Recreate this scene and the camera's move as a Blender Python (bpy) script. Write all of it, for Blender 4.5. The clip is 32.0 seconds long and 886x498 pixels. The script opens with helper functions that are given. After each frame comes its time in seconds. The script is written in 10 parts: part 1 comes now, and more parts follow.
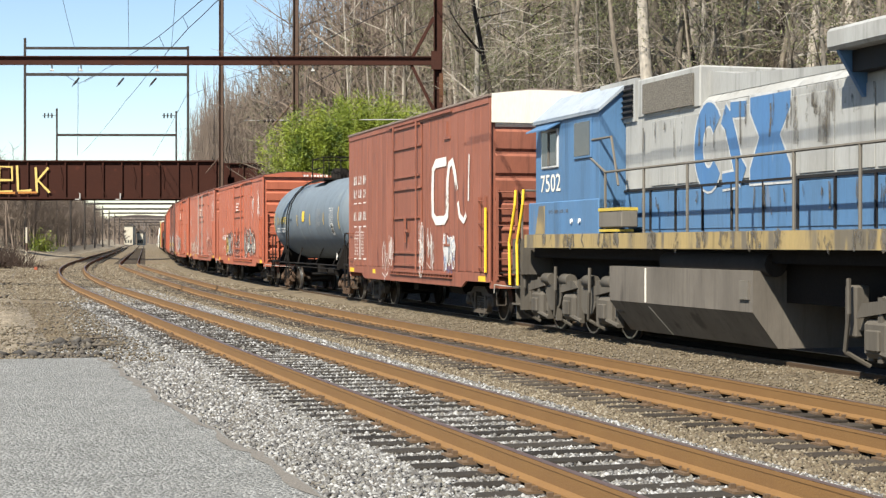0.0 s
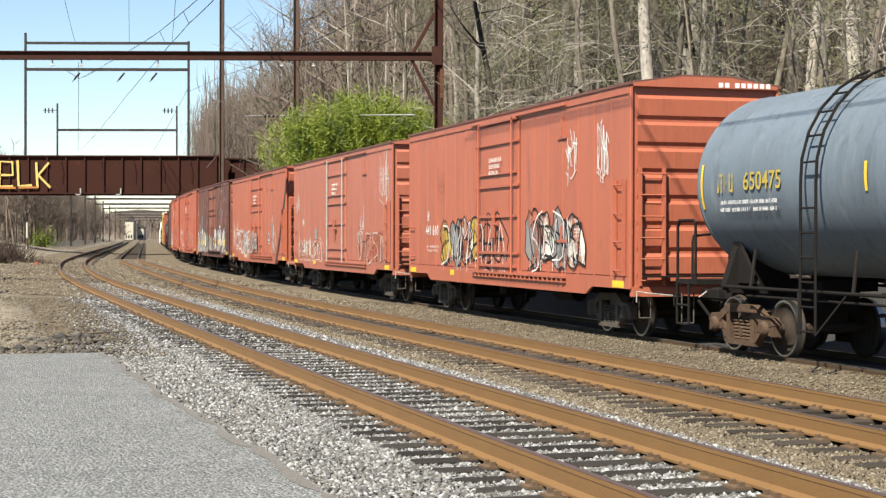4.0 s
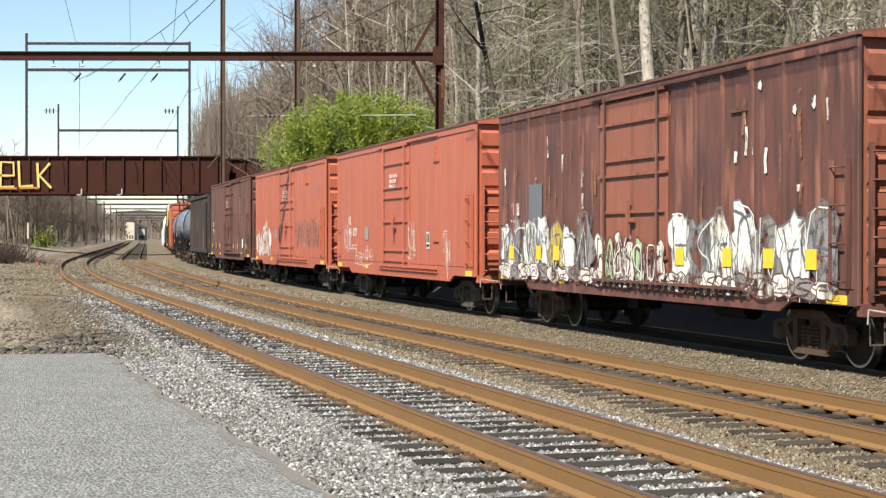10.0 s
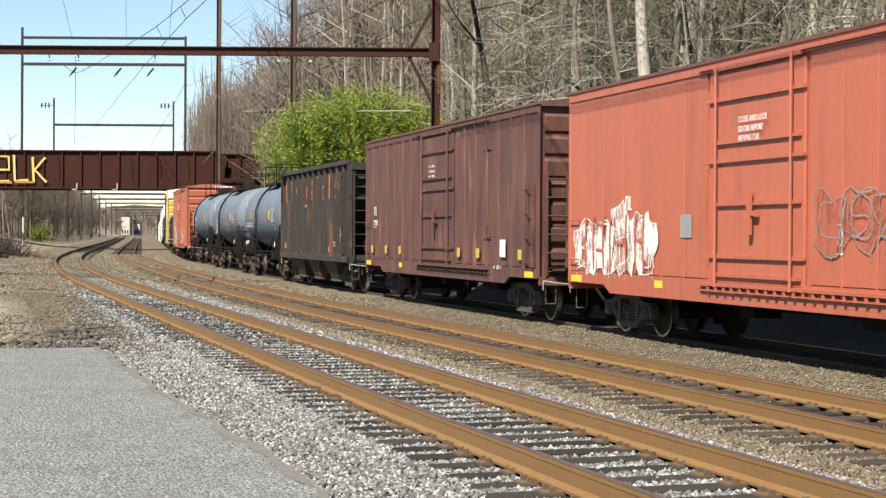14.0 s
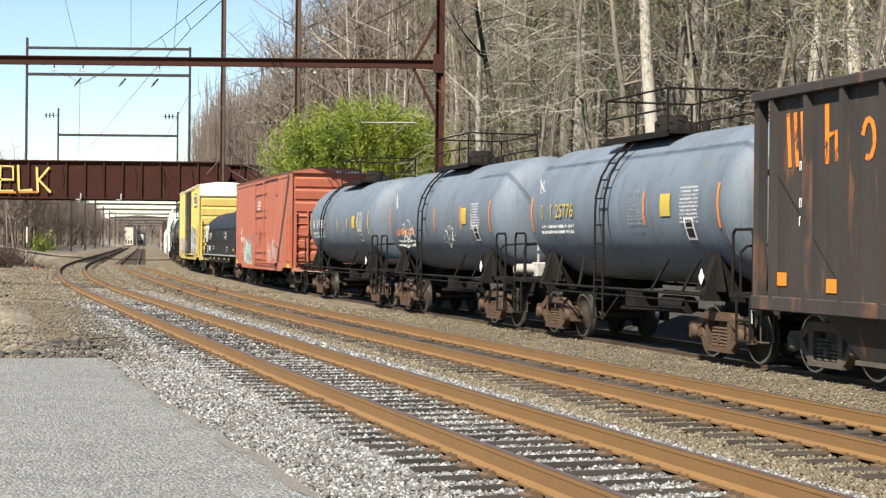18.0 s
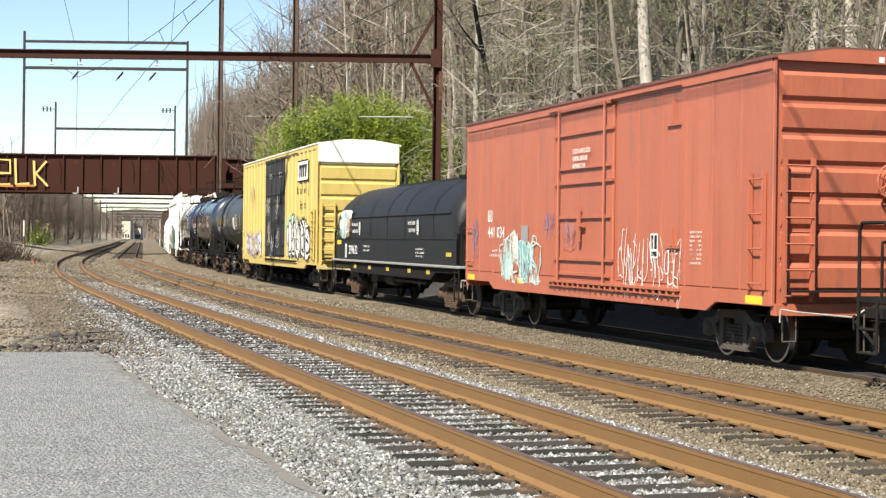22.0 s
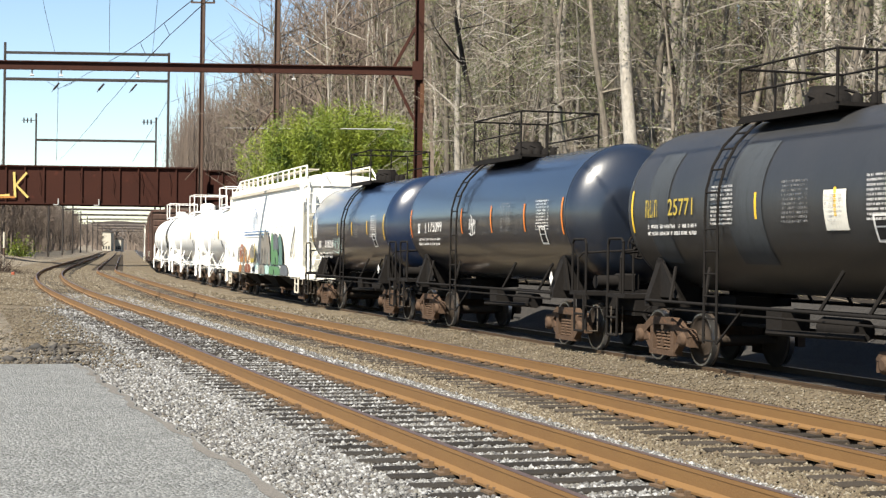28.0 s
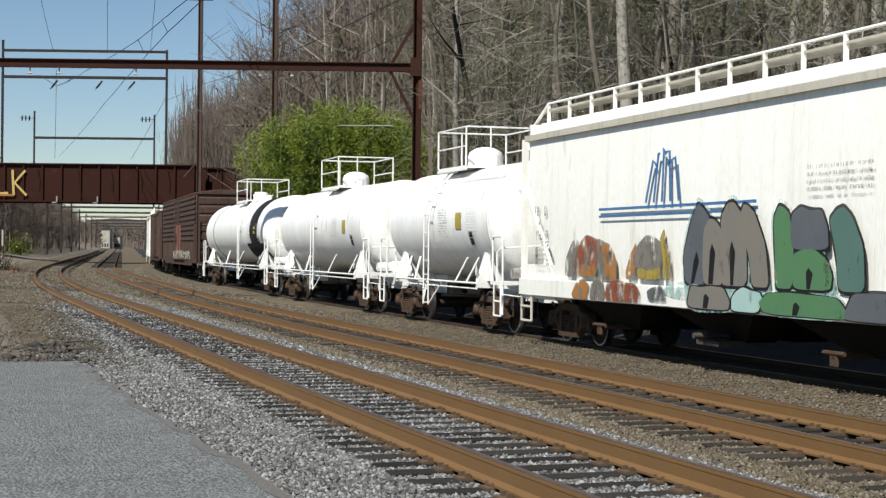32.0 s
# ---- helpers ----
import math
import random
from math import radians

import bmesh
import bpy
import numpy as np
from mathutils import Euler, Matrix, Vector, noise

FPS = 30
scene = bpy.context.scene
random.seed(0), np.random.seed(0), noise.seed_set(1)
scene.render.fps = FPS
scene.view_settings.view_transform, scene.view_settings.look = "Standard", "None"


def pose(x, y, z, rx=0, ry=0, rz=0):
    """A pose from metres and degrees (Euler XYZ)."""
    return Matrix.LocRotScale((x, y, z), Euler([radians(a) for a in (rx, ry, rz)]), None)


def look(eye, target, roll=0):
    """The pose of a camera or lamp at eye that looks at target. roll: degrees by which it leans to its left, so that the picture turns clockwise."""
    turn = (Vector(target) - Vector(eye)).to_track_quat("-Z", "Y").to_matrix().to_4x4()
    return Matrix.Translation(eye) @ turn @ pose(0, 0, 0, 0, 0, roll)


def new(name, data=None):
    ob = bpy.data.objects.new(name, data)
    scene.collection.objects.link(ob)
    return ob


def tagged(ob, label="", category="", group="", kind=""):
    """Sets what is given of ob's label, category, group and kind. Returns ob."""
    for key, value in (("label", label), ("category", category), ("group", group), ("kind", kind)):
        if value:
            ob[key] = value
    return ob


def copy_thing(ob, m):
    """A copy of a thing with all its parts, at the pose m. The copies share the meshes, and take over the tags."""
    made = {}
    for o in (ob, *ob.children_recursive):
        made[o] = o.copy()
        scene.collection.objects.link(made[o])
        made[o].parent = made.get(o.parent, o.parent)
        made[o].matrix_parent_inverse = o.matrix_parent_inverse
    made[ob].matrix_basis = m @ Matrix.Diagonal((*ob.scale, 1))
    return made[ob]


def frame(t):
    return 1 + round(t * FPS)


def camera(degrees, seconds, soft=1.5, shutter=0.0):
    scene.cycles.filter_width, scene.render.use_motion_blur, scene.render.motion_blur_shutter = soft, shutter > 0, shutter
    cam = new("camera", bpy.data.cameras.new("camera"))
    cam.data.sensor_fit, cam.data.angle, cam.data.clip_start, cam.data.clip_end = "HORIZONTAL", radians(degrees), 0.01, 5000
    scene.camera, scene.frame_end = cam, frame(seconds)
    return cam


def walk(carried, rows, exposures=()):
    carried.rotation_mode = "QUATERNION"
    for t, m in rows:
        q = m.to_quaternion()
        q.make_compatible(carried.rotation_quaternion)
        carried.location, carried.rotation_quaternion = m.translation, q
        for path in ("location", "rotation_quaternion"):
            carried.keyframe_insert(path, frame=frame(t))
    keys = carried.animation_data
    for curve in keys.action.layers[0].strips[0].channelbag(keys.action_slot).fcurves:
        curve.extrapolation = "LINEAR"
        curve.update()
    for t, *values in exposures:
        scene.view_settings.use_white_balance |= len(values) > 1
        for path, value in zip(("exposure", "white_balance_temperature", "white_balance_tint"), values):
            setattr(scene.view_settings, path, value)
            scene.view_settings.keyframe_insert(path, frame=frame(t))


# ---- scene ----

EYE = Vector((0.0, 0.0, 1.65))


def aim(yaw, pitch, lean, dx, dy, dz):
    """The camera's pose from small angles in degrees and small shifts in metres."""
    eye = EYE + Vector((dx, dy, dz))
    a, b = radians(yaw), radians(pitch - 0.3485)
    way = Vector((-math.sin(a) * math.cos(b), math.cos(a) * math.cos(b), math.sin(b)))
    return look(eye, eye + way, lean)


cam = camera(31.33, 32.0, 1.35)
walk(cam, [
    (0.0, aim(-0.137, 0.163, 0.048, 0.003, 0.001, -0.001)),
    (0.5, aim(-0.140, 0.143, 0.183, 0.002, -0.003, -0.001)),
    (1.0, aim(-0.159, 0.136, 0.035, -0.000, -0.003, 0.005)),
    (1.5, aim(-0.156, 0.126, -0.013, -0.001, -0.002, -0.001)),
    (2.0, aim(-0.118, 0.140, -0.072, 0.003, -0.002, -0.004)),
    (2.5, aim(-0.144, 0.071, 0.015, 0.001, -0.005, -0.002)),
    (3.0, aim(-0.155, 0.017, 0.059, 0.001, -0.003, -0.003)),
    (3.5, aim(-0.151, -0.035, 0.099, 0.002, -0.004, -0.001)),
    (5.5, aim(-0.014, 0.181, 0.096, 0.001, -0.000, -0.004)),
    (6.0, aim(-0.004, 0.165, 0.062, 0.003, -0.004, -0.000)),
    (6.5, aim(0.018, 0.171, 0.155, -0.000, -0.001, -0.001)),
    (7.0, aim(0.058, 0.188, 0.000, -0.001, -0.000, -0.000)),
    (7.5, aim(0.141, 0.197, 0.025, -0.003, -0.003, 0.001)),
    (8.0, aim(0.116, 0.113, 0.095, -0.005, -0.000, 0.003)),
    (8.5, aim(0.052, 0.040, 0.074, -0.003, -0.004, 0.001)),
    (9.0, aim(0.000, 0.000, 0.000, 0.000, -0.000, -0.000)),
    (9.5, aim(-0.034, 0.032, 0.025, 0.000, -0.003, 0.001)),
    (10.0, aim(-0.084, 0.003, 0.077, 0.000, -0.000, 0.001)),
    (10.5, aim(-0.180, -0.000, -0.001, 0.002, -0.001, -0.000)),
    (11.0, aim(-0.235, 0.032, 0.010, 0.003, -0.001, -0.001)),
    (11.5, aim(-0.268, 0.075, 0.030, -0.000, -0.001, -0.001)),
    (12.0, aim(-0.306, 0.067, -0.004, 0.002, -0.004, 0.003)),
    (12.5, aim(-0.348, 0.110, 0.075, 0.001, -0.002, -0.003)),
    (13.0, aim(-0.294, 0.002, 0.121, 0.001, -0.002, -0.004)),
    (13.5, aim(-0.255, 0.031, 0.348, 0.001, -0.004, -0.004)),
    (14.0, aim(-0.254, -0.131, 0.346, 0.003, -0.003, -0.005)),
    (14.5, aim(-0.265, -0.166, 0.312, 0.001, -0.004, -0.004)),
    (16.5, aim(-0.150, 0.313, 0.526, 0.002, -0.001, -0.000)),
    (17.0, aim(-0.119, 0.375, 0.554, -0.001, -0.003, -0.002)),
    (17.5, aim(-0.219, 0.350, 0.573, -0.003, -0.003, 0.003)),
    (18.0, aim(-0.129, 0.286, 0.578, -0.004, -0.003, -0.002)),
    (18.5, aim(-0.129, 0.197, 0.609, 0.000, -0.004, -0.001)),
    (19.0, aim(-0.136, 0.125, 0.617, 0.002, -0.001, 0.001)),
    (19.5, aim(-0.126, 0.039, 0.662, -0.002, -0.001, -0.001)),
    (20.0, aim(-0.102, -0.013, 0.660, 0.001, -0.004, 0.003)),
    (20.5, aim(-0.101, -0.031, 0.632, 0.003, -0.002, 0.001)),
    (21.0, aim(-0.143, -0.009, 0.809, -0.001, 0.000, 0.002)),
    (21.5, aim(-0.143, 0.051, 0.636, -0.000, -0.001, -0.001)),
    (22.0, aim(-0.231, 0.091, 0.708, -0.003, 0.003, 0.000)),
    (22.5, aim(-0.320, 0.082, 0.648, -0.000, 0.002, -0.000)),
    (23.0, aim(-0.379, 0.097, 0.679, -0.005, -0.002, 0.002)),
    (23.5, aim(-0.467, 0.104, 0.615, 0.005, -0.002, -0.002)),
    (24.0, aim(-0.567, 0.103, 0.655, 0.007, -0.000, -0.001)),
    (24.5, aim(-0.594, 0.113, 0.673, 0.004, -0.004, -0.000)),
    (25.0, aim(-0.663, 0.117, 0.692, 0.006, 0.001, 0.002)),
    (25.5, aim(-0.769, 0.101, 0.744, 0.003, -0.003, 0.000)),
    (27.5, aim(-0.845, 0.514, 0.700, 0.004, -0.002, -0.002)),
    (28.0, aim(-0.904, 0.542, 0.786, 0.001, -0.002, -0.000)),
    (28.5, aim(-0.921, 0.502, 0.806, 0.005, -0.001, -0.001)),
    (29.0, aim(-0.923, 0.511, 0.683, 0.007, -0.005, -0.003)),
    (29.5, aim(-0.950, 0.534, 0.611, 0.005, -0.008, -0.000)),
    (30.0, aim(-0.945, 0.510, 0.635, 0.004, -0.003, -0.002)),
    (30.5, aim(-0.954, 0.477, 0.639, 0.006, -0.004, -0.002)),
    (31.0, aim(-0.977, 0.443, 0.605, 0.007, -0.008, -0.001)),
    (31.5, aim(-0.997, 0.451, 0.648, 0.006, -0.003, -0.004)),
    (32.0, aim(-0.946, 0.412, 0.588, 0.006, -0.004, -0.002)),
], exposures=[(0.0, 1.36, 6500, 10), (14.5, 1.36, 6500, 10), (16.5, 1.45, 6500, 10), (25.5, 1.47, 6500, 10), (27.5, 1.41, 6500, 10), (29.0, 1.35, 6500, 10), (30.0, 1.25, 6500, 10), (31.0, 0.89, 6350, 10), (32.0, 0.47, 6000, 9)])

# ---------------------------------------------------------------- light
SUN_FROM = Vector((-0.52, -0.85, 1.16)).normalized()
world = bpy.data.worlds.new("world")
scene.world = world
world.use_nodes = True
wt = world.node_tree
sky = wt.nodes.new("ShaderNodeTexSky")
sky.sky_type = 'NISHITA'
sky.sun_disc = False
sky.sun_elevation = math.asin(SUN_FROM.z)
sky.sun_rotation = math.atan2(SUN_FROM.x, SUN_FROM.y)
sky.air_density, sky.dust_density, sky.ozone_density = 1.0, 0.0, 2.2
wt.links.new(sky.outputs[0], wt.nodes["Background"].inputs[0])
wt.nodes["Background"].inputs[1].default_value = 0.060
sun = new("sun", bpy.data.lights.new("sun", 'SUN'))
sun.data.energy, sun.data.angle, sun.data.color = 5.0, radians(0.53), (1.0, 0.925, 0.79)
sun.matrix_world = look(SUN_FROM * 50, (0, 0, 0))


# ---------------------------------------------------------------- tracks in plan
def make_path(x30, slopes, z_near):
    """A track's centre line: sideways place at 30 m, slopes to the left at the knots, height of the rail head."""
    ys = np.arange(-420.0, 1200.0, 0.5)
    sl = np.interp(ys, [10, 35, 60, 85, 110, 135], slopes)
    xs = np.concatenate([[0], -np.cumsum((sl[1:] + sl[:-1]) / 2 * 0.5)])
    xs += x30 - np.interp(30, ys, xs)
    s = np.concatenate([[0], np.cumsum(np.hypot(np.diff(xs), 0.5))])
    s -= np.interp(0, ys, s)
    zs = z_near + rise(ys)
    return dict(x=xs, y=ys, z=zs, s=s, h=np.arctan(sl))


def rise(y):
    return np.interp(y, [0, 60, 98, 165, 284, 530, 1200], [0, 0, 0.14, 0.29, 0.43, 1.08, 2.6])


def on(path, s):
    """x, y, z and the heading to the left of +y, in radians, s metres along a track."""
    return tuple(float(np.interp(s, path["s"], path[k])) for k in ("x", "y", "z", "h"))


def at_y(path, y):
    return tuple(float(np.interp(y, path["y"], path[k])) for k in ("x", "s", "z", "h"))


NEAR = make_path(-3.9414, (0.3128, 0.2986, 0.2952, 0.2484, 0.2052, 0.1879), -0.008)
MIDDLE = make_path(0.3038, (0.3090, 0.2992, 0.2700, 0.2537, 0.2452, 0.1860), -0.138)
MAIN = make_path(5.0034, (0.2967, 0.2898, 0.2809, 0.2574, 0.2227, 0.1823), -0.234)
GAUGE = {"near": 1.469, "middle": 1.434, "main": 1.48}


# ---------------------------------------------------------------- mesh tools
class Shape:
    """Collects faces for one mesh."""

    def __init__(self):
        self.v, self.f, self.smooth = [], [], []

    def add(self, verts, faces, smooth=False):
        n = len(self.v)
        self.v += [tuple(p) for p in verts]
        self.f += [tuple(i + n for i in f) for f in faces]
        self.smooth += [smooth] * len(faces)
        return self

    def box(self, x0, x1, y0, y1, z0, z1, m=None, bevel=0.0):
        if bevel > 0:
            b = bevel
            vs = []
            for z, k in ((z0, b), (z0 + b, 0), (z1 - b, 0), (z1, b)):
                k2 = k
                vs += [(x0 + k2 + (b if k2 == 0 else 0), y0 + k2, z), (x1 - k2 - (b if k2 == 0 else 0), y0 + k2, z),
                       (x1 - k2, y0 + k2 + (b if k2 == 0 else 0), z), (x1 - k2, y1 - k2 - (b if k2 == 0 else 0), z),
                       (x1 - k2 - (b if k2 == 0 else 0), y1 - k2, z), (x0 + k2 + (b if k2 == 0 else 0), y1 - k2, z),
                       (x0 + k2, y1 - k2 - (b if k2 == 0 else 0), z), (x0 + k2, y0 + k2 + (b if k2 == 0 else 0), z)]
            fs = [tuple(range(7, -1, -1)), tuple(range(24, 32))]
            for r in range(3):
                for i in range(8):
                    j = (i + 1) % 8
                    fs.append((r * 8 + i, r * 8 + j, r * 8 + 8 + j, r * 8 + 8 + i))
        else:
            vs = [(x, y, z) for z in (z0, z1) for y in (y0, y1) for x in (x0, x1)]
            fs = [(0, 2, 3, 1), (4, 5, 7, 6), (0, 1, 5, 4), (2, 6, 7, 3), (0, 4, 6, 2), (1, 3, 7, 5)]
        if m is not None:
            vs = [m @ Vector(p) for p in vs]
        return self.add(vs, fs)

    def rod(self, a, b, r, n=6, r2=None, caps=True):
        a, b = Vector(a), Vector(b)
        d = (b - a)
        if d.length < 1e-6:
            return self
        d.normalize()
        u = d.orthogonal().normalized()
        w = d.cross(u)
        r2 = r if r2 is None else r2
        vs = []
        for p, q in ((a, r), (b, r2)):
            vs += [p + q * (math.cos(2 * math.pi * i / n) * u + math.sin(2 * math.pi * i / n) * w) for i in range(n)]
        fs = [(i, (i + 1) % n, n + (i + 1) % n, n + i) for i in range(n)]
        self.add(vs, fs, n > 6)
        if caps:
            self.add(vs, [tuple(range(n - 1, -1, -1)), tuple(range(n, 2 * n))])
        return self

    def pipe(self, pts, r, n=6):
        for a, b in zip(pts[:-1], pts[1:]):
            self.rod(a, b, r, n)
        return self

    def tube(self, pts, r, n=4):
        """One unbroken round line through points."""
        pts = [Vector(p) for p in pts]
        rings = []
        for i, p in enumerate(pts):
            d = (pts[min(i + 1, len(pts) - 1)] - pts[max(i - 1, 0)]).normalized()
            u = d.cross(Vector((0, 0, 1))).normalized()
            w = u.cross(d)
            rings.append([p + r * (math.cos(2 * math.pi * k / n) * u + math.sin(2 * math.pi * k / n) * w) for k in range(n)])
        self.add([q for ring in rings for q in ring], [(a * n + k, a * n + (k + 1) % n, (a + 1) * n + (k + 1) % n, (a + 1) * n + k) for a in range(len(rings) - 1) for k in range(n)])
        return self

    def lathe(self, prof, axis, centre, n=24, smooth=True):
        """prof: (along, radius) pairs; axis 'x', 'y' or 'z'."""
        rings = []
        for a, r in prof:
            ring = []
            for i in range(n):
                c, s = r * math.cos(2 * math.pi * i / n), r * math.sin(2 * math.pi * i / n)
                p = {"x": (a, c, s), "y": (s, a, c), "z": (c, s, a)}[axis]
                ring.append(Vector(p) + Vector(centre))
            rings.append(ring)
        vs = [p for ring in rings for p in ring]
        fs = []
        for k in range(len(rings) - 1):
            for i in range(n):
                j = (i + 1) % n
                fs.append((k * n + i, k * n + j, k * n + n + j, k * n + n + i))
        self.add(vs, fs, smooth)
        self.add(rings[0], [tuple(range(n - 1, -1, -1))])
        self.add(rings[-1], [tuple(range(n))])
        return self

    def prism(self, outline, axis, a0, a1):
        """Extrudes a 2D outline. axis y: outline is (x, z); x: (y, z); z: (x, y)."""
        n = len(outline)
        def put(p, a):
            return {"y": (p[0], a, p[1]), "x": (a, p[0], p[1]), "z": (p[0], p[1], a)}[axis]
        vs = [put(p, a0) for p in outline] + [put(p, a1) for p in outline]
        fs = [tuple(range(n)), tuple(range(2 * n - 1, n - 1, -1))]
        fs += [(i, n + i, n + (i + 1) % n, (i + 1) % n) for i in range(n)]
        return self.add(vs, fs)

    def sheet(self, rows, smooth=True):
        n = len(rows[0])
        vs = [p for row in rows for p in row]
        fs = [(r * n + i, r * n + i + 1, r * n + n + i + 1, r * n + n + i) for r in range(len(rows) - 1) for i in range(n - 1)]
        return self.add(vs, fs, smooth)

    def stroke(self, pts, width, y, up=1.0, thick=0.004):
        """A flat painted stroke on a side at y, along (x, z) points."""
        pts = [Vector((p[0], p[1])) for p in pts]
        left, right = [], []
        for i, p in enumerate(pts):
            d = pts[min(i + 1, len(pts) - 1)] - pts[max(i - 1, 0)]
            d = d.normalized() if d.length > 0 else Vector((1, 0))
            nrm = Vector((-d.y, d.x)) * width / 2
            left.append(p + nrm), right.append(p - nrm)
        vs = [(p.x, y, p.y) for p in left] + [(p.x, y, p.y) for p in right]
        k = len(pts)
        fs = [(i, i + 1, k + i + 1, k + i) for i in range(k - 1)]
        return self.add(vs, fs)

    def mesh(self, name, mat):
        me = bpy.data.meshes.new(name)
        me.from_pydata(self.v, [], self.f)
        me.polygons.foreach_set("use_smooth", self.smooth)
        if mat:
            me.materials.append(mat)
        me.update()
        return me


def thing(name, label, category, group="", kind="", m=None):
    ob = new(name)
    ob.empty_display_size = 0.2
    if m is not None:
        ob.matrix_basis = m
    return tagged(ob, label, category, group, kind)


def part(name, shape, mat, parent=None, label=""):
    ob = new(name, shape.mesh(name, mat))
    if parent is not None:
        ob.parent = parent
    return tagged(ob, label)


def solid(name, shape, mat, label, category, group="", kind="", m=None):
    ob = part(name, shape, mat)
    if m is not None:
        ob.matrix_basis = m
    return tagged(ob, label, category, group, kind)


# ---------------------------------------------------------------- materials
def material(name, colour, rough=0.7, metal=0.0, second=None, scale=3.0, amount=0.5, grain=0.15, grain_scale=60.0,
             bump=0.15, stretch=(1, 1, 1), third=None, third_scale=12.0, third_at=0.62, world_space=False, per_object=0.0):
    """A painted or natural surface: base colour with large patches of a second colour, spots of a third, fine grain and relief."""
    mat = bpy.data.materials.new(name)
    mat.use_nodes = True
    nt = mat.node_tree
    bs = nt.nodes["Principled BSDF"]
    bs.inputs["Roughness"].default_value = rough
    bs.inputs["Metallic"].default_value = metal
    if rough >= 0.45 and max(colour) < 0.09 and metal == 0.0:
        bs.inputs["Specular IOR Level"].default_value = 0.16  # dusty, pitted dark surfaces have little gloss
    co = nt.nodes.new("ShaderNodeTexCoord")
    mp = nt.nodes.new("ShaderNodeMapping")
    mp.inputs["Scale"].default_value = stretch
    nt.links.new(co.outputs["Object"], mp.inputs[0])
    def noise_node(s, detail, src=mp):
        n = nt.nodes.new("ShaderNodeTexNoise")
        n.inputs["Scale"].default_value, n.inputs["Detail"].default_value = s, detail
        nt.links.new(src.outputs[0], n.inputs["Vector"])
        return n
    def mix(fac, a, b, kind='MIX'):
        m = nt.nodes.new("ShaderNodeMix")
        m.data_type, m.blend_type = 'RGBA', kind
        for k, val in ((6, a), (7, b)):
            if isinstance(val, tuple):
                m.inputs[k].default_value = (*val, 1)
            else:
                nt.links.new(val, m.inputs[k])
        if isinstance(fac, float):
            m.inputs[0].default_value = fac
        else:
            nt.links.new(fac, m.inputs[0])
        return m.outputs[2]
    def ramp(src, lo, hi, top=1.0):
        r = nt.nodes.new("ShaderNodeMapRange")
        r.inputs[1].default_value, r.inputs[2].default_value, r.inputs[4].default_value = lo, hi, top
        nt.links.new(src, r.inputs[0])
        return r.outputs[0]
    big = noise_node(scale, 5)
    col = colour
    second = second or tuple(c * 0.75 for c in colour)
    col = mix(ramp(big.outputs[0], 0.5 - 0.25, 0.5 + 0.25, amount), colour, second)
    if third:
        n3 = noise_node(third_scale, 6)
        col = mix(ramp(n3.outputs[0], third_at, third_at + 0.08), col, third)
    fine = noise_node(grain_scale, 3, mp)
    g = ramp(fine.outputs[0], 0.25, 0.75)
    gm = nt.nodes.new("ShaderNodeMapRange")
    gm.inputs[3].default_value, gm.inputs[4].default_value = 1 - grain, 1 + grain
    nt.links.new(g, gm.inputs[0])
    hsv = nt.nodes.new("ShaderNodeHueSaturation")
    nt.links.new(col if not isinstance(col, tuple) else mix(0.0, col, col), hsv.inputs["Color"])
    val = gm.outputs[0]
    if per_object > 0:
        oi = nt.nodes.new("ShaderNodeObjectInfo")
        om = nt.nodes.new("ShaderNodeMapRange")
        om.inputs[3].default_value, om.inputs[4].default_value = 1 - per_object, 1 + per_object
        nt.links.new(oi.outputs["Random"], om.inputs[0])
        mu = nt.nodes.new("ShaderNodeMath")
        mu.operation = 'MULTIPLY'
        nt.links.new(val, mu.inputs[0]), nt.links.new(om.outputs[0], mu.inputs[1])
        val = mu.outputs[0]
    nt.links.new(val, hsv.inputs["Value"])
    nt.links.new(hsv.outputs[0], bs.inputs["Base Color"])
    if bump > 0:
        bp = nt.nodes.new("ShaderNodeBump")
        bp.inputs["Strength"].default_value, bp.inputs["Distance"].default_value = bump, 0.02
        nt.links.new(fine.outputs[0], bp.inputs["Height"])
        nt.links.new(bp.outputs[0], bs.inputs["Normal"])
    return mat


M = {}
M["rust_rail"] = material("rust_rail", (0.138, 0.072, 0.0199), 0.85, second=(0.108, 0.053, 0.0157), scale=2.0, grain=0.12)
M["rail_top"] = material("rail_top", (0.096, 0.068, 0.060), 0.5, metal=0.3, second=(0.073, 0.048, 0.040), scale=4)
M["tie"] = material("tie", (0.028, 0.025, 0.021), 0.9, second=(0.0153, 0.0132, 0.0127), scale=3, stretch=(1, 8, 8), grain=0.3, grain_scale=25, bump=0.4, per_object=0.35)
M["bridge_steel"] = material("bridge_steel", (0.033, 0.0103, 0.0062), 0.85, second=(0.0169, 0.0061, 0.0046), scale=0.5, grain=0.2, grain_scale=8, third=(0.047, 0.0141, 0.0085), third_scale=1.2)
M["rust_steel"] = material("rust_steel", (0.039, 0.0144, 0.0095), 0.85, second=(0.021, 0.0094, 0.0069), scale=1.5, grain=0.2, grain_scale=20)
M["dark_steel"] = material("dark_steel", (0.028, 0.025, 0.024), 0.75, second=(0.043, 0.034, 0.028), scale=2.5, grain=0.25, grain_scale=25)
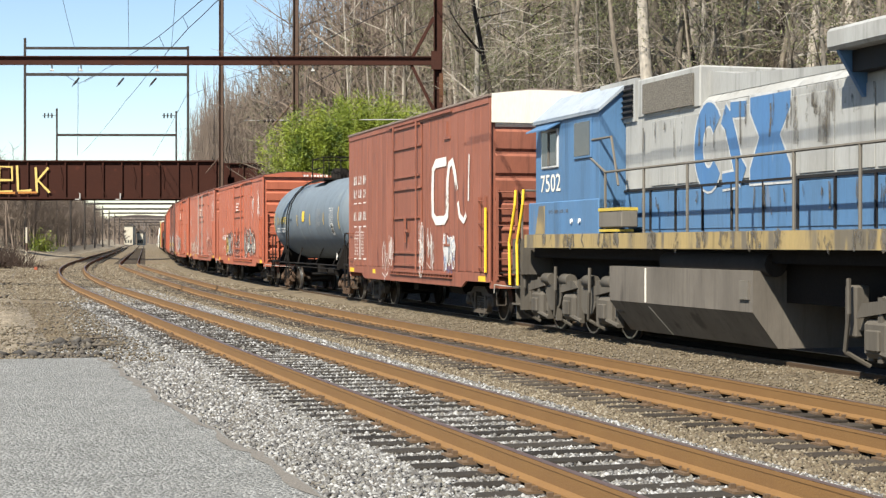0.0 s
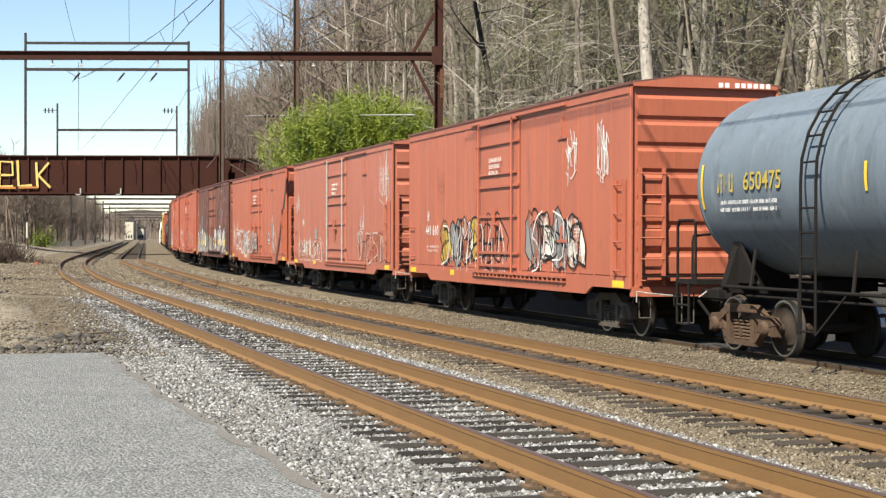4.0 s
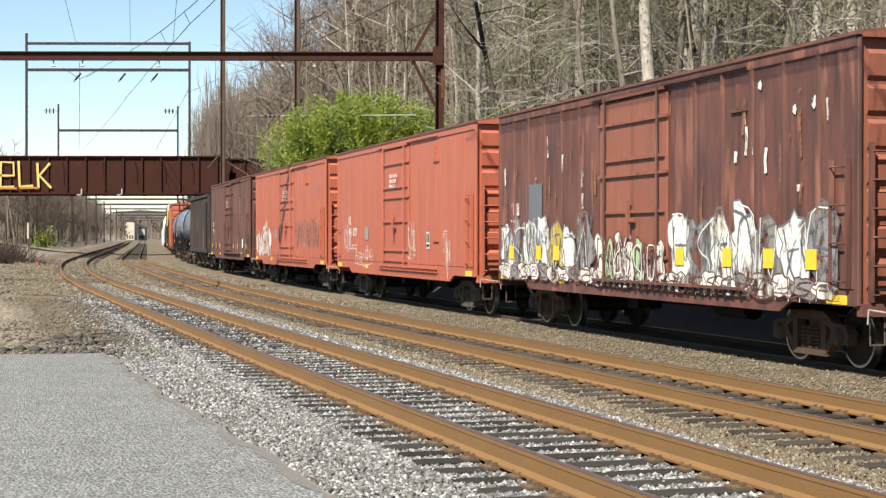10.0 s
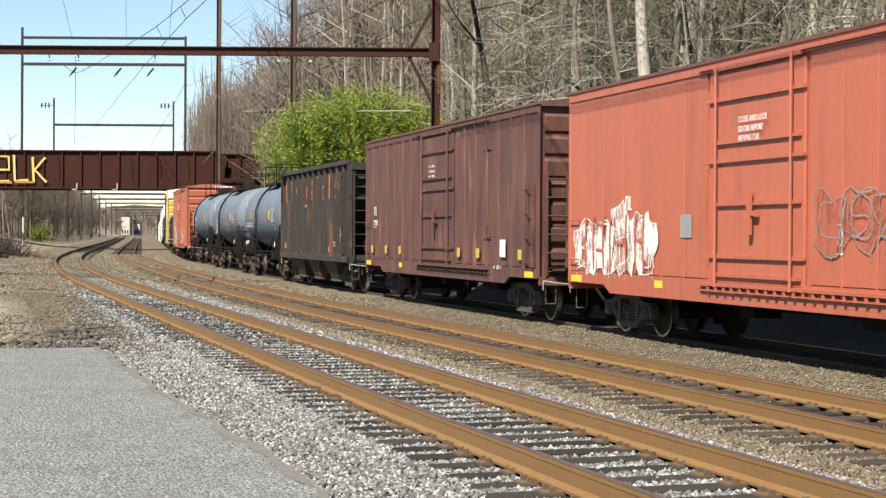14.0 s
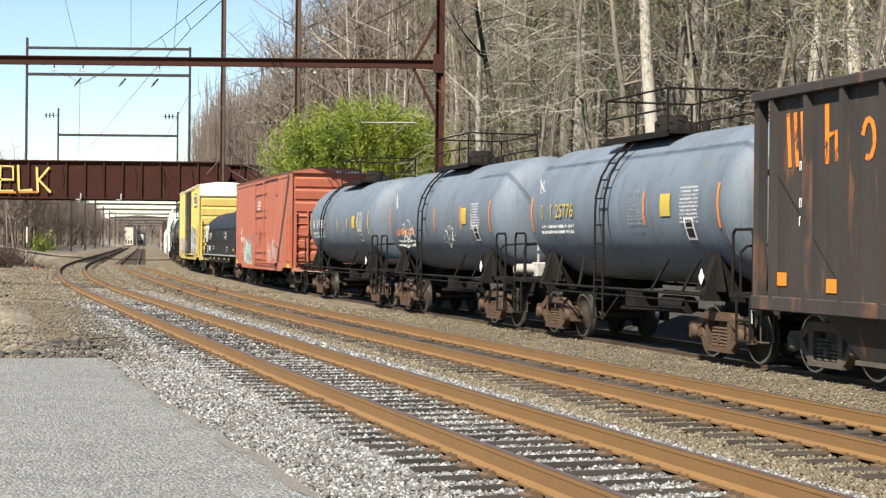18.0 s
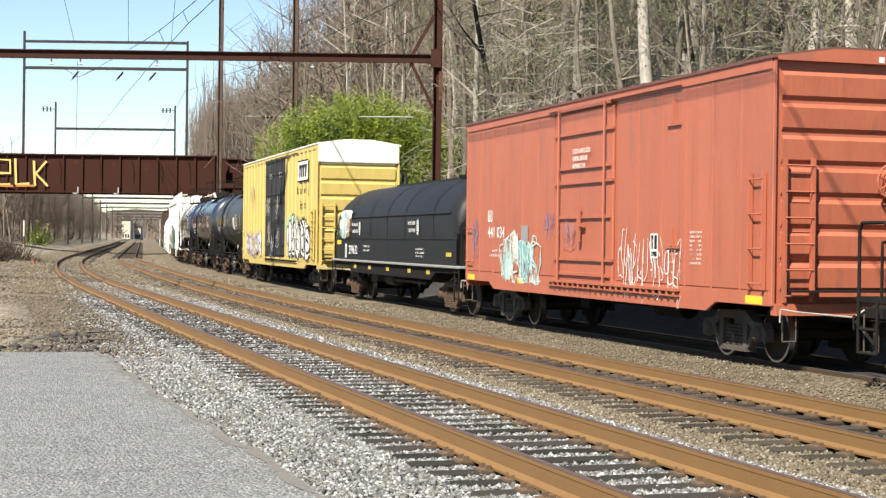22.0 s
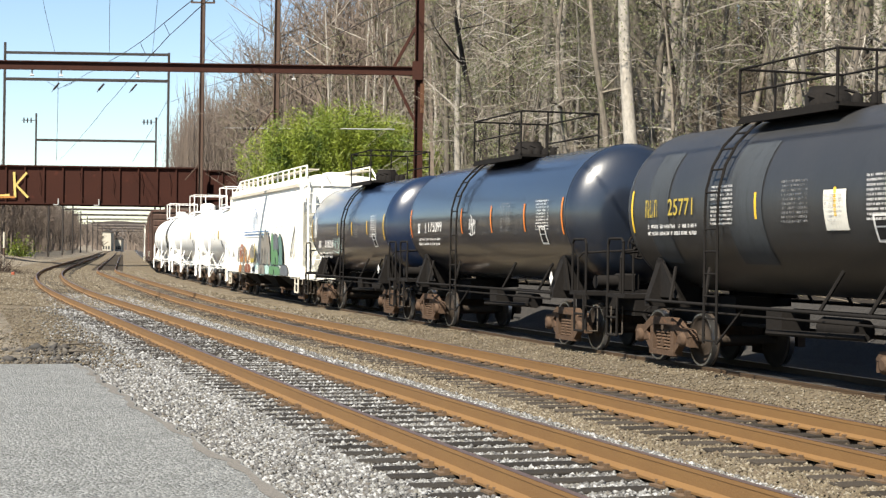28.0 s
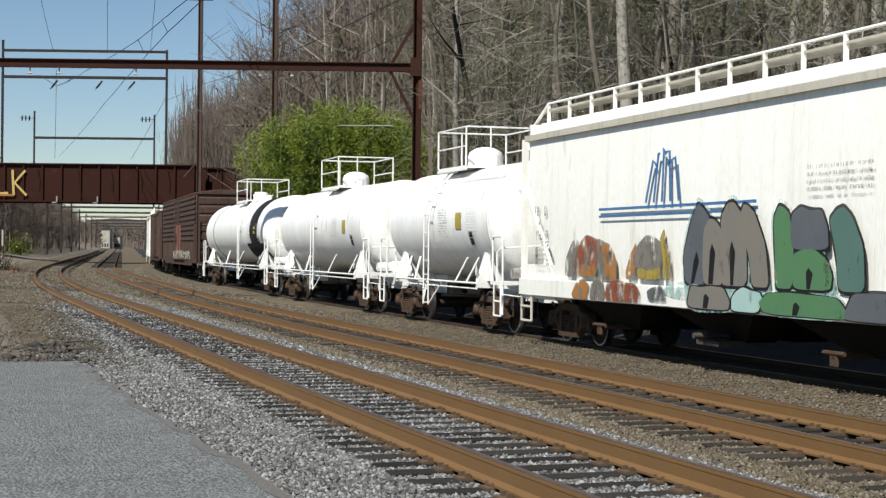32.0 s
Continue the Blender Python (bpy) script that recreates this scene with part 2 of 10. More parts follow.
M["leaf_litter"] = material("leaf_litter", (0.067, 0.052, 0.038), 0.95, second=(0.037, 0.029, 0.021), scale=0.5, grain=0.4, grain_scale=14, bump=0.6, third=(0.044, 0.044, 0.020), third_scale=0.7, third_at=0.62)


# ---------------------------------------------------------------- setting materials
def stones_material(name, colours, rough=0.9):
    """Loose stones: one colour to each stone."""
    mat = bpy.data.materials.new(name)
    mat.use_nodes = True
    nt = mat.node_tree
    bs = nt.nodes["Principled BSDF"]
    bs.inputs["Roughness"].default_value = rough
    ge = nt.nodes.new("ShaderNodeNewGeometry")
    rp = nt.nodes.new("ShaderNodeValToRGB")
    rp.color_ramp.interpolation = 'CONSTANT'
    while len(rp.color_ramp.elements) < len(colours):
        rp.color_ramp.elements.new(0.5)
    for i, c in enumerate(colours):
        rp.color_ramp.elements[i].position = i / len(colours)
        rp.color_ramp.elements[i].color = (*c, 1)
    nt.links.new(ge.outputs["Random Per Island"], rp.inputs[0])
    nz = nt.nodes.new("ShaderNodeTexNoise")
    nz.inputs["Scale"].default_value = 35
    mx = nt.nodes.new("ShaderNodeMix")
    mx.data_type, mx.blend_type = 'RGBA', 'MULTIPLY'
    mx.inputs[0].default_value = 0.35
    nt.links.new(rp.outputs[0], mx.inputs[6]), nt.links.new(nz.outputs[0], mx.inputs[7])
    nt.links.new(mx.outputs[2], bs.inputs["Base Color"])
    return mat


def gravel_material(name, light, mid, dark, scale=22.0, low=0.55, high=1.35):
    """A bed of small stones: cells of varied grey with dark gaps, and relief."""
    mat = bpy.data.materials.new(name)
    mat.use_nodes = True
    nt = mat.node_tree
    bs = nt.nodes["Principled BSDF"]
    bs.inputs["Roughness"].default_value = 0.95
    co = nt.nodes.new("ShaderNodeTexCoord")
    vo = nt.nodes.new("ShaderNodeTexVoronoi")
    vo.inputs["Scale"].default_value = scale
    nt.links.new(co.outputs["Object"], vo.inputs["Vector"])
    rp = nt.nodes.new("ShaderNodeValToRGB")
    for i, c in enumerate((dark, mid, light)):
        if i > 1:
            rp.color_ramp.elements.new(0.9)
        rp.color_ramp.elements[i].position = (0.0, 0.5, 1.0)[i]
        rp.color_ramp.elements[i].color = (*c, 1)
    sp = nt.nodes.new("ShaderNodeSeparateColor")
    nt.links.new(vo.outputs["Color"], sp.inputs[0])
    nt.links.new(sp.outputs[0], rp.inputs[0])
    big = nt.nodes.new("ShaderNodeTexNoise")
    big.inputs["Scale"].default_value, big.inputs["Detail"].default_value, big.inputs["Roughness"].default_value = 1.3, 9, 0.68
    nt.links.new(co.outputs["Object"], big.inputs["Vector"])
    mr = nt.nodes.new("ShaderNodeMapRange")
    mr.inputs[1].default_value, mr.inputs[2].default_value, mr.inputs[3].default_value, mr.inputs[4].default_value = 0.3, 0.7, low, high
    nt.links.new(big.outputs[0], mr.inputs[0])
    hs = nt.nodes.new("ShaderNodeHueSaturation")
    nt.links.new(rp.outputs[0], hs.inputs["Color"]), nt.links.new(mr.outputs[0], hs.inputs["Value"])
    nt.links.new(hs.outputs[0], bs.inputs["Base Color"])
    bp = nt.nodes.new("ShaderNodeBump")
    bp.inputs["Strength"].default_value, bp.inputs["Distance"].default_value = 0.8, 0.03
    bp.invert = True
    nt.links.new(vo.outputs["Distance"], bp.inputs["Height"])
    nt.links.new(bp.outputs[0], bs.inputs["Normal"])
    return mat


M["stone_grey"] = stones_material("stone_grey", ((0.131, 0.128, 0.124), (0.201, 0.202, 0.197), (0.075, 0.073, 0.072), (0.151, 0.145, 0.126), (0.101, 0.098, 0.095), (0.343, 0.348, 0.349), (0.095, 0.086, 0.074), (0.181, 0.181, 0.175), (0.276, 0.278, 0.273), (0.085, 0.084, 0.081)))
M["stone_tan"] = stones_material("stone_tan", ((0.114, 0.090, 0.055), (0.145, 0.118, 0.076), (0.086, 0.067, 0.042), (0.106, 0.086, 0.055), (0.212, 0.185, 0.139), (0.093, 0.070, 0.045)))
M["ballast_grey"] = gravel_material("ballast_grey", (0.145, 0.145, 0.134), (0.073, 0.072, 0.065), (0.031, 0.030, 0.026), 20)
M["ballast_tan"] = gravel_material("ballast_tan", (0.141, 0.112, 0.069), (0.103, 0.079, 0.047), (0.064, 0.048, 0.029), 26)
M["earth"] = gravel_material("earth", (0.225, 0.190, 0.140), (0.150, 0.124, 0.086), (0.075, 0.062, 0.040), 9, 0.55, 1.4)
# near-black gravel: the shade beneath the train is put into this colour
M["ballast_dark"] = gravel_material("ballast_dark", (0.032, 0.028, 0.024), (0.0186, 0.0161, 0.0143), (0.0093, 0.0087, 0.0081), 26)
M["asphalt"] = gravel_material("asphalt", (0.225, 0.231, 0.226), (0.132, 0.136, 0.132), (0.073, 0.074, 0.072), 42, 0.84, 1.12)
M["asphalt_edge"] = material("asphalt_edge", (0.118, 0.109, 0.097), 0.95, second=(0.088, 0.079, 0.068), scale=2, grain=0.35, grain_scale=40, bump=0.6)
M["rubble"] = material("rubble", (0.081, 0.069, 0.056), 0.95, second=(0.038, 0.035, 0.031), scale=4, grain=0.4, grain_scale=18, bump=0.6, per_object=0.2)
M["bark_tan"] = material("bark_tan", (0.123, 0.105, 0.084), 0.95, second=(0.079, 0.070, 0.054), scale=1.2, stretch=(1, 1, 0.3), grain=0.35, grain_scale=14, bump=0.5, third=(0.088, 0.094, 0.047), third_scale=1.5, third_at=0.6, per_object=0.3)
M["bark_grey"] = material("bark_grey", (0.162, 0.145, 0.122), 0.95, second=(0.117, 0.105, 0.088), scale=1.2, stretch=(1, 1, 0.3), grain=0.3, grain_scale=14, bump=0.5, per_object=0.25)
M["bark_pale"] = material("bark_pale", (0.300, 0.276, 0.240), 0.9, second=(0.180, 0.162, 0.132), scale=2.2, stretch=(1, 1, 0.5), grain=0.3, grain_scale=12, bump=0.4, per_object=0.2)
M["bark_dark"] = material("bark_dark", (0.046, 0.038, 0.031), 0.95, second=(0.031, 0.026, 0.022), scale=1.2, stretch=(1, 1, 0.3), grain=0.3, grain_scale=14, bump=0.5, per_object=0.3)
M["twig"] = material("twig", (0.116, 0.099, 0.081), 0.95, second=(0.078, 0.066, 0.054), scale=0.7, grain=0.3, grain_scale=5, bump=0.0, per_object=0.3)
M["twig_grey"] = material("twig_grey", (0.212, 0.177, 0.134), 0.95, second=(0.151, 0.122, 0.090), scale=0.7, grain=0.3, grain_scale=5, bump=0.0, per_object=0.3)
M["bud"] = material("bud", (0.102, 0.116, 0.045), 0.9, second=(0.071, 0.084, 0.034), scale=1.5, grain=0.3, grain_scale=8, bump=0.0, per_object=0.3)
M["brush"] = material("brush", (0.166, 0.136, 0.100), 0.95, second=(0.102, 0.083, 0.061), scale=0.3, grain=0.4, grain_scale=3, bump=0.0, third=(0.104, 0.111, 0.043), third_scale=0.35, third_at=0.58)
M["bamboo_leaf"] = material("bamboo_leaf", (0.094, 0.138, 0.0048), 0.6, second=(0.169, 0.199, 0.0077), scale=0.6, amount=0.9, grain=0.35, grain_scale=6, bump=0.0, third=(0.048, 0.091, 0.0070), third_scale=0.8, third_at=0.56)
M["dry_grass"] = material("dry_grass", (0.259, 0.217, 0.126), 0.95, second=(0.175, 0.161, 0.070), scale=0.25, amount=0.9, grain=0.3, grain_scale=4, bump=0.0)
M["shrub"] = material("shrub", (0.043, 0.031, 0.025), 0.95, second=(0.074, 0.053, 0.040), scale=1.5, grain=0.3, bump=0.0)
M["stonework"] = material("stonework", (0.055, 0.048, 0.043), 0.95, second=(0.035, 0.032, 0.028), scale=0.8, grain=0.3, grain_scale=6, bump=0.4)
M["wire"] = material("wire", (0.022, 0.022, 0.024), 0.6, second=(0.031, 0.031, 0.031), scale=1)
M["wire_pale"] = material("wire_pale", (0.310, 0.310, 0.298), 0.5, second=(0.248, 0.248, 0.242), scale=1)
M["pole_steel"] = material("pole_steel", (0.081, 0.053, 0.040), 0.85, second=(0.053, 0.037, 0.031), scale=0.8, grain=0.2, grain_scale=10)
M["graffiti_yellow"] = material("graffiti_yellow", (0.446, 0.341, 0.099), 0.7, second=(0.372, 0.248, 0.062), scale=0.8)
M["graffiti_orange"] = material("graffiti_orange", (0.310, 0.124, 0.0186), 0.8, second=(0.217, 0.087, 0.0186), scale=0.8)
M["pale_wall"] = material("pale_wall", (0.372, 0.347, 0.279), 0.8, second=(0.310, 0.285, 0.236), scale=0.2)
M["stake_red"] = material("stake_red", (0.279, 0.062, 0.025), 0.7, second=(0.217, 0.050, 0.025), scale=3)


def fast_mesh(name, verts, faces, mat):
    """A mesh from arrays of points and of triangles or quads."""
    me = bpy.data.meshes.new(name)
    n, k = faces.shape
    me.vertices.add(len(verts))
    me.vertices.foreach_set("co", np.asarray(verts, np.float32).ravel())
    me.loops.add(n * k)
    me.loops.foreach_set("vertex_index", faces.ravel().astype(np.int32))
    me.polygons.add(n)
    me.polygons.foreach_set("loop_start", np.arange(0, n * k, k, dtype=np.int32))
    me.polygons.foreach_set("loop_total", np.full(n, k, dtype=np.int32))
    me.materials.append(mat)
    me.update(calc_edges=True)
    return me


# ---------------------------------------------------------------- ground, hill, ballast
def smooth(a, b, v):
    q = min(1.0, max(0.0, (v - a) / (b - a)))
    return q * q * (3 - 2 * q)


def ground_z(d, y):
    """Height of the ground, d metres to the right of the main track's centre line."""
    r = float(rise(np.array(max(0, min(y, 1200)))))
    if d > 3.0:
        k = 1.0 - 0.62 * smooth(95, 230, y)
        up = 6.8 * smooth(4.6, 19, d) + 0.50 * max(0.0, d - 15) - 0.38 * max(0.0, d - 65) - 0.12 * max(0.0, d - 150)
        bank = 1.25 * smooth(2.4, 4.4, d) * (1 - smooth(7, 13, d))
        return r - 0.62 + up * k + bank - (0.12 if d < 5 else 0.0) + (noise.noise((d * 0.15, y * 0.12, 3.1)) * 0.9 * smooth(7, 9, d) if d > 7 else 0)
    if d > -12.2:
        return r - 0.75
    z = -0.09 + 0.04 * noise.noise((d * 0.5, y * 0.5, 1.7))
    left = smooth(12.5, 20, -d)
    return r + z + left * (0.75 * smooth(40, 105, y) + 1.5 * smooth(130, 200, y) * smooth(18, 26, -d))


DS = [-2600, -700, -200, -90, -60, -45, -36, -30, -26, -23, -20.5, -18.5, -17, -15.5, -14.2, -13.2, -12.5, -12.1, -10, -6, -2, 2.0, 3.1, 3.8, 4.4, 5.2, 6, 7, 8, 9.5, 11, 12.5, 14, 16, 18, 20.5, 23, 26, 30, 35, 41, 48, 56, 66, 80, 110, 150, 260, 700, 2600]
YS = [-400, -120, -50, -20, 0, 6, 11, 15, 19, 22, 25, 28, 31, 34, 38, 42, 46, 50, 55, 60, 66, 72, 80, 88, 97, 107, 118, 130, 143, 157, 172, 190, 215, 245, 280, 330, 400, 520, 700, 1000, 1600, 3000]
rows = []
for yy in YS:
    xm = at_y(MAIN, min(max(yy, -410), 1150))[0] if yy < 1150 else at_y(MAIN, 1150)[0] - 0.183 * (yy - 1150)
    rows.append([(xm + d, yy, ground_z(d, yy)) for d in DS])
ground = Shape().sheet(rows)
solid("ground", ground, M["earth"], "bare earth, gravel and dry grass sloping up into woods", "ground", kind="structure")

# leaf-strewn slope over the ground
rows = []
HD = [5.4, 6.2, 7, 8, 9.5, 11, 12.5, 14, 16, 18, 20.5, 23, 26, 30, 35, 41, 48, 56, 66, 80, 110, 150]
for yy in YS[2:37]:
    xm = at_y(MAIN, yy)[0]
    rows.append([(xm + d, yy, ground_z(d, yy) + 0.03) for d in HD])
solid("hillside", Shape().sheet(rows), M["leaf_litter"], "wooded slope covered with brown leaf litter", "hillside", kind="structure")

# sheet over the slope's foot, coloured near black for the shade behind the cars
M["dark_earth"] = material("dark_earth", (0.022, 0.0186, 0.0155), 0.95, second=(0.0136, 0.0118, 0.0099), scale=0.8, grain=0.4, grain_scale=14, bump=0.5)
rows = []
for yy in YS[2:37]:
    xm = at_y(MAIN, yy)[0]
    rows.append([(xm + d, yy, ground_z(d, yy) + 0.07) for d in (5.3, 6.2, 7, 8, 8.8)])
solid("ditch_bank", Shape().sheet(rows), M["dark_earth"], "dark sheet painted as shade along the foot of the slope", "ground", kind="structure")


def bed(name, stops, y0, y1, mat, label, step=0.6, rough=0.02):
    """A band of ballast along the main track between offsets; stops: (offset, height under the rise)."""
    rows = []
    yy = y0
    while yy < y1:
        xm = at_y(MAIN, yy)[0]
        r = float(rise(np.array(yy)))
        row = []
        for (a, za), (b, zb) in zip(stops[:-1], stops[1:]):
            k = max(1, int((b - a) / 0.5))
            for i in range(k):
                d = a + (b - a) * i / k
                row.append((d, za + (zb - za) * i / k))
        row.append(stops[-1])
        rows.append([(xm + d, yy, r + z + rough * noise.noise((d * 2.3, yy * 2.3, 0.5))) for d, z in row])
        yy += step if yy < 45 else (2.0 if yy < 160 else 12.0)
    return solid(name, Shape().sheet(rows), mat, label, "ballast", kind="structure")


bed("verge_gravel", [(-12.9, -0.13), (-11.6, -0.15), (-10.7, -0.24)], -60, 70, M["ballast_tan"], "tan dirt and gravel verge beside the near track")
bed("ballast", [(-10.7, -0.24), (-9.9, -0.255), (-8.0, -0.255), (-7.3, -0.31), (-6.6, -0.36)], -60, 70, M["ballast_grey"], "grey crushed-stone ballast under the near track")
bed("ballast", [(-12.9, -0.13), (-11.6, -0.15), (-10.6, -0.25), (-9.9, -0.265), (-8.0, -0.265), (-7.3, -0.31), (-6.6, -0.36)], 69.4, 900, M["ballast_tan"], "tan ballast farther along the near track")
bed("ballast", [(-6.6, -0.36), (-6.1, -0.385), (-3.4, -0.39), (-2.9, -0.38), (-1.9, -0.35), (-0.80, -0.305)], -60, 900, M["ballast_tan"], "tan sandy ballast between the far tracks")
# strip under and beyond the cars, painted dark to deepen the train's shade
bed("ballast", [(-0.80, -0.305), (-0.70, -0.335), (0.70, -0.335), (1.4, -0.34), (2.2, -0.38), (2.8, -0.28), (3.4, 0.10), (4.0, 0.50), (4.6, 0.66), (5.6, 0.70)], -60, 900, M["ballast_dark"], "ballast and low bank coloured dark as shade under and behind the train")


def scatter(count, y0, y1, d0, d1, size, height, rng, keep=None, land=False):
    """Stones strewn between offsets of the main track inside the strip that opens ahead."""
    yy = rng.uniform(y0, y1, count)
    dd = rng.uniform(d0, d1, count)
    xm = np.interp(yy, MAIN["y"], MAIN["x"])
    xx = xm + dd
    ok = np.abs(xx) < 0.305 * yy + 0.6
    if keep is not None:
        ok &= keep(dd, yy)
    yy, dd, xx = yy[ok], dd[ok], xx[ok]
    zz = np.array([ground_z(float(a), float(b)) for a, b in zip(dd, yy)]) if land else height(dd) + rise(yy)
    n = len(yy)
    sz = size * rng.uniform(0.55, 1.35, n)
    base = np.array([(1, 0, 0), (-1, 0, 0), (0, 1, 0), (0, -1, 0), (0, 0, 1), (0, 0, -1)], float)
    tri = np.array([(0, 2, 4), (2, 1, 4), (1, 3, 4), (3, 0, 4), (2, 0, 5), (1, 2, 5), (3, 1, 5), (0, 3, 5)])
    a = rng.uniform(0, 6.283, n)
    ca, sa = np.cos(a), np.sin(a)
    v = base[None] * rng.uniform(0.55, 1.15, (n, 6, 1)) + rng.normal(0, 0.18, (n, 6, 3))
    v *= np.stack([sz * rng.uniform(0.8, 1.4, n), sz, sz * rng.uniform(0.5, 0.85, n)], 1)[:, None, :]
    x = v[:, :, 0] * ca[:, None] - v[:, :, 1] * sa[:, None] + xx[:, None]
    y = v[:, :, 0] * sa[:, None] + v[:, :, 1] * ca[:, None] + yy[:, None]
    z = v[:, :, 2] + zz[:, None] + sz[:, None] * 0.25
    verts = np.stack([x, y, z], 2).reshape(-1, 3)
    faces = (tri[None] + 6 * np.arange(n)[:, None, None]).reshape(-1, 3)
    return verts, faces


def pile(name, batches, mat, label):
    vs, fs, k = [], [], 0
    for v, f in batches:
        vs.append(v), fs.append(f + k)
        k += len(v)
    ob = new(name, fast_mesh(name, np.concatenate(vs), np.concatenate(fs), mat))
    return tagged(ob, label, "gravel", kind="stuff")


rng = np.random.default_rng(4)
near_h = lambda d: np.interp(d, [-12.9, -11.6, -10.6, -9.9, -8.0, -7.3, -6.6], [-0.12, -0.14, -0.235, -0.243, -0.243, -0.300, -0.355])
far_h = lambda d: np.interp(d, [-6.6, -6.1, -3.4, -2.9, -1.9, -0.8], [-0.355, -0.378, -0.383, -0.375, -0.345, -0.30])


def off_ties(path, s0, d, y, share):
    """True off the ties of a track; a few stones lie on them all the same."""
    a = np.interp(y, MAIN["y"], MAIN["x"]) + d - np.interp(y, path["y"], path["x"])
    s = np.interp(y, path["y"], path["s"]) - a * np.sin(np.interp(y, path["y"], path["h"]))
    q = np.abs((s - s0 + 0.2575) % 0.515 - 0.2575)
    return (np.abs(a) > 1.40) | (q > 0.115) | (rng.random(len(d)) < share)


def between_ties(d, y):
    return off_ties(NEAR, 4.0, d, y, 0.11)


def between_mid(d, y):
    return off_ties(MIDDLE, 12.0, d, y, 0.22)


def verge(d, y):
    """The grey stones thin out to the left, nearer the rails farther away."""
    line = np.interp(y, [22, 28, 64, 125], [-13.2, -11.9, -10.5, -10.2]) + 0.35 * np.sin(y * 0.7) * np.sin(y * 0.23 + 1.0)
    return d - line > 1.3 * rng.random(len(d)) ** 0.6 - 0.9 * (rng.random(len(d)) < 0.25) * rng.random(len(d))


def clear_of_asphalt(d, y):
    feather = verge(d, y)
    edge = np.interp(y, [0, 10.07, 12.26, 15.3, 22.9, 23.2], [2.6, -0.66, -1.33, -2.43, -4.83, -40])
    return (np.interp(y, MAIN["y"], MAIN["x"]) + d > edge - 0.05) & between_ties(d, y) & feather


pile("ballast_stone", [scatter(64000, 8, 17, -12.9, -6.6, 0.026, near_h, rng, clear_of_asphalt), scatter(46000, 17, 27, -12.9, -6.6, 0.031, near_h, rng, clear_of_asphalt),
                       scatter(28000, 27, 48, -12.9, -6.6, 0.039, near_h, rng, clear_of_asphalt), scatter(11000, 46, 66, -12.7, -6.6, 0.044, near_h, rng, verge)], M["stone_grey"], "loose grey and white ballast stones")
pile("ballast_stone", [scatter(15000, 50, 76, -12.9, -6.6, 0.044, near_h, rng), scatter(12000, 74, 135, -12.9, -6.6, 0.06, near_h, rng), scatter(20000, 44, 110, -26, -12.6, 0.05, near_h, rng, None, True), scatter(20000, 12, 24, -6.7, -4.9, 0.026, far_h, rng, between_mid), scatter(16000, 24, 45, -6.7, -4.9, 0.032, far_h, rng, between_mid), scatter(20000, 16, 50, -4.9, -0.85, 0.023, far_h, rng, between_mid), scatter(16000, 45, 90, -6.7, -2.0, 0.045, far_h, rng), scatter(9000, 88, 135, -6.7, -2.0, 0.06, far_h, rng), scatter(26000, 23, 46, -36, -10.9, 0.026, lambda d: -0.085 + 0 * d, rng, lambda d, y: np.interp(y, MAIN["y"], MAIN["x"]) + d > -40)], M["stone_tan"], "loose tan and grey ballast stones")

# ---------------------------------------------------------------- tracks: ties and rails
RAIL = [(0.034, 0.0), (0.036, -0.030), (0.032, -0.040), (0.034, -0.135), (0.074, -0.170), (0.074, -0.190), (-0.074, -0.190), (-0.074, -0.170), (-0.034, -0.135), (-0.032, -0.040), (-0.036, -0.030), (-0.034, 0.0)]


TIE_GAP = 0.515


def lay_track(path, gauge, label, s0, singles, s1, tie_mat, shiny):
    track = thing("railway_track", label, "track", kind="structure")
    tie = Shape().box(-0.115, 0.115, -1.32, 1.32, -0.38, -0.205, bevel=0.012).mesh("tie", tie_mat)
    plate = Shape()
    rest = Shape()
    rnd = random.Random(7)
    s, k = s0, 0
    while s < s1:
        x, y, z, h = on(path, s)
        m = pose(x, y, z + rnd.uniform(-0.012, 0.004), 0, 0, 90 + math.degrees(h) + rnd.uniform(-1.2, 1.2)) @ pose(0, rnd.uniform(-0.05, 0.05), 0)
        if k < singles:
            o = new("tie", tie)
            o.parent, o.matrix_basis = track, m
        else:
            rest.box(-0.115, 0.115, -1.32, 1.32, -0.38, -0.205, m)
        if k < 220:
            for sd in (-1, 1):
                plate.box(-0.10, 0.10, sd * gauge / 2 - 0.17, sd * gauge / 2 + 0.17, -0.206, -0.186, m)
                for dx in (-0.07, 0.07):
                    for dy in (-0.1, 0.1):
                        plate.box(dx - 0.02, dx + 0.02, sd * gauge / 2 + dy - 0.022, sd * gauge / 2 + dy + 0.022, -0.19, -0.150, m)
        s += TIE_GAP
        k += 1
    if rest.f:
        tagged(part("tie", rest, tie_mat, track), kind="stuff")
    tagged(part("tie_plate", plate, M["rail_dull"] if shiny else M["plate_rust"], track), kind="stuff")
    for side in (-1, 1):
        rows, tops = [], []
        s = -60.0
        while s < 900:
            x, y, z, h = on(path, s)
            n = Vector((-math.cos(h), -math.sin(h), 0))
            c = Vector((x, y, z)) + n * (side * gauge / 2)
            rows.append([c + n * a + Vector((0, 0, b)) for a, b in RAIL])
            tops.append([c + n * a + Vector((0, 0, 0.0025)) for a in (0.034, -0.034)])
            s += 1.5 if s < 200 else 10
        rl = part("rail", Shape().sheet(rows, False), M["rail_dull"] if shiny else M["rust_rail"], track)
        part("running_surface", Shape().sheet(tops, False), M["rail_shiny"] if shiny else M["rail_top"], rl)
    return track


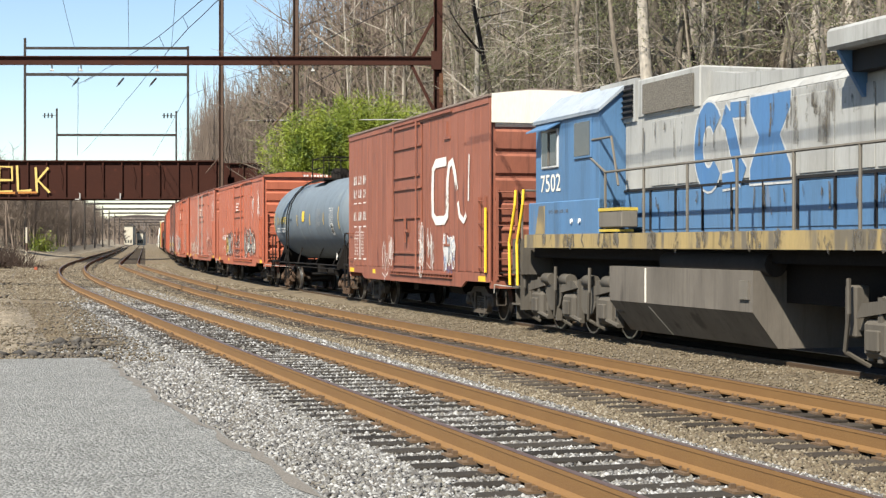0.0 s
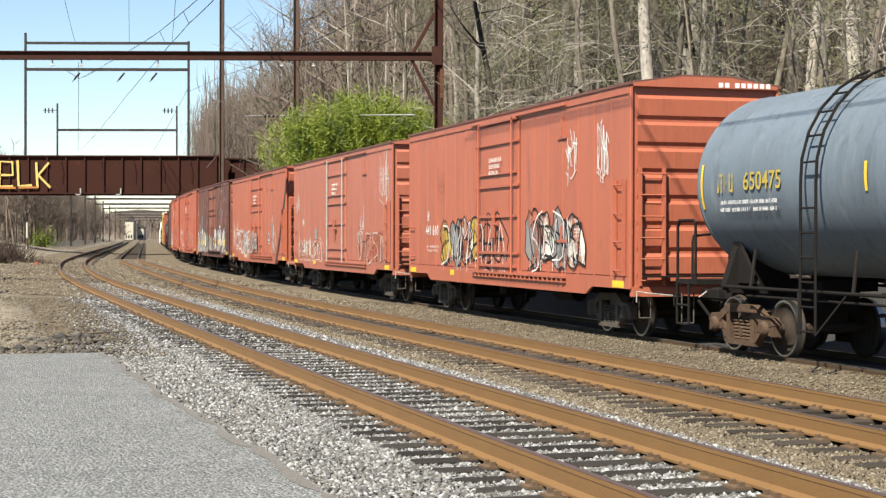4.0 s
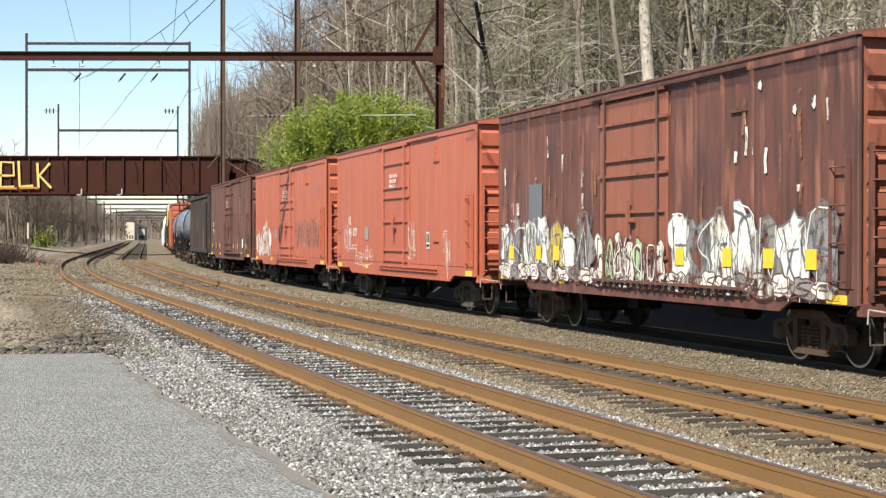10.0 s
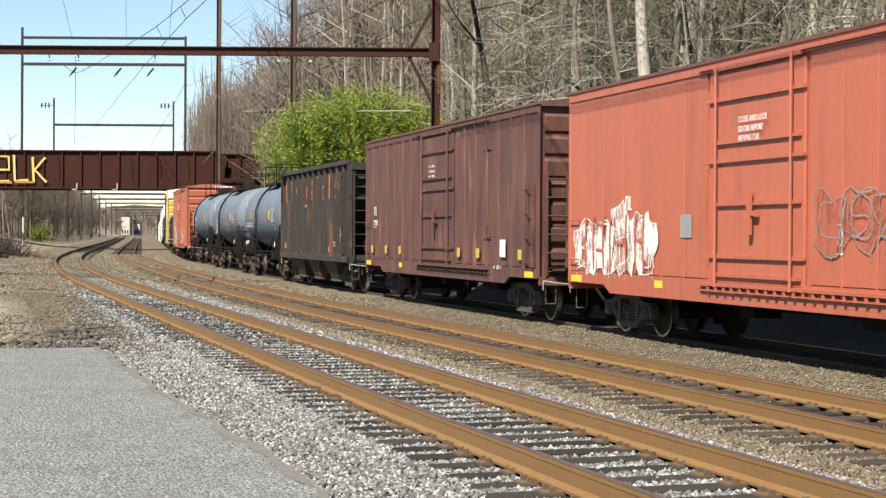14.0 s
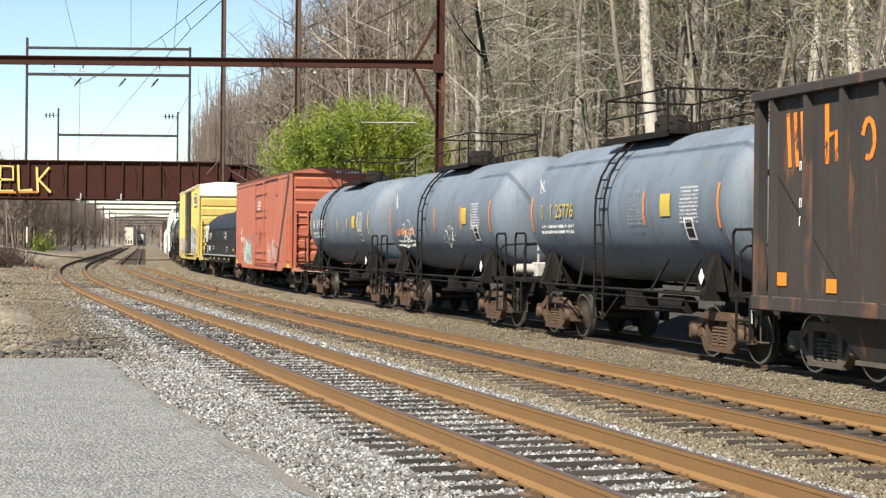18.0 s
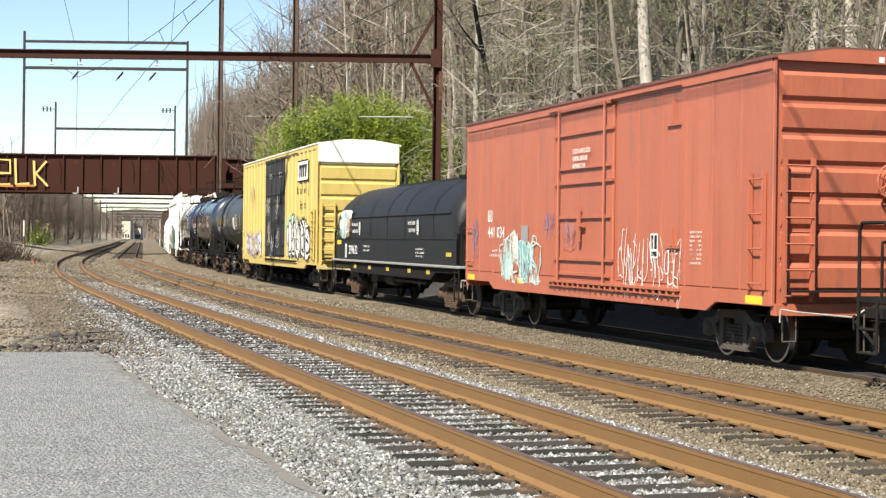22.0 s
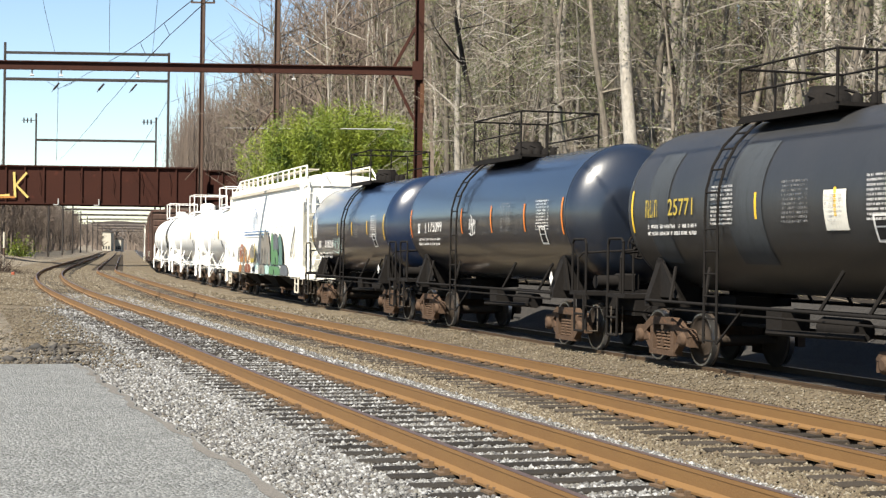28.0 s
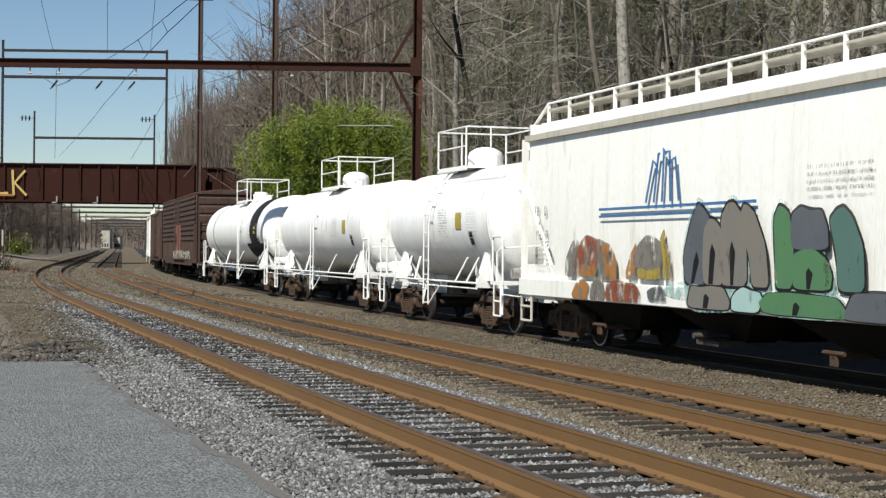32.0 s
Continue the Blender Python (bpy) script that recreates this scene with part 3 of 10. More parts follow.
M["plate_rust"] = material("plate_rust", (0.095, 0.058, 0.030), 0.9, second=(0.060, 0.038, 0.022), scale=5, grain=0.2)
M["rail_dull"] = material("rail_dull", (0.059, 0.038, 0.022), 0.85, second=(0.037, 0.026, 0.0186), scale=2.0, grain=0.15)
M["rail_shiny"] = material("rail_shiny", (0.450, 0.430, 0.420), 0.35, metal=0.9, second=(0.360, 0.340, 0.330), scale=4)
M["tie_tan"] = material("tie_tan", (0.043, 0.036, 0.029), 0.9, second=(0.026, 0.022, 0.0180), scale=3, stretch=(8, 1, 8), grain=0.3, grain_scale=25, bump=0.4, per_object=0.35)
lay_track(NEAR, GAUGE["near"], "rusty rails on dark weathered ties in grey ballast", 4.0, 290, 420, M["tie"], False)
lay_track(MIDDLE, GAUGE["middle"], "rusty rails on brown ties half buried in ballast", 12.0, 230, 420, M["tie_tan"], False)
lay_track(MAIN, GAUGE["main"], "main track with polished rail heads on buried ties", 16.0, 0, 420, M["tie_tan"], True)

# ---------------------------------------------------------------- asphalt pad and its surroundings
rnd = random.Random(2)
edge = []
key = [(5.0, -10.0), (2.6, 0.0), (-0.66, 10.07), (-1.33, 12.26), (-2.43, 15.3), (-4.83, 22.9)]
for (xa, ya), (xb, yb) in zip(key[:-1], key[1:]):
    k = max(3, int(math.hypot(xb - xa, yb - ya) / 0.22))
    for i in range(k):
        f = i / k
        edge.append((xa + (xb - xa) * f + 0.10 * noise.noise((i * 0.5, ya, 0)) + rnd.uniform(-0.015, 0.015), ya + (yb - ya) * f))
top = [(-4.83 - 36 * i / 60, 22.9 - 1.0 * min(1, i / 6) + 0.12 * noise.noise((i * 0.7, 9.1, 0))) for i in range(61)]
outline = edge + top + [(-41, -30), (8, -30)]
pad = Shape()
n = len(outline)
pad.add([(x, y, 0.0) for x, y in outline] + [(x + 0.03, y + 0.02, -0.16) for x, y in outline], [tuple(range(n))] + [(i, n + i, n + (i + 1) % n, (i + 1) % n) for i in range(n)])
solid("pavement", pad, M["asphalt"], "coarse grey asphalt pad with a crumbling edge", "pavement", kind="structure")
lip = Shape()
lip.sheet([[(x - 0.02, y, 0.004), (x - 0.09 - 0.09 * noise.noise((y * 1.7, 4.2, 0)) - 0.06 * noise.noise((y * 5.3, 1.2, 0)), y - 0.03, 0.004)] for x, y in edge[20:]], False)
solid("pavement_edge", lip, M["asphalt_edge"], "dirt-covered worn strip along the asphalt edge", "pavement", kind="structure")
M["rubble_stone"] = stones_material("rubble_stone", ((0.065, 0.057, 0.048), (0.043, 0.038, 0.033), (0.093, 0.082, 0.067), (0.034, 0.031, 0.028), (0.074, 0.062, 0.048)))
heap = lambda d, y: np.sin(y * 1.9 + d * 0.5) + 0.8 * np.sin(d * 1.7 - y * 0.6) > 0.35
pile("rubble", [scatter(3200, 24.0, 30.5, -16.0, -11.6, 0.045, lambda d: -0.10 + 0 * d, rng, heap), scatter(160, 24.4, 30.0, -15.6, -11.8, 0.12, lambda d: -0.10 + 0 * d, rng, heap)], M["rubble_stone"], "dark broken asphalt and dirt clods on the ground")
for i, (x0, y0, ln, an) in enumerate(((-6.2, 27.8, 0.7, 20), (-5.7, 26.0, 0.5, -15))):
    st = Shape().rod((0, 0, 0), (ln, 0.05, 0.02), 0.02, 6, 0.012)
    solid("stick", st, M["rubble"], "dark rotten stick lying on the ground", "stick", m=pose(x0, y0, -0.02, 0, 0, an))
for line in (((-15.2, 46.5), (-14.4, 48.0), (-13.9, 49.6), (-14.2, 52), (-14.5, 56), (-15.0, 60), (-15.4, 64)), ((-7.3, 31.5), (-7.5, 33), (-7.4, 35.0), (-7.6, 37), (-7.7, 39.4))):
    cab = Shape().pipe([(x, y, ground_z(x - at_y(MAIN, y)[0], y) + 0.025) for x, y in line], 0.022, 5)
    solid("ground_cable", cab, M["wire"], "thin dark cable lying on the gravel", "cable")

# grass tufts on the verge
rng = np.random.default_rng(9)


def blades(name, count, x0, x1, y0, y1, hgt, wid, mat, label, lean=0.35, off=False):
    yy = rng.uniform(y0, y1, count)
    dd = rng.uniform(x0, x1, count)
    xm = np.interp(yy, MAIN["y"], MAIN["x"])
    patch_ = np.array([noise.noise((float(a) * 0.25, float(b) * 0.18, 7.7)) for a, b in zip(dd, yy)])
    ok = patch_ > rng.uniform(-0.4, 0.35, count)
    yy, dd, xm = yy[ok], dd[ok], xm[ok]
    n = len(yy)
    zz = np.array([ground_z(float(d), float(y)) for d, y in zip(dd, yy)])
    a = rng.uniform(0, 6.283, n)
    hh = hgt * rng.uniform(0.5, 1.3, n)
    w = wid * rng.uniform(0.6, 1.3, n)
    bx, by = np.cos(a) * w, np.sin(a) * w
    tx, ty = rng.normal(0, lean, n) * hh, rng.normal(0, lean, n) * hh
    p = np.stack([np.stack([xm + dd - bx, yy - by, zz - 0.02], 1), np.stack([xm + dd + bx, yy + by, zz - 0.02], 1), np.stack([xm + dd + tx, yy + ty, zz + hh], 1)], 1).reshape(-1, 3)
    ob = new(name, fast_mesh(name, p, np.arange(n * 3).reshape(-1, 3), mat))
    return tagged(ob, label, "grass", kind="stuff")


blades("grass", 60000, -40, -13.4, 42, 130, 0.12, 0.014, M["dry_grass"], "dry yellowish grass along the verge", 0.5)
blades("weed", 5000, -6.4, -2.6, 20, 110, 0.10, 0.012, M["dry_grass"], "short dry weeds between the tracks", 0.5)

# ---------------------------------------------------------------- trees
def grow(tr, tw, bud, rnd, a, way, length, r, depth, budp):
    """A limb that bends and splits; thick wood goes to tr, thin to tw."""
    seg = 3 if depth < 3 else 2
    p, d = Vector(a), way.normalized()
    target = tr if depth < 2 else tw
    for i in range(seg):
        q = p + d * length / seg
        f0, f1 = 1 - 0.75 * i / seg, 1 - 0.75 * (i + 1) / seg
        target.rod(p, q, r * f0, 5 if depth < 2 else 3, r * f1, False)
        if depth < 4:
            for _ in range((2, 2, 2, 2)[depth] if i > 0 or depth > 0 else 1):
                side = Vector((rnd.gauss(0, 1), rnd.gauss(0, 1), rnd.gauss(0.35, 0.7)))
                nd = (d * 0.7 + side.normalized() * 0.85).normalized()
                grow(tr, tw, bud, rnd, q, nd, length * rnd.uniform(0.42, 0.66), r * f1 * 0.6, depth + 1, budp)
        elif rnd.random() < budp:
            w = 0.030
            u = Vector((rnd.gauss(0, 1), rnd.gauss(0, 1), rnd.gauss(0, 1))).normalized() * w
            v = d.cross(u).normalized() * w
            bud.add([q - u, q + v, q + u, q - v], [(0, 1, 2, 3)])
        p = q
        d = (d + Vector((rnd.gauss(0, 0.16), rnd.gauss(0, 0.16), rnd.gauss(0.05, 0.12)))).normalized()


def tree_model(seed, height, r, bark, twig, first=0.3, limbs=11, spread=0.22, budp=0.0, lean=0.04):
    rnd = random.Random(seed)
    t = thing("tree", "", "tree", "bare spring trees on the slope")
    tr, tw, bud = Shape(), Shape(), Shape()
    p, d = Vector((0, 0, -0.6)), Vector((rnd.gauss(0, lean), rnd.gauss(0, lean), 1)).normalized()
    steps = 12
    pts = []
    for i in range(steps):
        q = p + d * (height + 0.6) / steps
        tr.rod(p, q, r * (1 - 0.9 * i / steps) * (1.25 if i == 0 else 1), 8, r * (1 - 0.9 * (i + 1) / steps), False)
        pts.append((q, r * (1 - 0.9 * (i + 1) / steps)))
        p = q
        d = (d + Vector((rnd.gauss(0, 0.05), rnd.gauss(0, 0.05), 0.05))).normalized()
    for k in range(limbs):
        f = first + (0.97 - first) * (k + rnd.random()) / limbs
        q, rr = pts[min(steps - 1, int(f * steps))]
        a = rnd.uniform(0, 6.283)
        up = rnd.uniform(0.15, 1.1)
        grow(tr, tw, bud, rnd, q, Vector((math.cos(a), math.sin(a), up)), height * spread * rnd.uniform(0.6, 1.15) * (1.15 - 0.5 * f), rr * rnd.uniform(0.35, 0.6), 1, budp)
    part("trunk", tr, bark, t)
    part("crown", tw, twig, t)
    if bud.f:
        tagged(part("bud", bud, M["bud"], t), kind="stuff")
    return t


MODELS = []
for i, (hgt, r, bark, twig, first, limbs, spread, budp, word) in enumerate((
        (19, 0.26, "bark_tan", "twig", 0.35, 11, 0.20, 0.0, "tall bare tree with tan bark and fine twigs"),
        (22, 0.32, "bark_grey", "twig_grey", 0.40, 11, 0.20, 0.0, "tall bare grey-barked tree on the slope"),
        (16, 0.17, "bark_tan", "twig", 0.28, 10, 0.22, 0.6, "slim bare tree with yellow-green buds"),
        (20, 0.24, "bark_pale", "twig_grey", 0.30, 10, 0.22, 0.0, "pale-barked bare tree with spreading limbs"),
        (18, 0.20, "bark_dark", "twig", 0.40, 9, 0.20, 0.0, "dark-trunked bare tree on the slope"),
        (12, 0.12, "bark_grey", "twig_grey", 0.15, 12, 0.26, 0.4, "young bare tree branching near the ground"),
        (9, 0.09, "bark_tan", "twig", 0.10, 12, 0.30, 0.35, "small bare understorey tree with many twigs"))):
    t = tree_model(20 + i, hgt, r, M[bark], M[twig], first, limbs, spread, budp)
    t["label"] = word
    MODELS.append(t)

rnd = random.Random(11)
spots = []


def plant(k, x, y, z, scale=1.0):
    m = pose(x, y, z, rnd.uniform(-3, 3), rnd.uniform(-3, 3), rnd.uniform(0, 360))
    o = copy_thing(MODELS[k], m)
    s = scale * rnd.uniform(0.85, 1.15)
    o.scale = (s, s, s)
    return o


def wood(count, y0, y1, d0, d1, gap, kinds):
    made = tries = 0
    while made < count and tries < count * 12:
        tries += 1
        y, d = rnd.uniform(y0, y1), rnd.uniform(d0, d1)
        x = at_y(MAIN, y)[0] + d
        if abs(x) > 0.31 * y + 6 or (x < 0.005 * y and y < 94) or any((x - a) ** 2 + (y - b) ** 2 < gap * gap for a, b in spots):
            continue
        spots.append((x, y))
        plant(rnd.choice(kinds), x, y, ground_z(d, y))
        made += 1


wood(24, 26, 75, 8, 18, 1.9, (0, 1, 3, 4, 2, 5, 0))
wood(54, 30, 95, 14, 45, 2.0, (0, 1, 2, 3, 4, 5, 0, 1))
wood(96, 26, 90, 6.2, 26, 0.8, (5, 6, 6, 2))
wood(44, 85, 150, 9, 50, 2.2, (0, 1, 2, 3, 4, 0, 5))
wood(34, 75, 150, 6.5, 30, 1.1, (5, 6, 2))
wood(26, 150, 215, 7, 34, 2.0, (0, 1, 2, 3, 0, 1, 5))
wood(10, 60, 140, 45, 90, 3.0, (0, 1, 2, 0))
wood(26, 40, 92, 9, 30, 1.2, (4, 4, 2))
# pale trunks that stand out at the edge of the wood
for k, x, y, sc in ((3, 13.4, 50.0, 1.25), (3, 6.9, 48.5, 1.05), (4, 3.0, 62.0, 1.1), (4, 3.9, 64.0, 1.0), (3, 1.9, 66.0, 0.8), (0, 8.4, 55.0, 1.2), (3, 16.4, 62.0, 1.2)):
    spots.append((x, y))
    plant(k, x, y, ground_z(x - at_y(MAIN, y)[0], y), sc)
for t in MODELS:
    t.location = (40 + 6 * MODELS.index(t), 70, ground_z(40 + 6 * MODELS.index(t) - at_y(MAIN, 70)[0], 70))

# undergrowth: thin stems and fallen sticks all over the slope
n = 42000
yy = rng.uniform(22, 150, n)
dd = 5.6 + 22 * rng.random(n) ** 1.4
xm = np.interp(yy, MAIN["y"], MAIN["x"])
ok = np.abs(xm + dd) < 0.31 * yy + 4
yy, dd, xm = yy[ok], dd[ok], xm[ok]
n = len(yy)
zz = np.array([ground_z(float(d), float(y)) for d, y in zip(dd, yy)])
ln = 0.5 + 3.4 * rng.random(n) ** 2
wd = rng.normal(0, 1, (n, 3)) * np.array([0.7, 0.7, 0.35]) + np.array([0, 0, 0.55])
wd /= np.linalg.norm(wd, axis=1)[:, None]
sd = np.cross(wd, rng.normal(0, 1, (n, 3)))
sd /= np.linalg.norm(sd, axis=1)[:, None]
rr = rng.uniform(0.008, 0.022, n)[:, None]
b0 = np.stack([xm + dd, yy, zz - 0.05], 1)
mid = b0 + wd * (ln * 0.5)[:, None] + rng.normal(0, 0.08, (n, 3))
tip = mid + wd * (ln * 0.5)[:, None] + rng.normal(0, 0.18, (n, 3))
th = np.cross(wd, sd)
v = np.stack([b0 + sd * rr, b0 - sd * rr, b0 + th * rr, mid + sd * rr * 0.8, mid - sd * rr * 0.8, mid + th * rr * 0.8, tip], 1).reshape(-1, 3)
tri = np.array([(0, 1, 4), (0, 4, 3), (1, 2, 5), (1, 5, 4), (2, 0, 3), (2, 3, 5), (3, 4, 6), (4, 5, 6), (5, 3, 6)])
f = (tri[None] + 7 * np.arange(n)[:, None, None]).reshape(-1, 3)
tagged(new("undergrowth", fast_mesh("undergrowth", v, f, M["brush"])), "tangled bare brush and saplings on the slope", "undergrowth", kind="stuff")

for i, (x, y, ln, an, tilt) in enumerate(((10.6, 46, 3.2, 150, 28), (12.8, 47, 2.6, 200, 12), (9.0, 44, 4.0, 120, 52), (5.5, 50, 4.5, 35, 40), (8.2, 43, 3.5, 60, 48))):
    lg = Shape().rod((0, 0, 0), (ln * 0.5, 0.1, 0.0), 0.07, 7, 0.06).rod((ln * 0.5, 0.1, 0), (ln, -0.05, 0.08), 0.06, 7, 0.035)
    solid("fallen_limb", lg, M["bark_pale"], "pale dead limb leaning in the brush", "branch", m=pose(x, y, ground_z(x - at_y(MAIN, y)[0], y) + 0.1, 0, -tilt, an))

# bent branches that reach out from the trunks near the line, pale, tan and budding
close = [p for p in spots if p[1] < 95 and p[0] - at_y(MAIN, p[1])[0] < 26]


def tangle_of(name, seed, count, r0, r1, mat, label, droop, top):
    rnd = random.Random(seed)
    sh = Shape()
    for i in range(count):
        x, y = rnd.choice(close)
        zb = ground_z(x - at_y(MAIN, y)[0], y)
        p = Vector((x, y, zb + 0.8 + top * rnd.random() ** 1.2))
        d = Vector((rnd.gauss(0, 1), rnd.gauss(-0.2, 0.8), rnd.gauss(0.1, 0.4))).normalized()
        r = rnd.uniform(r0, r1)
        for k in range(6):
            q = p + d * rnd.uniform(0.35, 0.9)
            sh.rod(p, q, r * (1 - 0.15 * k), 4, r * (0.85 - 0.15 * k), False)
            for _ in range(2 if k > 0 else 0):
                e = (d + Vector((rnd.gauss(0, 0.6), rnd.gauss(0, 0.6), rnd.gauss(0, 0.5)))).normalized()
                w = q + e * rnd.uniform(0.3, 1.0)
                sh.rod(q, w, r * 0.5, 3, r * 0.28, False)
                sh.rod(w, w + (e + Vector((rnd.gauss(0, 0.4), rnd.gauss(0, 0.4), rnd.gauss(-0.1, 0.3)))).normalized() * rnd.uniform(0.2, 0.7), r * 0.28, 3, r * 0.12, False)
            p = q
            d = (d + Vector((rnd.gauss(0, 0.22), rnd.gauss(0, 0.22), rnd.gauss(droop, 0.16)))).normalized()
    tagged(solid(name, sh, mat, label, "branches"), kind="stuff")


tangle_of("branch_tangle", 41, 620, 0.013, 0.030, M["bark_pale"], "pale bare branches tangled along the wood's edge", -0.09, 9.5)
tangle_of("branch_tangle", 43, 520, 0.012, 0.026, M["bark_tan"], "tan bare branches tangled along the wood's edge", -0.05, 11.0)
tangle_of("branch_tangle", 44, 260, 0.012, 0.026, M["bud"], "olive-green budding twigs at the wood's edge", -0.02, 11.0)

# ---------------------------------------------------------------- bamboo-green thicket beyond the train
bush = thing("bush", "tall bright green leafy thicket beside the track", "bush")
bush.location = (0, 0, 0)
rnd = random.Random(5)
stems, lv = Shape(), []
bx0, bx1, by = -8.6, 0.7, 90.5
for i in range(330):
    f = rnd.random()
    x = bx0 + (bx1 - bx0) * f
    y = by + rnd.uniform(-1.6, 2.4)
    top = 6.3 + 3.7 * math.sin(math.pi * min(1, max(0, 0.10 + 0.85 * f))) ** 0.8 + rnd.uniform(-1.3, 0.5)
    zb = ground_z(x - at_y(MAIN, y)[0], y)
    lean = Vector((rnd.uniform(-0.10, 0.10) + (f - 0.5) * 0.12, rnd.uniform(-0.1, 0.1), 1))
    prev = Vector((x, y, zb))
    for k in range(6):
        nx = prev + lean.normalized() * (top - zb) / 6
        stems.rod(prev, nx, 0.025 - 0.003 * k, 4, caps=False)
        for _ in range(115):
            c = prev.lerp(nx, rnd.random()) + Vector((rnd.gauss(0, 0.22), rnd.gauss(0, 0.22), rnd.gauss(0, 0.2)))
            dv = Vector((rnd.gauss(0, 1), rnd.gauss(0, 1), rnd.gauss(-0.2, 0.8))).normalized() * rnd.uniform(0.06, 0.14)
            sv = dv.cross(Vector((rnd.gauss(0, 1), rnd.gauss(0, 1), rnd.gauss(0, 1)))).normalized() * rnd.uniform(0.014, 0.028)
            lv.append((c - dv, c + sv, c + dv, c - sv))
        lean += Vector((rnd.gauss(0, 0.06), rnd.gauss(0, 0.06), 0))
        prev = nx
part("stem", stems, M["bamboo_leaf"], bush)
arr = np.array([[tuple(p) for p in q] for q in lv]).reshape(-1, 3)
o = new("foliage", fast_mesh("foliage", arr, np.arange(len(arr)).reshape(-1, 4), M["bamboo_leaf"]))
o.parent = bush

# small green shrub beyond the bridge
shrub = thing("shrub", "small yellow-green leafy shrub below the trees", "shrub")
lv = []
zb = ground_z(-47.7 - at_y(MAIN, 190)[0], 190)
for i in range(900):
    c = Vector((-47.7 + rnd.gauss(0, 0.8), 190 + rnd.gauss(0, 0.7), zb + abs(rnd.gauss(0, 1.0)) + 0.1))
    dv = Vector((rnd.gauss(0, 1), rnd.gauss(0, 1), rnd.gauss(0, 1))).normalized() * 0.16
    sv = dv.cross(Vector((rnd.gauss(0, 1), rnd.gauss(0, 1), rnd.gauss(0, 1)))).normalized() * 0.06
    lv.append((c - dv, c + sv, c + dv, c - sv))
arr = np.array([[tuple(p) for p in q] for q in lv]).reshape(-1, 3)
o = new("foliage", fast_mesh("foliage", arr, np.arange(len(arr)).reshape(-1, 4), M["bamboo_leaf"]))
o.parent = shrub
stems = Shape()
for i in range(24):
    stems.rod((-47.7 + rnd.gauss(0, 0.3), 190 + rnd.gauss(0, 0.3), zb - 0.1), (-47.7 + rnd.gauss(0, 0.8), 190 + rnd.gauss(0, 0.6), zb + rnd.uniform(0.8, 2.0)), 0.02, 3, 0.01, False)
part("stem", stems, M["twig"], shrub)

# dark shrubs, marker post and stake on the far verge
for cx, cy, wdt, hgt in ((-29.2, 108, 2.4, 1.5), (-26.4, 104, 1.6, 1.0), (-31.5, 112, 2.6, 1.7), (-27.6, 98, 1.5, 0.8)):
    sh = Shape()
    zb = ground_z(cx - at_y(MAIN, cy)[0], cy)
    for i in range(260):
        a = Vector((rnd.gauss(0, wdt * 0.28), rnd.gauss(0, wdt * 0.28), 0))
        b = a + Vector((rnd.gauss(0, 0.5), rnd.gauss(0, 0.5), rnd.uniform(0.3, 1.0) * hgt))
        sh.rod(a, b, 0.022, 3, 0.008, False)
    solid("shrub", sh, M["shrub"], "dark leafless shrub on the verge", "shrub", m=pose(cx, cy, zb - 0.05))
post = thing("marker_post", "slim white post with dark bands on the verge", "post", m=pose(-28.7, 110, ground_z(-28.7 - at_y(MAIN, 110)[0], 110)))
for k in range(5):
    part("band", Shape().lathe([(0.55 * k - 0.05, 0.085), (0.55 * k + 0.5, 0.085)], "z", (0, 0, 0), 10), M["pale_wall"] if k not in (2,) else M["pole_steel"], post)
solid("marker_stake", Shape().box(-0.09, 0.09, -0.09, 0.09, 0, 0.8, bevel=0.02), M["stake_red"], "small red marker stake beside the track", "stake", m=pose(-25.0, 98, ground_z(-25 - at_y(MAIN, 98)[0], 98)))

# ---------------------------------------------------------------- plate-girder bridge
BY = 165.0
bridge = thing("railway_bridge", "rusty dark plate-girder bridge with yellow sprayed letters", "bridge")
part("girder", Shape().box(-95, -22.9, BY, BY + 0.04, 6.45, 10.2), M["bridge_steel"], bridge)
part("top_flange", Shape().box(-95, -22.9, BY - 0.28, BY + 0.3, 10.2, 10.33), M["bridge_steel"], bridge)
part("bottom_flange", Shape().box(-95, -22.9, BY - 0.28, BY + 0.3, 6.31, 6.45), M["bridge_steel"], bridge)
st = Shape().box(-0.07, 0.07, BY - 0.20, BY, 6.45, 10.2).box(-0.16, 0.16, BY - 0.03, BY, 6.45, 10.2).mesh("stiffener", M["bridge_steel"])
for i in range(36):
    o = new("stiffener", st)
    o.parent, o.location = bridge, (-23.3 - 1.96 * i, 0, 0)
part("girder", Shape().box(-95, -22.9, BY + 6.0, BY + 6.04, 6.45, 10.2).box(-95, -22.9, BY + 5.7, BY + 6.3, 6.31, 6.45), M["bridge_steel"], bridge)
part("deck", Shape().box(-95, -19, BY + 0.05, BY + 5.99, 7.0, 7.5), M["bridge_steel"], bridge)
for i in range(18):
    part("floor_beam", Shape().box(-24 - 3.92 * i, -23.7 - 3.92 * i, BY + 0.05, BY + 5.98, 6.5, 7.0), M["bridge_steel"], bridge)
short = part("approach_girder", Shape().box(-23.9, -17.5, BY + 7.0, BY + 7.05, 6.4, 10.3).box(-23.9, -17.5, BY + 6.7, BY + 7.3, 10.3, 10.42), M["bridge_steel"], bridge)
for i in range(4):
    part("stiffener", Shape().box(-22.9 + 1.5 * i, -22.76 + 1.5 * i, BY + 6.8, BY + 7.0, 6.4, 10.3), M["bridge_steel"], short)
ys = BY - 0.215
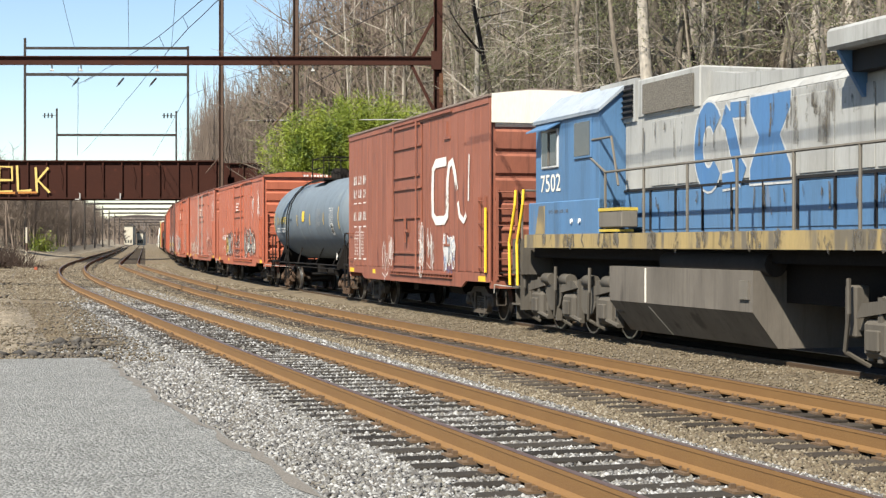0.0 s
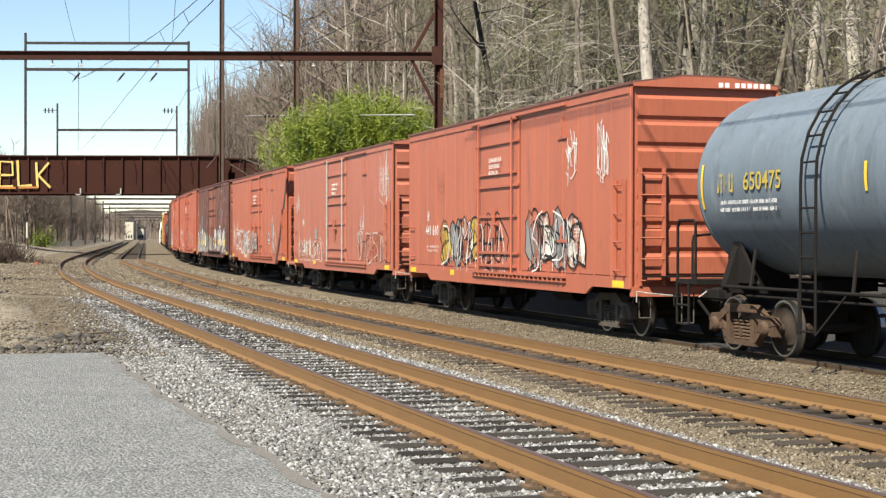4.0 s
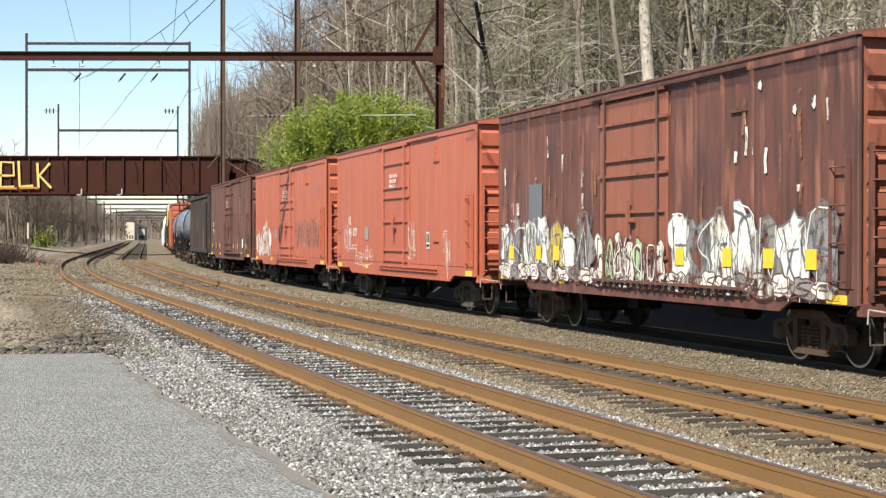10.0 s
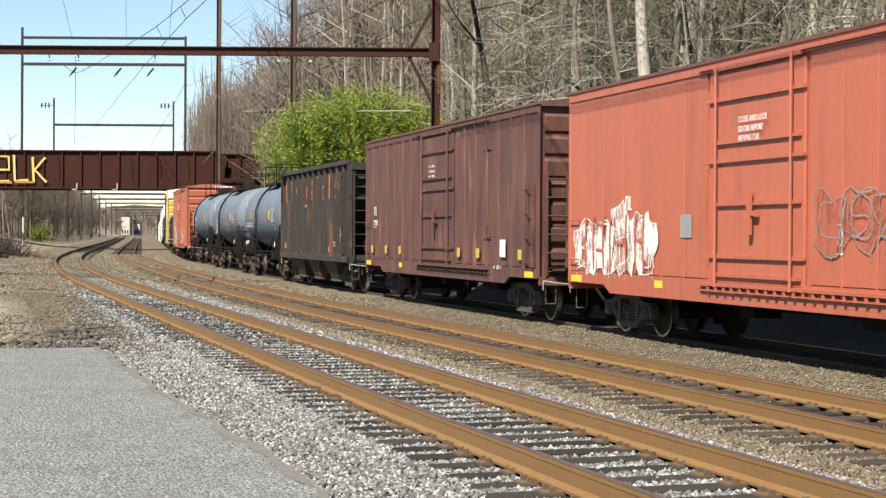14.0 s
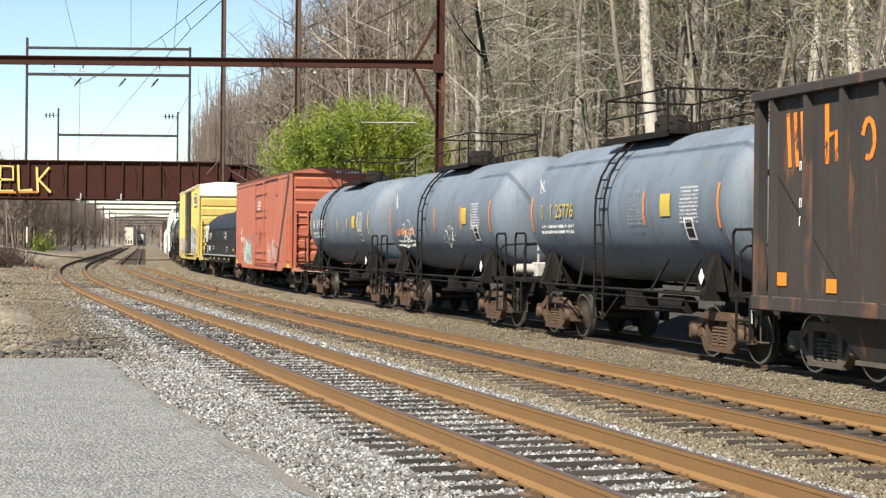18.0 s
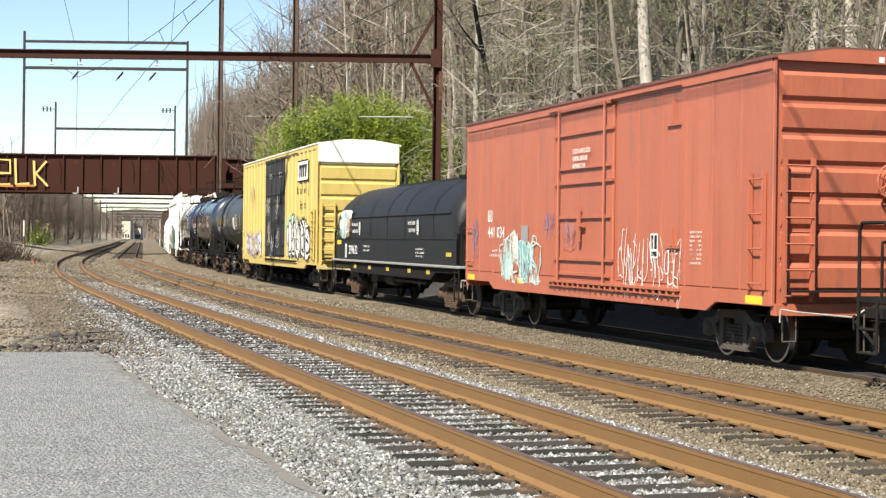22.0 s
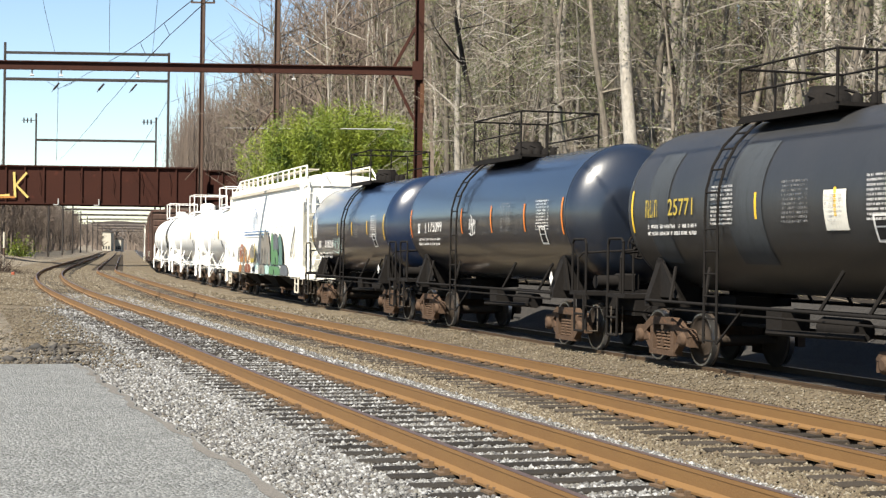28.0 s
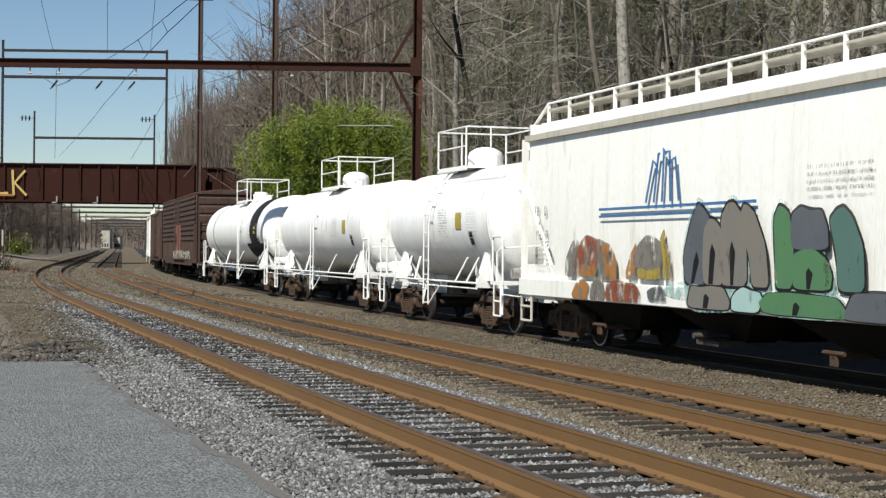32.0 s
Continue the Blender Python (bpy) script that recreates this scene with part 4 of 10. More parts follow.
for pts, mat in (([(-45.9, 8.26), (-44.5, 8.26), (-44.55, 9.62), (-45.85, 9.67), (-45.9, 7.1), (-44.48, 7.08)], "graffiti_yellow"),
                 ([(-44.01, 9.79), (-43.9, 7.14), (-42.5, 7.2)], "graffiti_yellow"), ([(-42.07, 9.6), (-41.93, 6.96)], "graffiti_yellow"), ([(-40.75, 9.56), (-41.85, 8.26), (-40.6, 6.96)], "graffiti_yellow"),
                 ([(-48.6, 7.4), (-46.2, 7.3)], "graffiti_yellow")):
    sh = Shape().stroke(pts, 0.25, ys - 0.004 * len(pts))
    sh.f = [tuple(reversed(q)) for q in sh.f]
    part("sprayed_letter", sh, M[mat], bridge)
sh = Shape().stroke([(-46.2, 6.95), (-44.2, 6.92)], 0.22, ys - 0.03).stroke([(-43.9, 6.95), (-41.9, 6.98)], 0.20, ys - 0.031)
part("paint_run", sh, M["graffiti_orange"], bridge)
for x in (-37.4, -33.2):
    part("bracket", Shape().box(x - 0.06, x + 0.06, BY - 0.5, BY - 0.3, 6.2, 6.9).box(x - 0.5, x + 0.06, BY - 0.5, BY - 0.3, 6.2, 6.3), M["wire_pale"], bridge)
for i, x in enumerate((-39.6, -35.4, -29.0, -26.1, -32.0)):
    part("rust_pipe", Shape().pipe([(x, BY - 0.24, 9.9), (x + 0.25, BY - 0.24, 8.8), (x + 0.15, BY - 0.24, 7.6), (x + 0.7, BY - 0.24, 6.6)], 0.035, 5), M["rust_steel"], bridge)
ab = Shape().box(-21.5, -12, BY - 1.5, BY + 9, -1, 6.4).box(-21.8, -11.7, BY - 1.7, BY + 9.2, 6.1, 6.4)
solid("abutment", ab, M["stonework"], "dark stone bridge abutment beside the track", "abutment", kind="structure")
ab = Shape().box(-110, -78, BY - 1.5, BY + 9, -1, 6.4)
solid("abutment", ab, M["stonework"], "dark stone bridge abutment across the line", "abutment", kind="structure")
solid("embankment", Shape().prism([(-12, -2), (-12, 6.6), (40, 9.5), (90, 10), (90, -2)], "y", BY + 0.5, BY + 7), M["earth"], "earth embankment that carries the bridge road", "embankment", kind="structure")

# ---------------------------------------------------------------- gantries, poles and wires
def i_beam(sh, x0, x1, y, z0, z1, w=0.22):
    h, t = w / 2, 0.02
    return sh.prism([(y - h, z0), (y + h, z0), (y + h, z0 + 0.035), (y + t, z0 + 0.035), (y + t, z1 - 0.035), (y + h, z1 - 0.035), (y + h, z1), (y - h, z1), (y - h, z1 - 0.035), (y - t, z1 - 0.035), (y - t, z0 + 0.035), (y - h, z0 + 0.035)], "x", x0, x1)


M["rust_bright"] = material("rust_bright", (0.081, 0.038, 0.0198), 0.85, second=(0.053, 0.026, 0.0161), scale=6, grain=0.3)
gantry = thing("track_gantry", "rusty steel gantry spanning the tracks on tall columns", "gantry")
part("beam", i_beam(Shape(), -22.5, -0.20, 60.0, 8.43, 8.76), M["rust_steel"], gantry)
for cx, zb in ((-0.05, ground_z(-0.05 - at_y(MAIN, 60)[0], 60)), (-22.6, -0.1)):
    col = part("column", Shape().box(cx - 0.17, cx - 0.13, 59.83, 60.17, zb - 0.3, 15).box(cx + 0.13, cx + 0.17, 59.83, 60.17, zb - 0.3, 15).box(cx - 0.13, cx + 0.13, 59.98, 60.02, zb - 0.3, 15), M["rust_steel"], gantry)
    s = -1 if cx > -5 else 1
    for pa, pb in (((s * 0.95, 8.76), (s * 0.15, 10.25)), ((s * 1.0, 8.43), (s * 0.15, 6.7))):
        part("brace", Shape().rod((cx + pa[0], 60, pa[1]), (cx + pb[0], 60, pb[1]), 0.085, 4), M["rust_steel"], gantry)
    part("gusset", Shape().box(cx + s * 0.06 - 0.2, cx + s * 0.06 + 0.2, 59.79, 59.82, 8.25, 8.95), M["rust_steel"], gantry)
    part("bolt_plate", Shape().box(cx + 0.05, cx + 0.20, 59.79, 59.82, 7.0, 8.1), M["rust_bright"], gantry)
for x in (-14.7, -13.6, -10.7, -4.8, -6.0):
    part("hanger", Shape().rod((x, 60, 8.43), (x, 60, 8.22), 0.03, 5).rod((x - 0.07, 60, 8.22), (x + 0.07, 60, 8.22), 0.035, 5), M["wire_pale"], gantry)

POLES = (("H-section", -20.0, 145.0, 26.0, 0.20), ("H-section", -8.72, 96.0, 19.0, 0.17))
for _, x, y, top, w in POLES:
    zb = ground_z(x - at_y(MAIN, y)[0], y)
    p = thing("line_pole", "tall rust-brown steel line pole beside the tracks", "pole", "poles along the line", m=pose(x, y, zb))
    part("shaft", Shape().prism([(-w, -w), (-w + 0.04, -w), (-w + 0.04, -0.02), (w - 0.04, -0.02), (w - 0.04, -w), (w, -w), (w, w), (w - 0.04, w), (w - 0.04, 0.02), (-w + 0.04, 0.02), (-w + 0.04, w), (-w, w)], "z", -0.5, top), M["pole_steel"], p)
    part("brace", Shape().rod((-w - 1.2, 0, 8.2), (-w, 0, 9.6), 0.06, 5), M["pole_steel"], p)
    part("crossarm", Shape().box(-1.1, 1.1, -0.06, 0.06, top - 1.6, top - 1.45), M["pole_steel"], p)
    for k in (-1, 1):
        part("insulator", Shape().lathe([(top - 1.45, 0.07), (top - 1.38, 0.12), (top - 1.3, 0.07), (top - 1.22, 0.12), (top - 1.15, 0.05)], "z", (k, 0, 0), 8), M["dark_steel"], p)


def portal(x0, x1, y, top0, top1, beams, zb=0.0, arms=(), label="slender rusty catenary portal across the line"):
    g = thing("catenary_portal", label, "gantry", "portals along the line")
    for x, t in ((x0, top0), (x1, top1)):
        part("post", Shape().box(x - 0.13, x + 0.13, y - 0.13, y + 0.13, zb, t), M["dark_steel"], g)
    for z, hh in beams:
        part("beam", Shape().box(x0 - 0.1, x1 + 0.1, y - 0.1, y + 0.1, z - hh, z + hh), M["dark_steel"], g)
    for x, z, dx, dz in arms:
        a = part("arm", Shape().rod((x, y, z), (x + dx, y, z + dz), 0.05, 5), M["dark_steel"], g)
        for k in range(3):
            q = 0.35 + 0.25 * k
            hi = 0.42 if dz == 0 else 0.0
            part("insulator", Shape().rod((x + dx * q - (0.12 if hi == 0 else 0), y - 0.02, z + dz * q - (hi or 0.14)), (x + dx * q + (0.12 if hi == 0 else 0), y - 0.02, z + dz * q + (hi or 0.14)), 0.13, 6), M["dark_steel"], a)
    return g


portal(-51.1, -31.0, 195, 27.0, 26.0, ((25.75, 0.16), (22.5, 0.18)), arms=((-45.3, 21.0, 0.9, 1.1), (-39.8, 21.0, 0.9, 1.1), (-35.8, 21.0, 0.9, 1.1)))
portal(-64.1, -44.1, 265, 24.3, 23.9, ((19.85, 0.2),), arms=((-64.1, 23.1, -2.4, 0.0), (-44.1, 23.1, -2.4, 0.0)))
for y in (235, 285, 335, 390, 450, 520, 600, 700):
    x, s, z, hd = at_y(MAIN, y)
    portal(x - 15.2, x + 3.2, y, z + 10.5, z + 10.5, ((z + 8.6, 0.14), (z + 9.9, 0.07)), z - 1.0)

for name, r, mat, pts in (
        ("w", 0.026, "wire", [(-6.76, 55, 11.4), (-11.04, 72, 12.56), (-12.99, 80, 13.15), (-17.02, 96, 14.25), (-23.34, 120, 16.07), (-32.64, 155, 18.83), (-43.78, 195, 21.59)]),
        ("w", 0.026, "wire", [(-5.61, 50, 10.66), (-9.42, 66, 11.65), (-12.7, 80, 12.55), (-16.27, 95, 13.27), (-23.19, 125, 14.88), (-32.68, 165, 16.63), (-45.28, 215, 17.71), (-68.0, 300, 18.6)]),
        ("w", 0.016, "wire", [(-12.99, 80, 13.15), (-12.7, 80, 12.55)]),
        ("w", 0.016, "wire", [(-17.02, 96, 14.25), (-16.68, 96, 13.53)]),
        ("w", 0.030, "wire", [(-44.55, 195, 23.4), (-52.55, 230, 21.71), (-60.64, 265, 16.43)]),
        ("w", 0.028, "wire", [(-31.16, 195, 20.06), (-39.14, 230, 18.84), (-47.94, 265, 16.43)]),
        ("w", 0.030, "wire", [(-45.94, 195, 22.29), (-44.48, 195, 21.38), (-42.46, 195, 22.43)]),
        ("w", 0.022, "wire", [(2.83, 45, 10.41), (-0.98, 62, 11.39), (-9.24, 96, 12.95), (-19.92, 145, 16.64), (-31.33, 195, 19.72)]),
        ("w", 0.022, "wire", [(2.57, 62, 11.28), (-1.05, 75, 11.82), (-10.39, 110, 12.04), (-23.44, 180, 15.11)]),
        ("w", 0.022, "wire", [(-28.85, 120, 21.57), (-35.64, 150, 24.4), (-44.93, 195, 25.65)]),
        ("w", 0.022, "wire", [(-23.57, 120, 21.57), (-29.52, 150, 24.4), (-38.3, 195, 25.51)]),
        ("w", 0.022, "wire", [(-20.0, 120, 20.71), (-33.07, 195, 25.65)]),
        ("w", 0.03, "wire_pale", [(-17.85, 145, 12.96), (-1.18, 75, 7.55)])):
    line = [Vector(pts[0])]
    for (a, b) in zip(pts[:-1], pts[1:]):
        a, b = Vector(a), Vector(b)
        for k in range(1, 9):
            f = k / 8
            line.append(a.lerp(b, f) - Vector((0, 0, (0.0004 if mat == "wire" else 0.0) * (b - a).length * 16 * f * (1 - f))))
    sh = Shape().tube(line, r)
    solid("overhead_wire", sh, M[mat], "thin dark overhead wire strung along the line" if mat == "wire" else "pale span wire with an insulator", "wire", "overhead wires")
for off, zw in ((-4.5, 8.65), (-4.85, 9.08)):
    sh = Shape().tube([(at_y(MAIN, yy)[0] + off, yy, zw) for yy in range(-60, 39, 3)], 0.013)
    solid("overhead_wire", sh, M["wire"], "thin dark overhead wire strung along the line", "wire", "overhead wires")
ins = Shape()
for k in range(4):
    ins.lathe([(-13.25 + 0.3 * k, 0.05), (-13.15 + 0.3 * k, 0.16), (-13.05 + 0.3 * k, 0.05)], "x", (0, 119.0, 10.9), 8)
solid("insulator_string", ins, M["dark_steel"], "dark insulator string on the span wire", "insulator")

# ---------------------------------------------------------------- far along the line
for x, y, w, hh, mat, word in ((-128.2, 655, 3.6, 8.2, "pale_wall", "tall pale house far down the line"), (-124.8, 662, 2.6, 5.4, "pale_wall", "small pale building far down the line"), (-102.0, 420, 3, 2.6, "pale_wall", "low white shed beside the line")):
    b = thing("building", word, "building", m=pose(x, y, ground_z(x - at_y(MAIN, y)[0], y)))
    part("wall", Shape().box(-w / 2, w / 2, -3, 3, -0.5, hh), M[mat], b)
    part("roof", Shape().prism([(-w / 2 - 0.3, hh), (w / 2 + 0.3, hh), (0, hh + 1.2)], "y", -3.2, 3.2), M["stonework"], b)
    for k in range(3):
        part("window", Shape().box(-w / 2 + 0.4 + k * w / 3.4, -w / 2 + 1.0 + k * w / 3.4, -3.05, -3.0, 1.2, 2.6), M["wire"], b)
ridge = []
for k in range(2):
    row = []
    for i in range(161):
        x = -1500 + 12.5 * i
        row.append((x, 1900 + 60 * k, 33 + 7 * noise.noise((x * 0.004, 2.2, 0)) + 4 * noise.noise((x * 0.02, 5.2, 0)) + 2.5 * noise.noise((x * 0.07, 7.2, 0)) if k else 1.0))
    ridge.append(row)
M["far_wood"] = material("far_wood", (0.083, 0.070, 0.063), 1.0, second=(0.052, 0.047, 0.044), scale=0.02, grain=0.3, grain_scale=0.3, bump=0, stretch=(1, 1, 0.4))
solid("backdrop", Shape().sheet(ridge), M["far_wood"], "low ridge of bare brown woods on the horizon", "woods", kind="structure")
M["far_twig"] = material("far_twig", (0.140, 0.109, 0.087), 0.95, second=(0.089, 0.072, 0.057), scale=0.2, grain=0.3, grain_scale=2, bump=0)
far = Shape()
rnd = random.Random(3)


def far_tree(x, y, z, hgt, fat=1.0):
    far.rod((x, y, z - 0.5), (x + rnd.gauss(0, 0.5), y, z + hgt), hgt * 0.010 * fat, 4, 0.03, False)
    for _ in range(18 if fat < 2 else 14):
        a = Vector((x, y, z + rnd.uniform(0.2, 0.95) * hgt))
        b = a + Vector((rnd.gauss(0, 0.12) * hgt, rnd.gauss(0, 0.1) * hgt, rnd.uniform(0.05, 0.22) * hgt))
        far.rod(a, b, hgt * 0.0026 * fat, 3, 0.01 * fat, False)
        for _ in range(6 if fat < 2 else 4):
            c = a.lerp(b, rnd.uniform(0.25, 1))
            far.rod(c, c + Vector((rnd.gauss(0, 0.06) * hgt, rnd.gauss(0, 0.06) * hgt, rnd.uniform(0.02, 0.1) * hgt)), 0.017 * fat, 3, 0.006 * fat, False)


for i in range(1250):
    y = rnd.uniform(184, 480)
    d = -18.5 - 24 * rnd.random() ** 1.3
    far_tree(at_y(MAIN, y)[0] + d, y, ground_z(d, y), rnd.uniform(6, 11), 1.5)
for i in range(220):
    y = rnd.uniform(70, 160)
    d = rnd.uniform(11, 45)
    far_tree(at_y(MAIN, y)[0] + d, y, ground_z(d, y), rnd.uniform(11, 19))
for i in range(330):
    y = rnd.uniform(105, 240)
    d = rnd.uniform(7.5, 20)
    if not 158 < y < 178:
        far_tree(at_y(MAIN, y)[0] + d, y, ground_z(d, y), rnd.uniform(13, 20), 1.3)
for i in range(560):
    y = rnd.uniform(180, 400)
    d = rnd.uniform(9, 55)
    far_tree(at_y(MAIN, y)[0] + d, y, ground_z(d, y), rnd.uniform(13, 20))
for i in range(460):
    y = rnd.uniform(600, 1100)
    d = rnd.choice((-1, 1)) * (7 + 55 * rnd.random() ** 1.5) - 6
    far_tree(at_y(MAIN, y)[0] + d, y, ground_z(d, y), rnd.uniform(6, 10.5), 5.0)
for i in range(260):
    y = rnd.uniform(900, 1140)
    d = rnd.uniform(-90, 60)
    far_tree(at_y(MAIN, y)[0] + d, y, ground_z(d, y), rnd.uniform(9, 15), 7.0)
for i in range(240):
    y = rnd.uniform(420, 1050)
    d = rnd.choice((-1, 1)) * rnd.uniform(20, 160)
    far_tree(at_y(MAIN, y)[0] + d, y, ground_z(d, y), rnd.uniform(7, 12))
for i in range(260):
    y = rnd.uniform(60, 200)
    d = rnd.uniform(38, 75)
    x = at_y(MAIN, y)[0] + d
    if abs(x) < 0.31 * y + 6:
        far_tree(x, y, ground_z(d, y), rnd.uniform(13, 20))
stand = Shape()
for i in range(720):
    y, d = (rnd.uniform(182, 310), rnd.uniform(6.5, 34)) if i < 500 else (rnd.uniform(180, 275), rnd.uniform(3.6, 10))
    x, z, hgt = at_y(MAIN, y)[0] + d, ground_z(d, y), rnd.uniform(15, 22)
    stand.rod((x, y, z - 0.4), (x + rnd.gauss(0, 0.5), y, z + hgt), 0.12, 4, 0.03, False)
    for _ in range(46):
        a = Vector((x + rnd.gauss(0, 1.0), y + rnd.gauss(0, 1.0), z + rnd.uniform(0.25, 0.9) * hgt))
        stand.rod(a, a + Vector((rnd.gauss(0, 0.45), rnd.gauss(0, 0.45), rnd.uniform(1.0, 3.0))), 0.032, 3, 0.012, False)
tagged(solid("far_woods", stand, M["far_twig"], "dense upright grey-tan treetops beyond the bridge", "woods"), kind="stuff")
pale = Shape()
for i in range(420):
    y = rnd.uniform(88, 250)
    d = rnd.uniform(8.5, 40)
    x, z, hgt = at_y(MAIN, y)[0] + d, ground_z(d, y), rnd.uniform(9, 17)
    if 158 < y < 178:
        continue
    mid = Vector((x + rnd.gauss(0, 0.25), y, z + hgt * 0.5))
    pale.rod((x, y, z - 0.4), mid, 0.11, 5, 0.085, False).rod(mid, mid + Vector((rnd.gauss(0, 0.4), 0, hgt * 0.5)), 0.085, 5, 0.03, False)
    for _ in range(7):
        a = mid + Vector((0, 0, rnd.uniform(-0.2, 0.45) * hgt))
        pale.rod(a, a + Vector((rnd.gauss(0, 0.09), rnd.gauss(0, 0.09), rnd.uniform(0.04, 0.16))) * hgt, 0.035, 3, 0.012, False)
tagged(solid("far_trunks", pale, M["bark_pale"], "slim pale trunks standing in the distant woods", "woods"), kind="stuff")
tagged(solid("far_woods", far, M["far_twig"], "distant brown bare woods along the line and hilltop", "woods"), kind="stuff")


# ---------------------------------------------------------------- the train: shared pieces
# A vehicle's own space: x along the track away from the platform, y to the side, z = 0 on the rail head.
TURNED = pose(0, 0, 0, 0, 0, 180)
READ = Matrix(((-1, 0, 0, 0), (0, 0, 1, 0), (0, 1, 0, 0), (0, 0, 0, 1)))


def both(name, shape, mat, parent, label=""):
    """The same part on either side of a vehicle."""
    a = part(name, shape, mat, parent, label)
    b = a.copy()
    scene.collection.objects.link(b)
    b.matrix_basis = TURNED
    return a


def lettering(parent, text, x, z, y, size, mat, name="lettering", wide=1.0):
    """Painted characters on a side; x is where the line begins, towards the platform end."""
    cu = bpy.data.curves.new(name, 'FONT')
    cu.body, cu.size, cu.fill_mode = text, size, 'BOTH'
    cu.extrude = 0.001
    cu.space_character = 1.05
    cu.offset = 0.006 * size
    ob = new(name, cu)
    ob.data.materials.append(spray(mat, 0.30, 0.40, 5.0))
    ob.parent = parent
    ob.matrix_basis = Matrix.Translation((x, y, z)) @ READ @ Matrix.Diagonal((wide, 1, 1, 1))
    return ob


def bars(parent, x, z, y, width, height, lines, mat, name="data_stencil", seed=0):
    """Small writing that cannot be read: broken rows of bars."""
    rnd = random.Random(seed)
    sh = Shape()
    step = height / lines
    tall = step * (0.50 if lines > 1 else 0.9)
    for i in range(lines):
        px, zz = 0.0, z - i * step
        while px < width - tall * 0.2:
            if rnd.random() < 0.16:
                px += tall * 0.7
                continue
            w = min(tall * rnd.uniform(0.42, 0.62), width - px)
            t = w * 0.32
            xa, xb = x - px, x - px - w
            boxes_ = [(xa, xa - t, zz, zz - tall)]
            if rnd.random() < 0.75:
                boxes_.append((xb + t, xb, zz, zz - tall))
            zm = zz - tall * rnd.choice((0.0, 0.42, 0.84))
            boxes_.append((xa - t, xb + t, zm, zm - tall * 0.16))
            for q0, q1, za, zb in boxes_:
                sh.add([(q0, y, za), (q1, y, za), (q1, y, zb), (q0, y, zb)], [(0, 3, 2, 1)])
            px += w + tall * 0.14
    return tagged(part(name, sh, spray(mat, 0.38, 0.54, 6.0), parent), kind="stuff")


def patch(parent, x0, x1, z0, z1, y, mat, name="reflector"):
    sh = Shape().box(x0, x1, y, y + 0.004, z0, z1)
    return part(name, sh, mat, parent)


def wobble(rnd, cx, cz, w, h, k=18, j=0.12):
    ph = [rnd.uniform(0, 6.28) for _ in range(3)]
    pts = []
    for i in range(k):
        a = 2 * math.pi * i / k
        q = 1 + j * math.sin(2 * a + ph[0]) + j * 0.7 * math.sin(3 * a + ph[1]) + j * 0.5 * math.sin(5 * a + ph[2])
        c, s = math.cos(a), math.sin(a)
        sq = 1 / max(abs(c) ** 3 + abs(s) ** 3, 0.2) ** 0.33
        pts.append((cx + c * w / 2 * q * sq * 0.9, cz + s * h / 2 * q * sq * 0.9))
    return pts


def fan(sh, pts, y):
    """A filled flat shape; pts run around a centre."""
    cx, cz = sum(p[0] for p in pts) / len(pts), sum(p[1] for p in pts) / len(pts)
    n = len(pts)
    sh.add([(p[0], y, p[1]) for p in pts] + [(cx, y, cz)], [((i + 1) % n, i, n) for i in range(n)])


HOOKS = (((0.1, 0.95), (0.1, 0.05)), ((0.9, 0.9), (0.3, 0.95), (0.12, 0.6), (0.4, 0.48), (0.85, 0.4), (0.8, 0.08), (0.1, 0.06)), ((0.1, 0.05), (0.3, 0.95), (0.55, 0.95), (0.9, 0.05)),
         ((0.9, 0.92), (0.15, 0.9), (0.1, 0.1), (0.9, 0.06)), ((0.1, 0.05), (0.12, 0.92), (0.5, 0.4), (0.88, 0.95), (0.9, 0.05)), ((0.15, 0.9), (0.85, 0.8), (0.8, 0.2), (0.15, 0.1), (0.15, 0.9)),
         ((0.1, 0.9), (0.55, 0.1), (0.9, 0.95)), ((0.12, 0.95), (0.12, 0.08), (0.9, 0.1)), ((0.15, 0.5), (0.85, 0.55)))
PAIRS = ((0, 8), (1,), (2, 8), (3, 8), (4,), (5,), (6, 8), (7,), (0, 1))


SPRAYED = {}


def spray(mat, lo=0.36, hi=0.50, scale=3.2):
    """The same paint sprayed thin and worn: the car shows through in flakes and streaks."""
    key = (mat.name, lo)
    if key not in SPRAYED:
        m = mat.copy()
        m.name = mat.name + "_worn"
        nt = m.node_tree
        out = nt.nodes["Material Output"]
        co, mp = nt.nodes.new("ShaderNodeTexCoord"), nt.nodes.new("ShaderNodeMapping")
        mp.inputs["Scale"].default_value = (1, 1, 0.45)
        nz = nt.nodes.new("ShaderNodeTexNoise")
        nz.inputs["Scale"].default_value, nz.inputs["Detail"].default_value, nz.inputs["Roughness"].default_value = scale, 7, 0.72
        mr = nt.nodes.new("ShaderNodeMapRange")
        mr.inputs[1].default_value, mr.inputs[2].default_value, mr.inputs[4].default_value = lo, hi, 0.94
        tr, mx = nt.nodes.new("ShaderNodeBsdfTransparent"), nt.nodes.new("ShaderNodeMixShader")
        nt.links.new(co.outputs["Object"], mp.inputs[0]), nt.links.new(mp.outputs[0], nz.inputs["Vector"])
        nt.links.new(nz.outputs[0], mr.inputs[0]), nt.links.new(mr.outputs[0], mx.inputs[0])
        nt.links.new(tr.outputs[0], mx.inputs[1]), nt.links.new(nt.nodes["Principled BSDF"].outputs[0], mx.inputs[2])
        nt.links.new(mx.outputs[0], out.inputs["Surface"])
        SPRAYED[key] = m
    return SPRAYED[key]


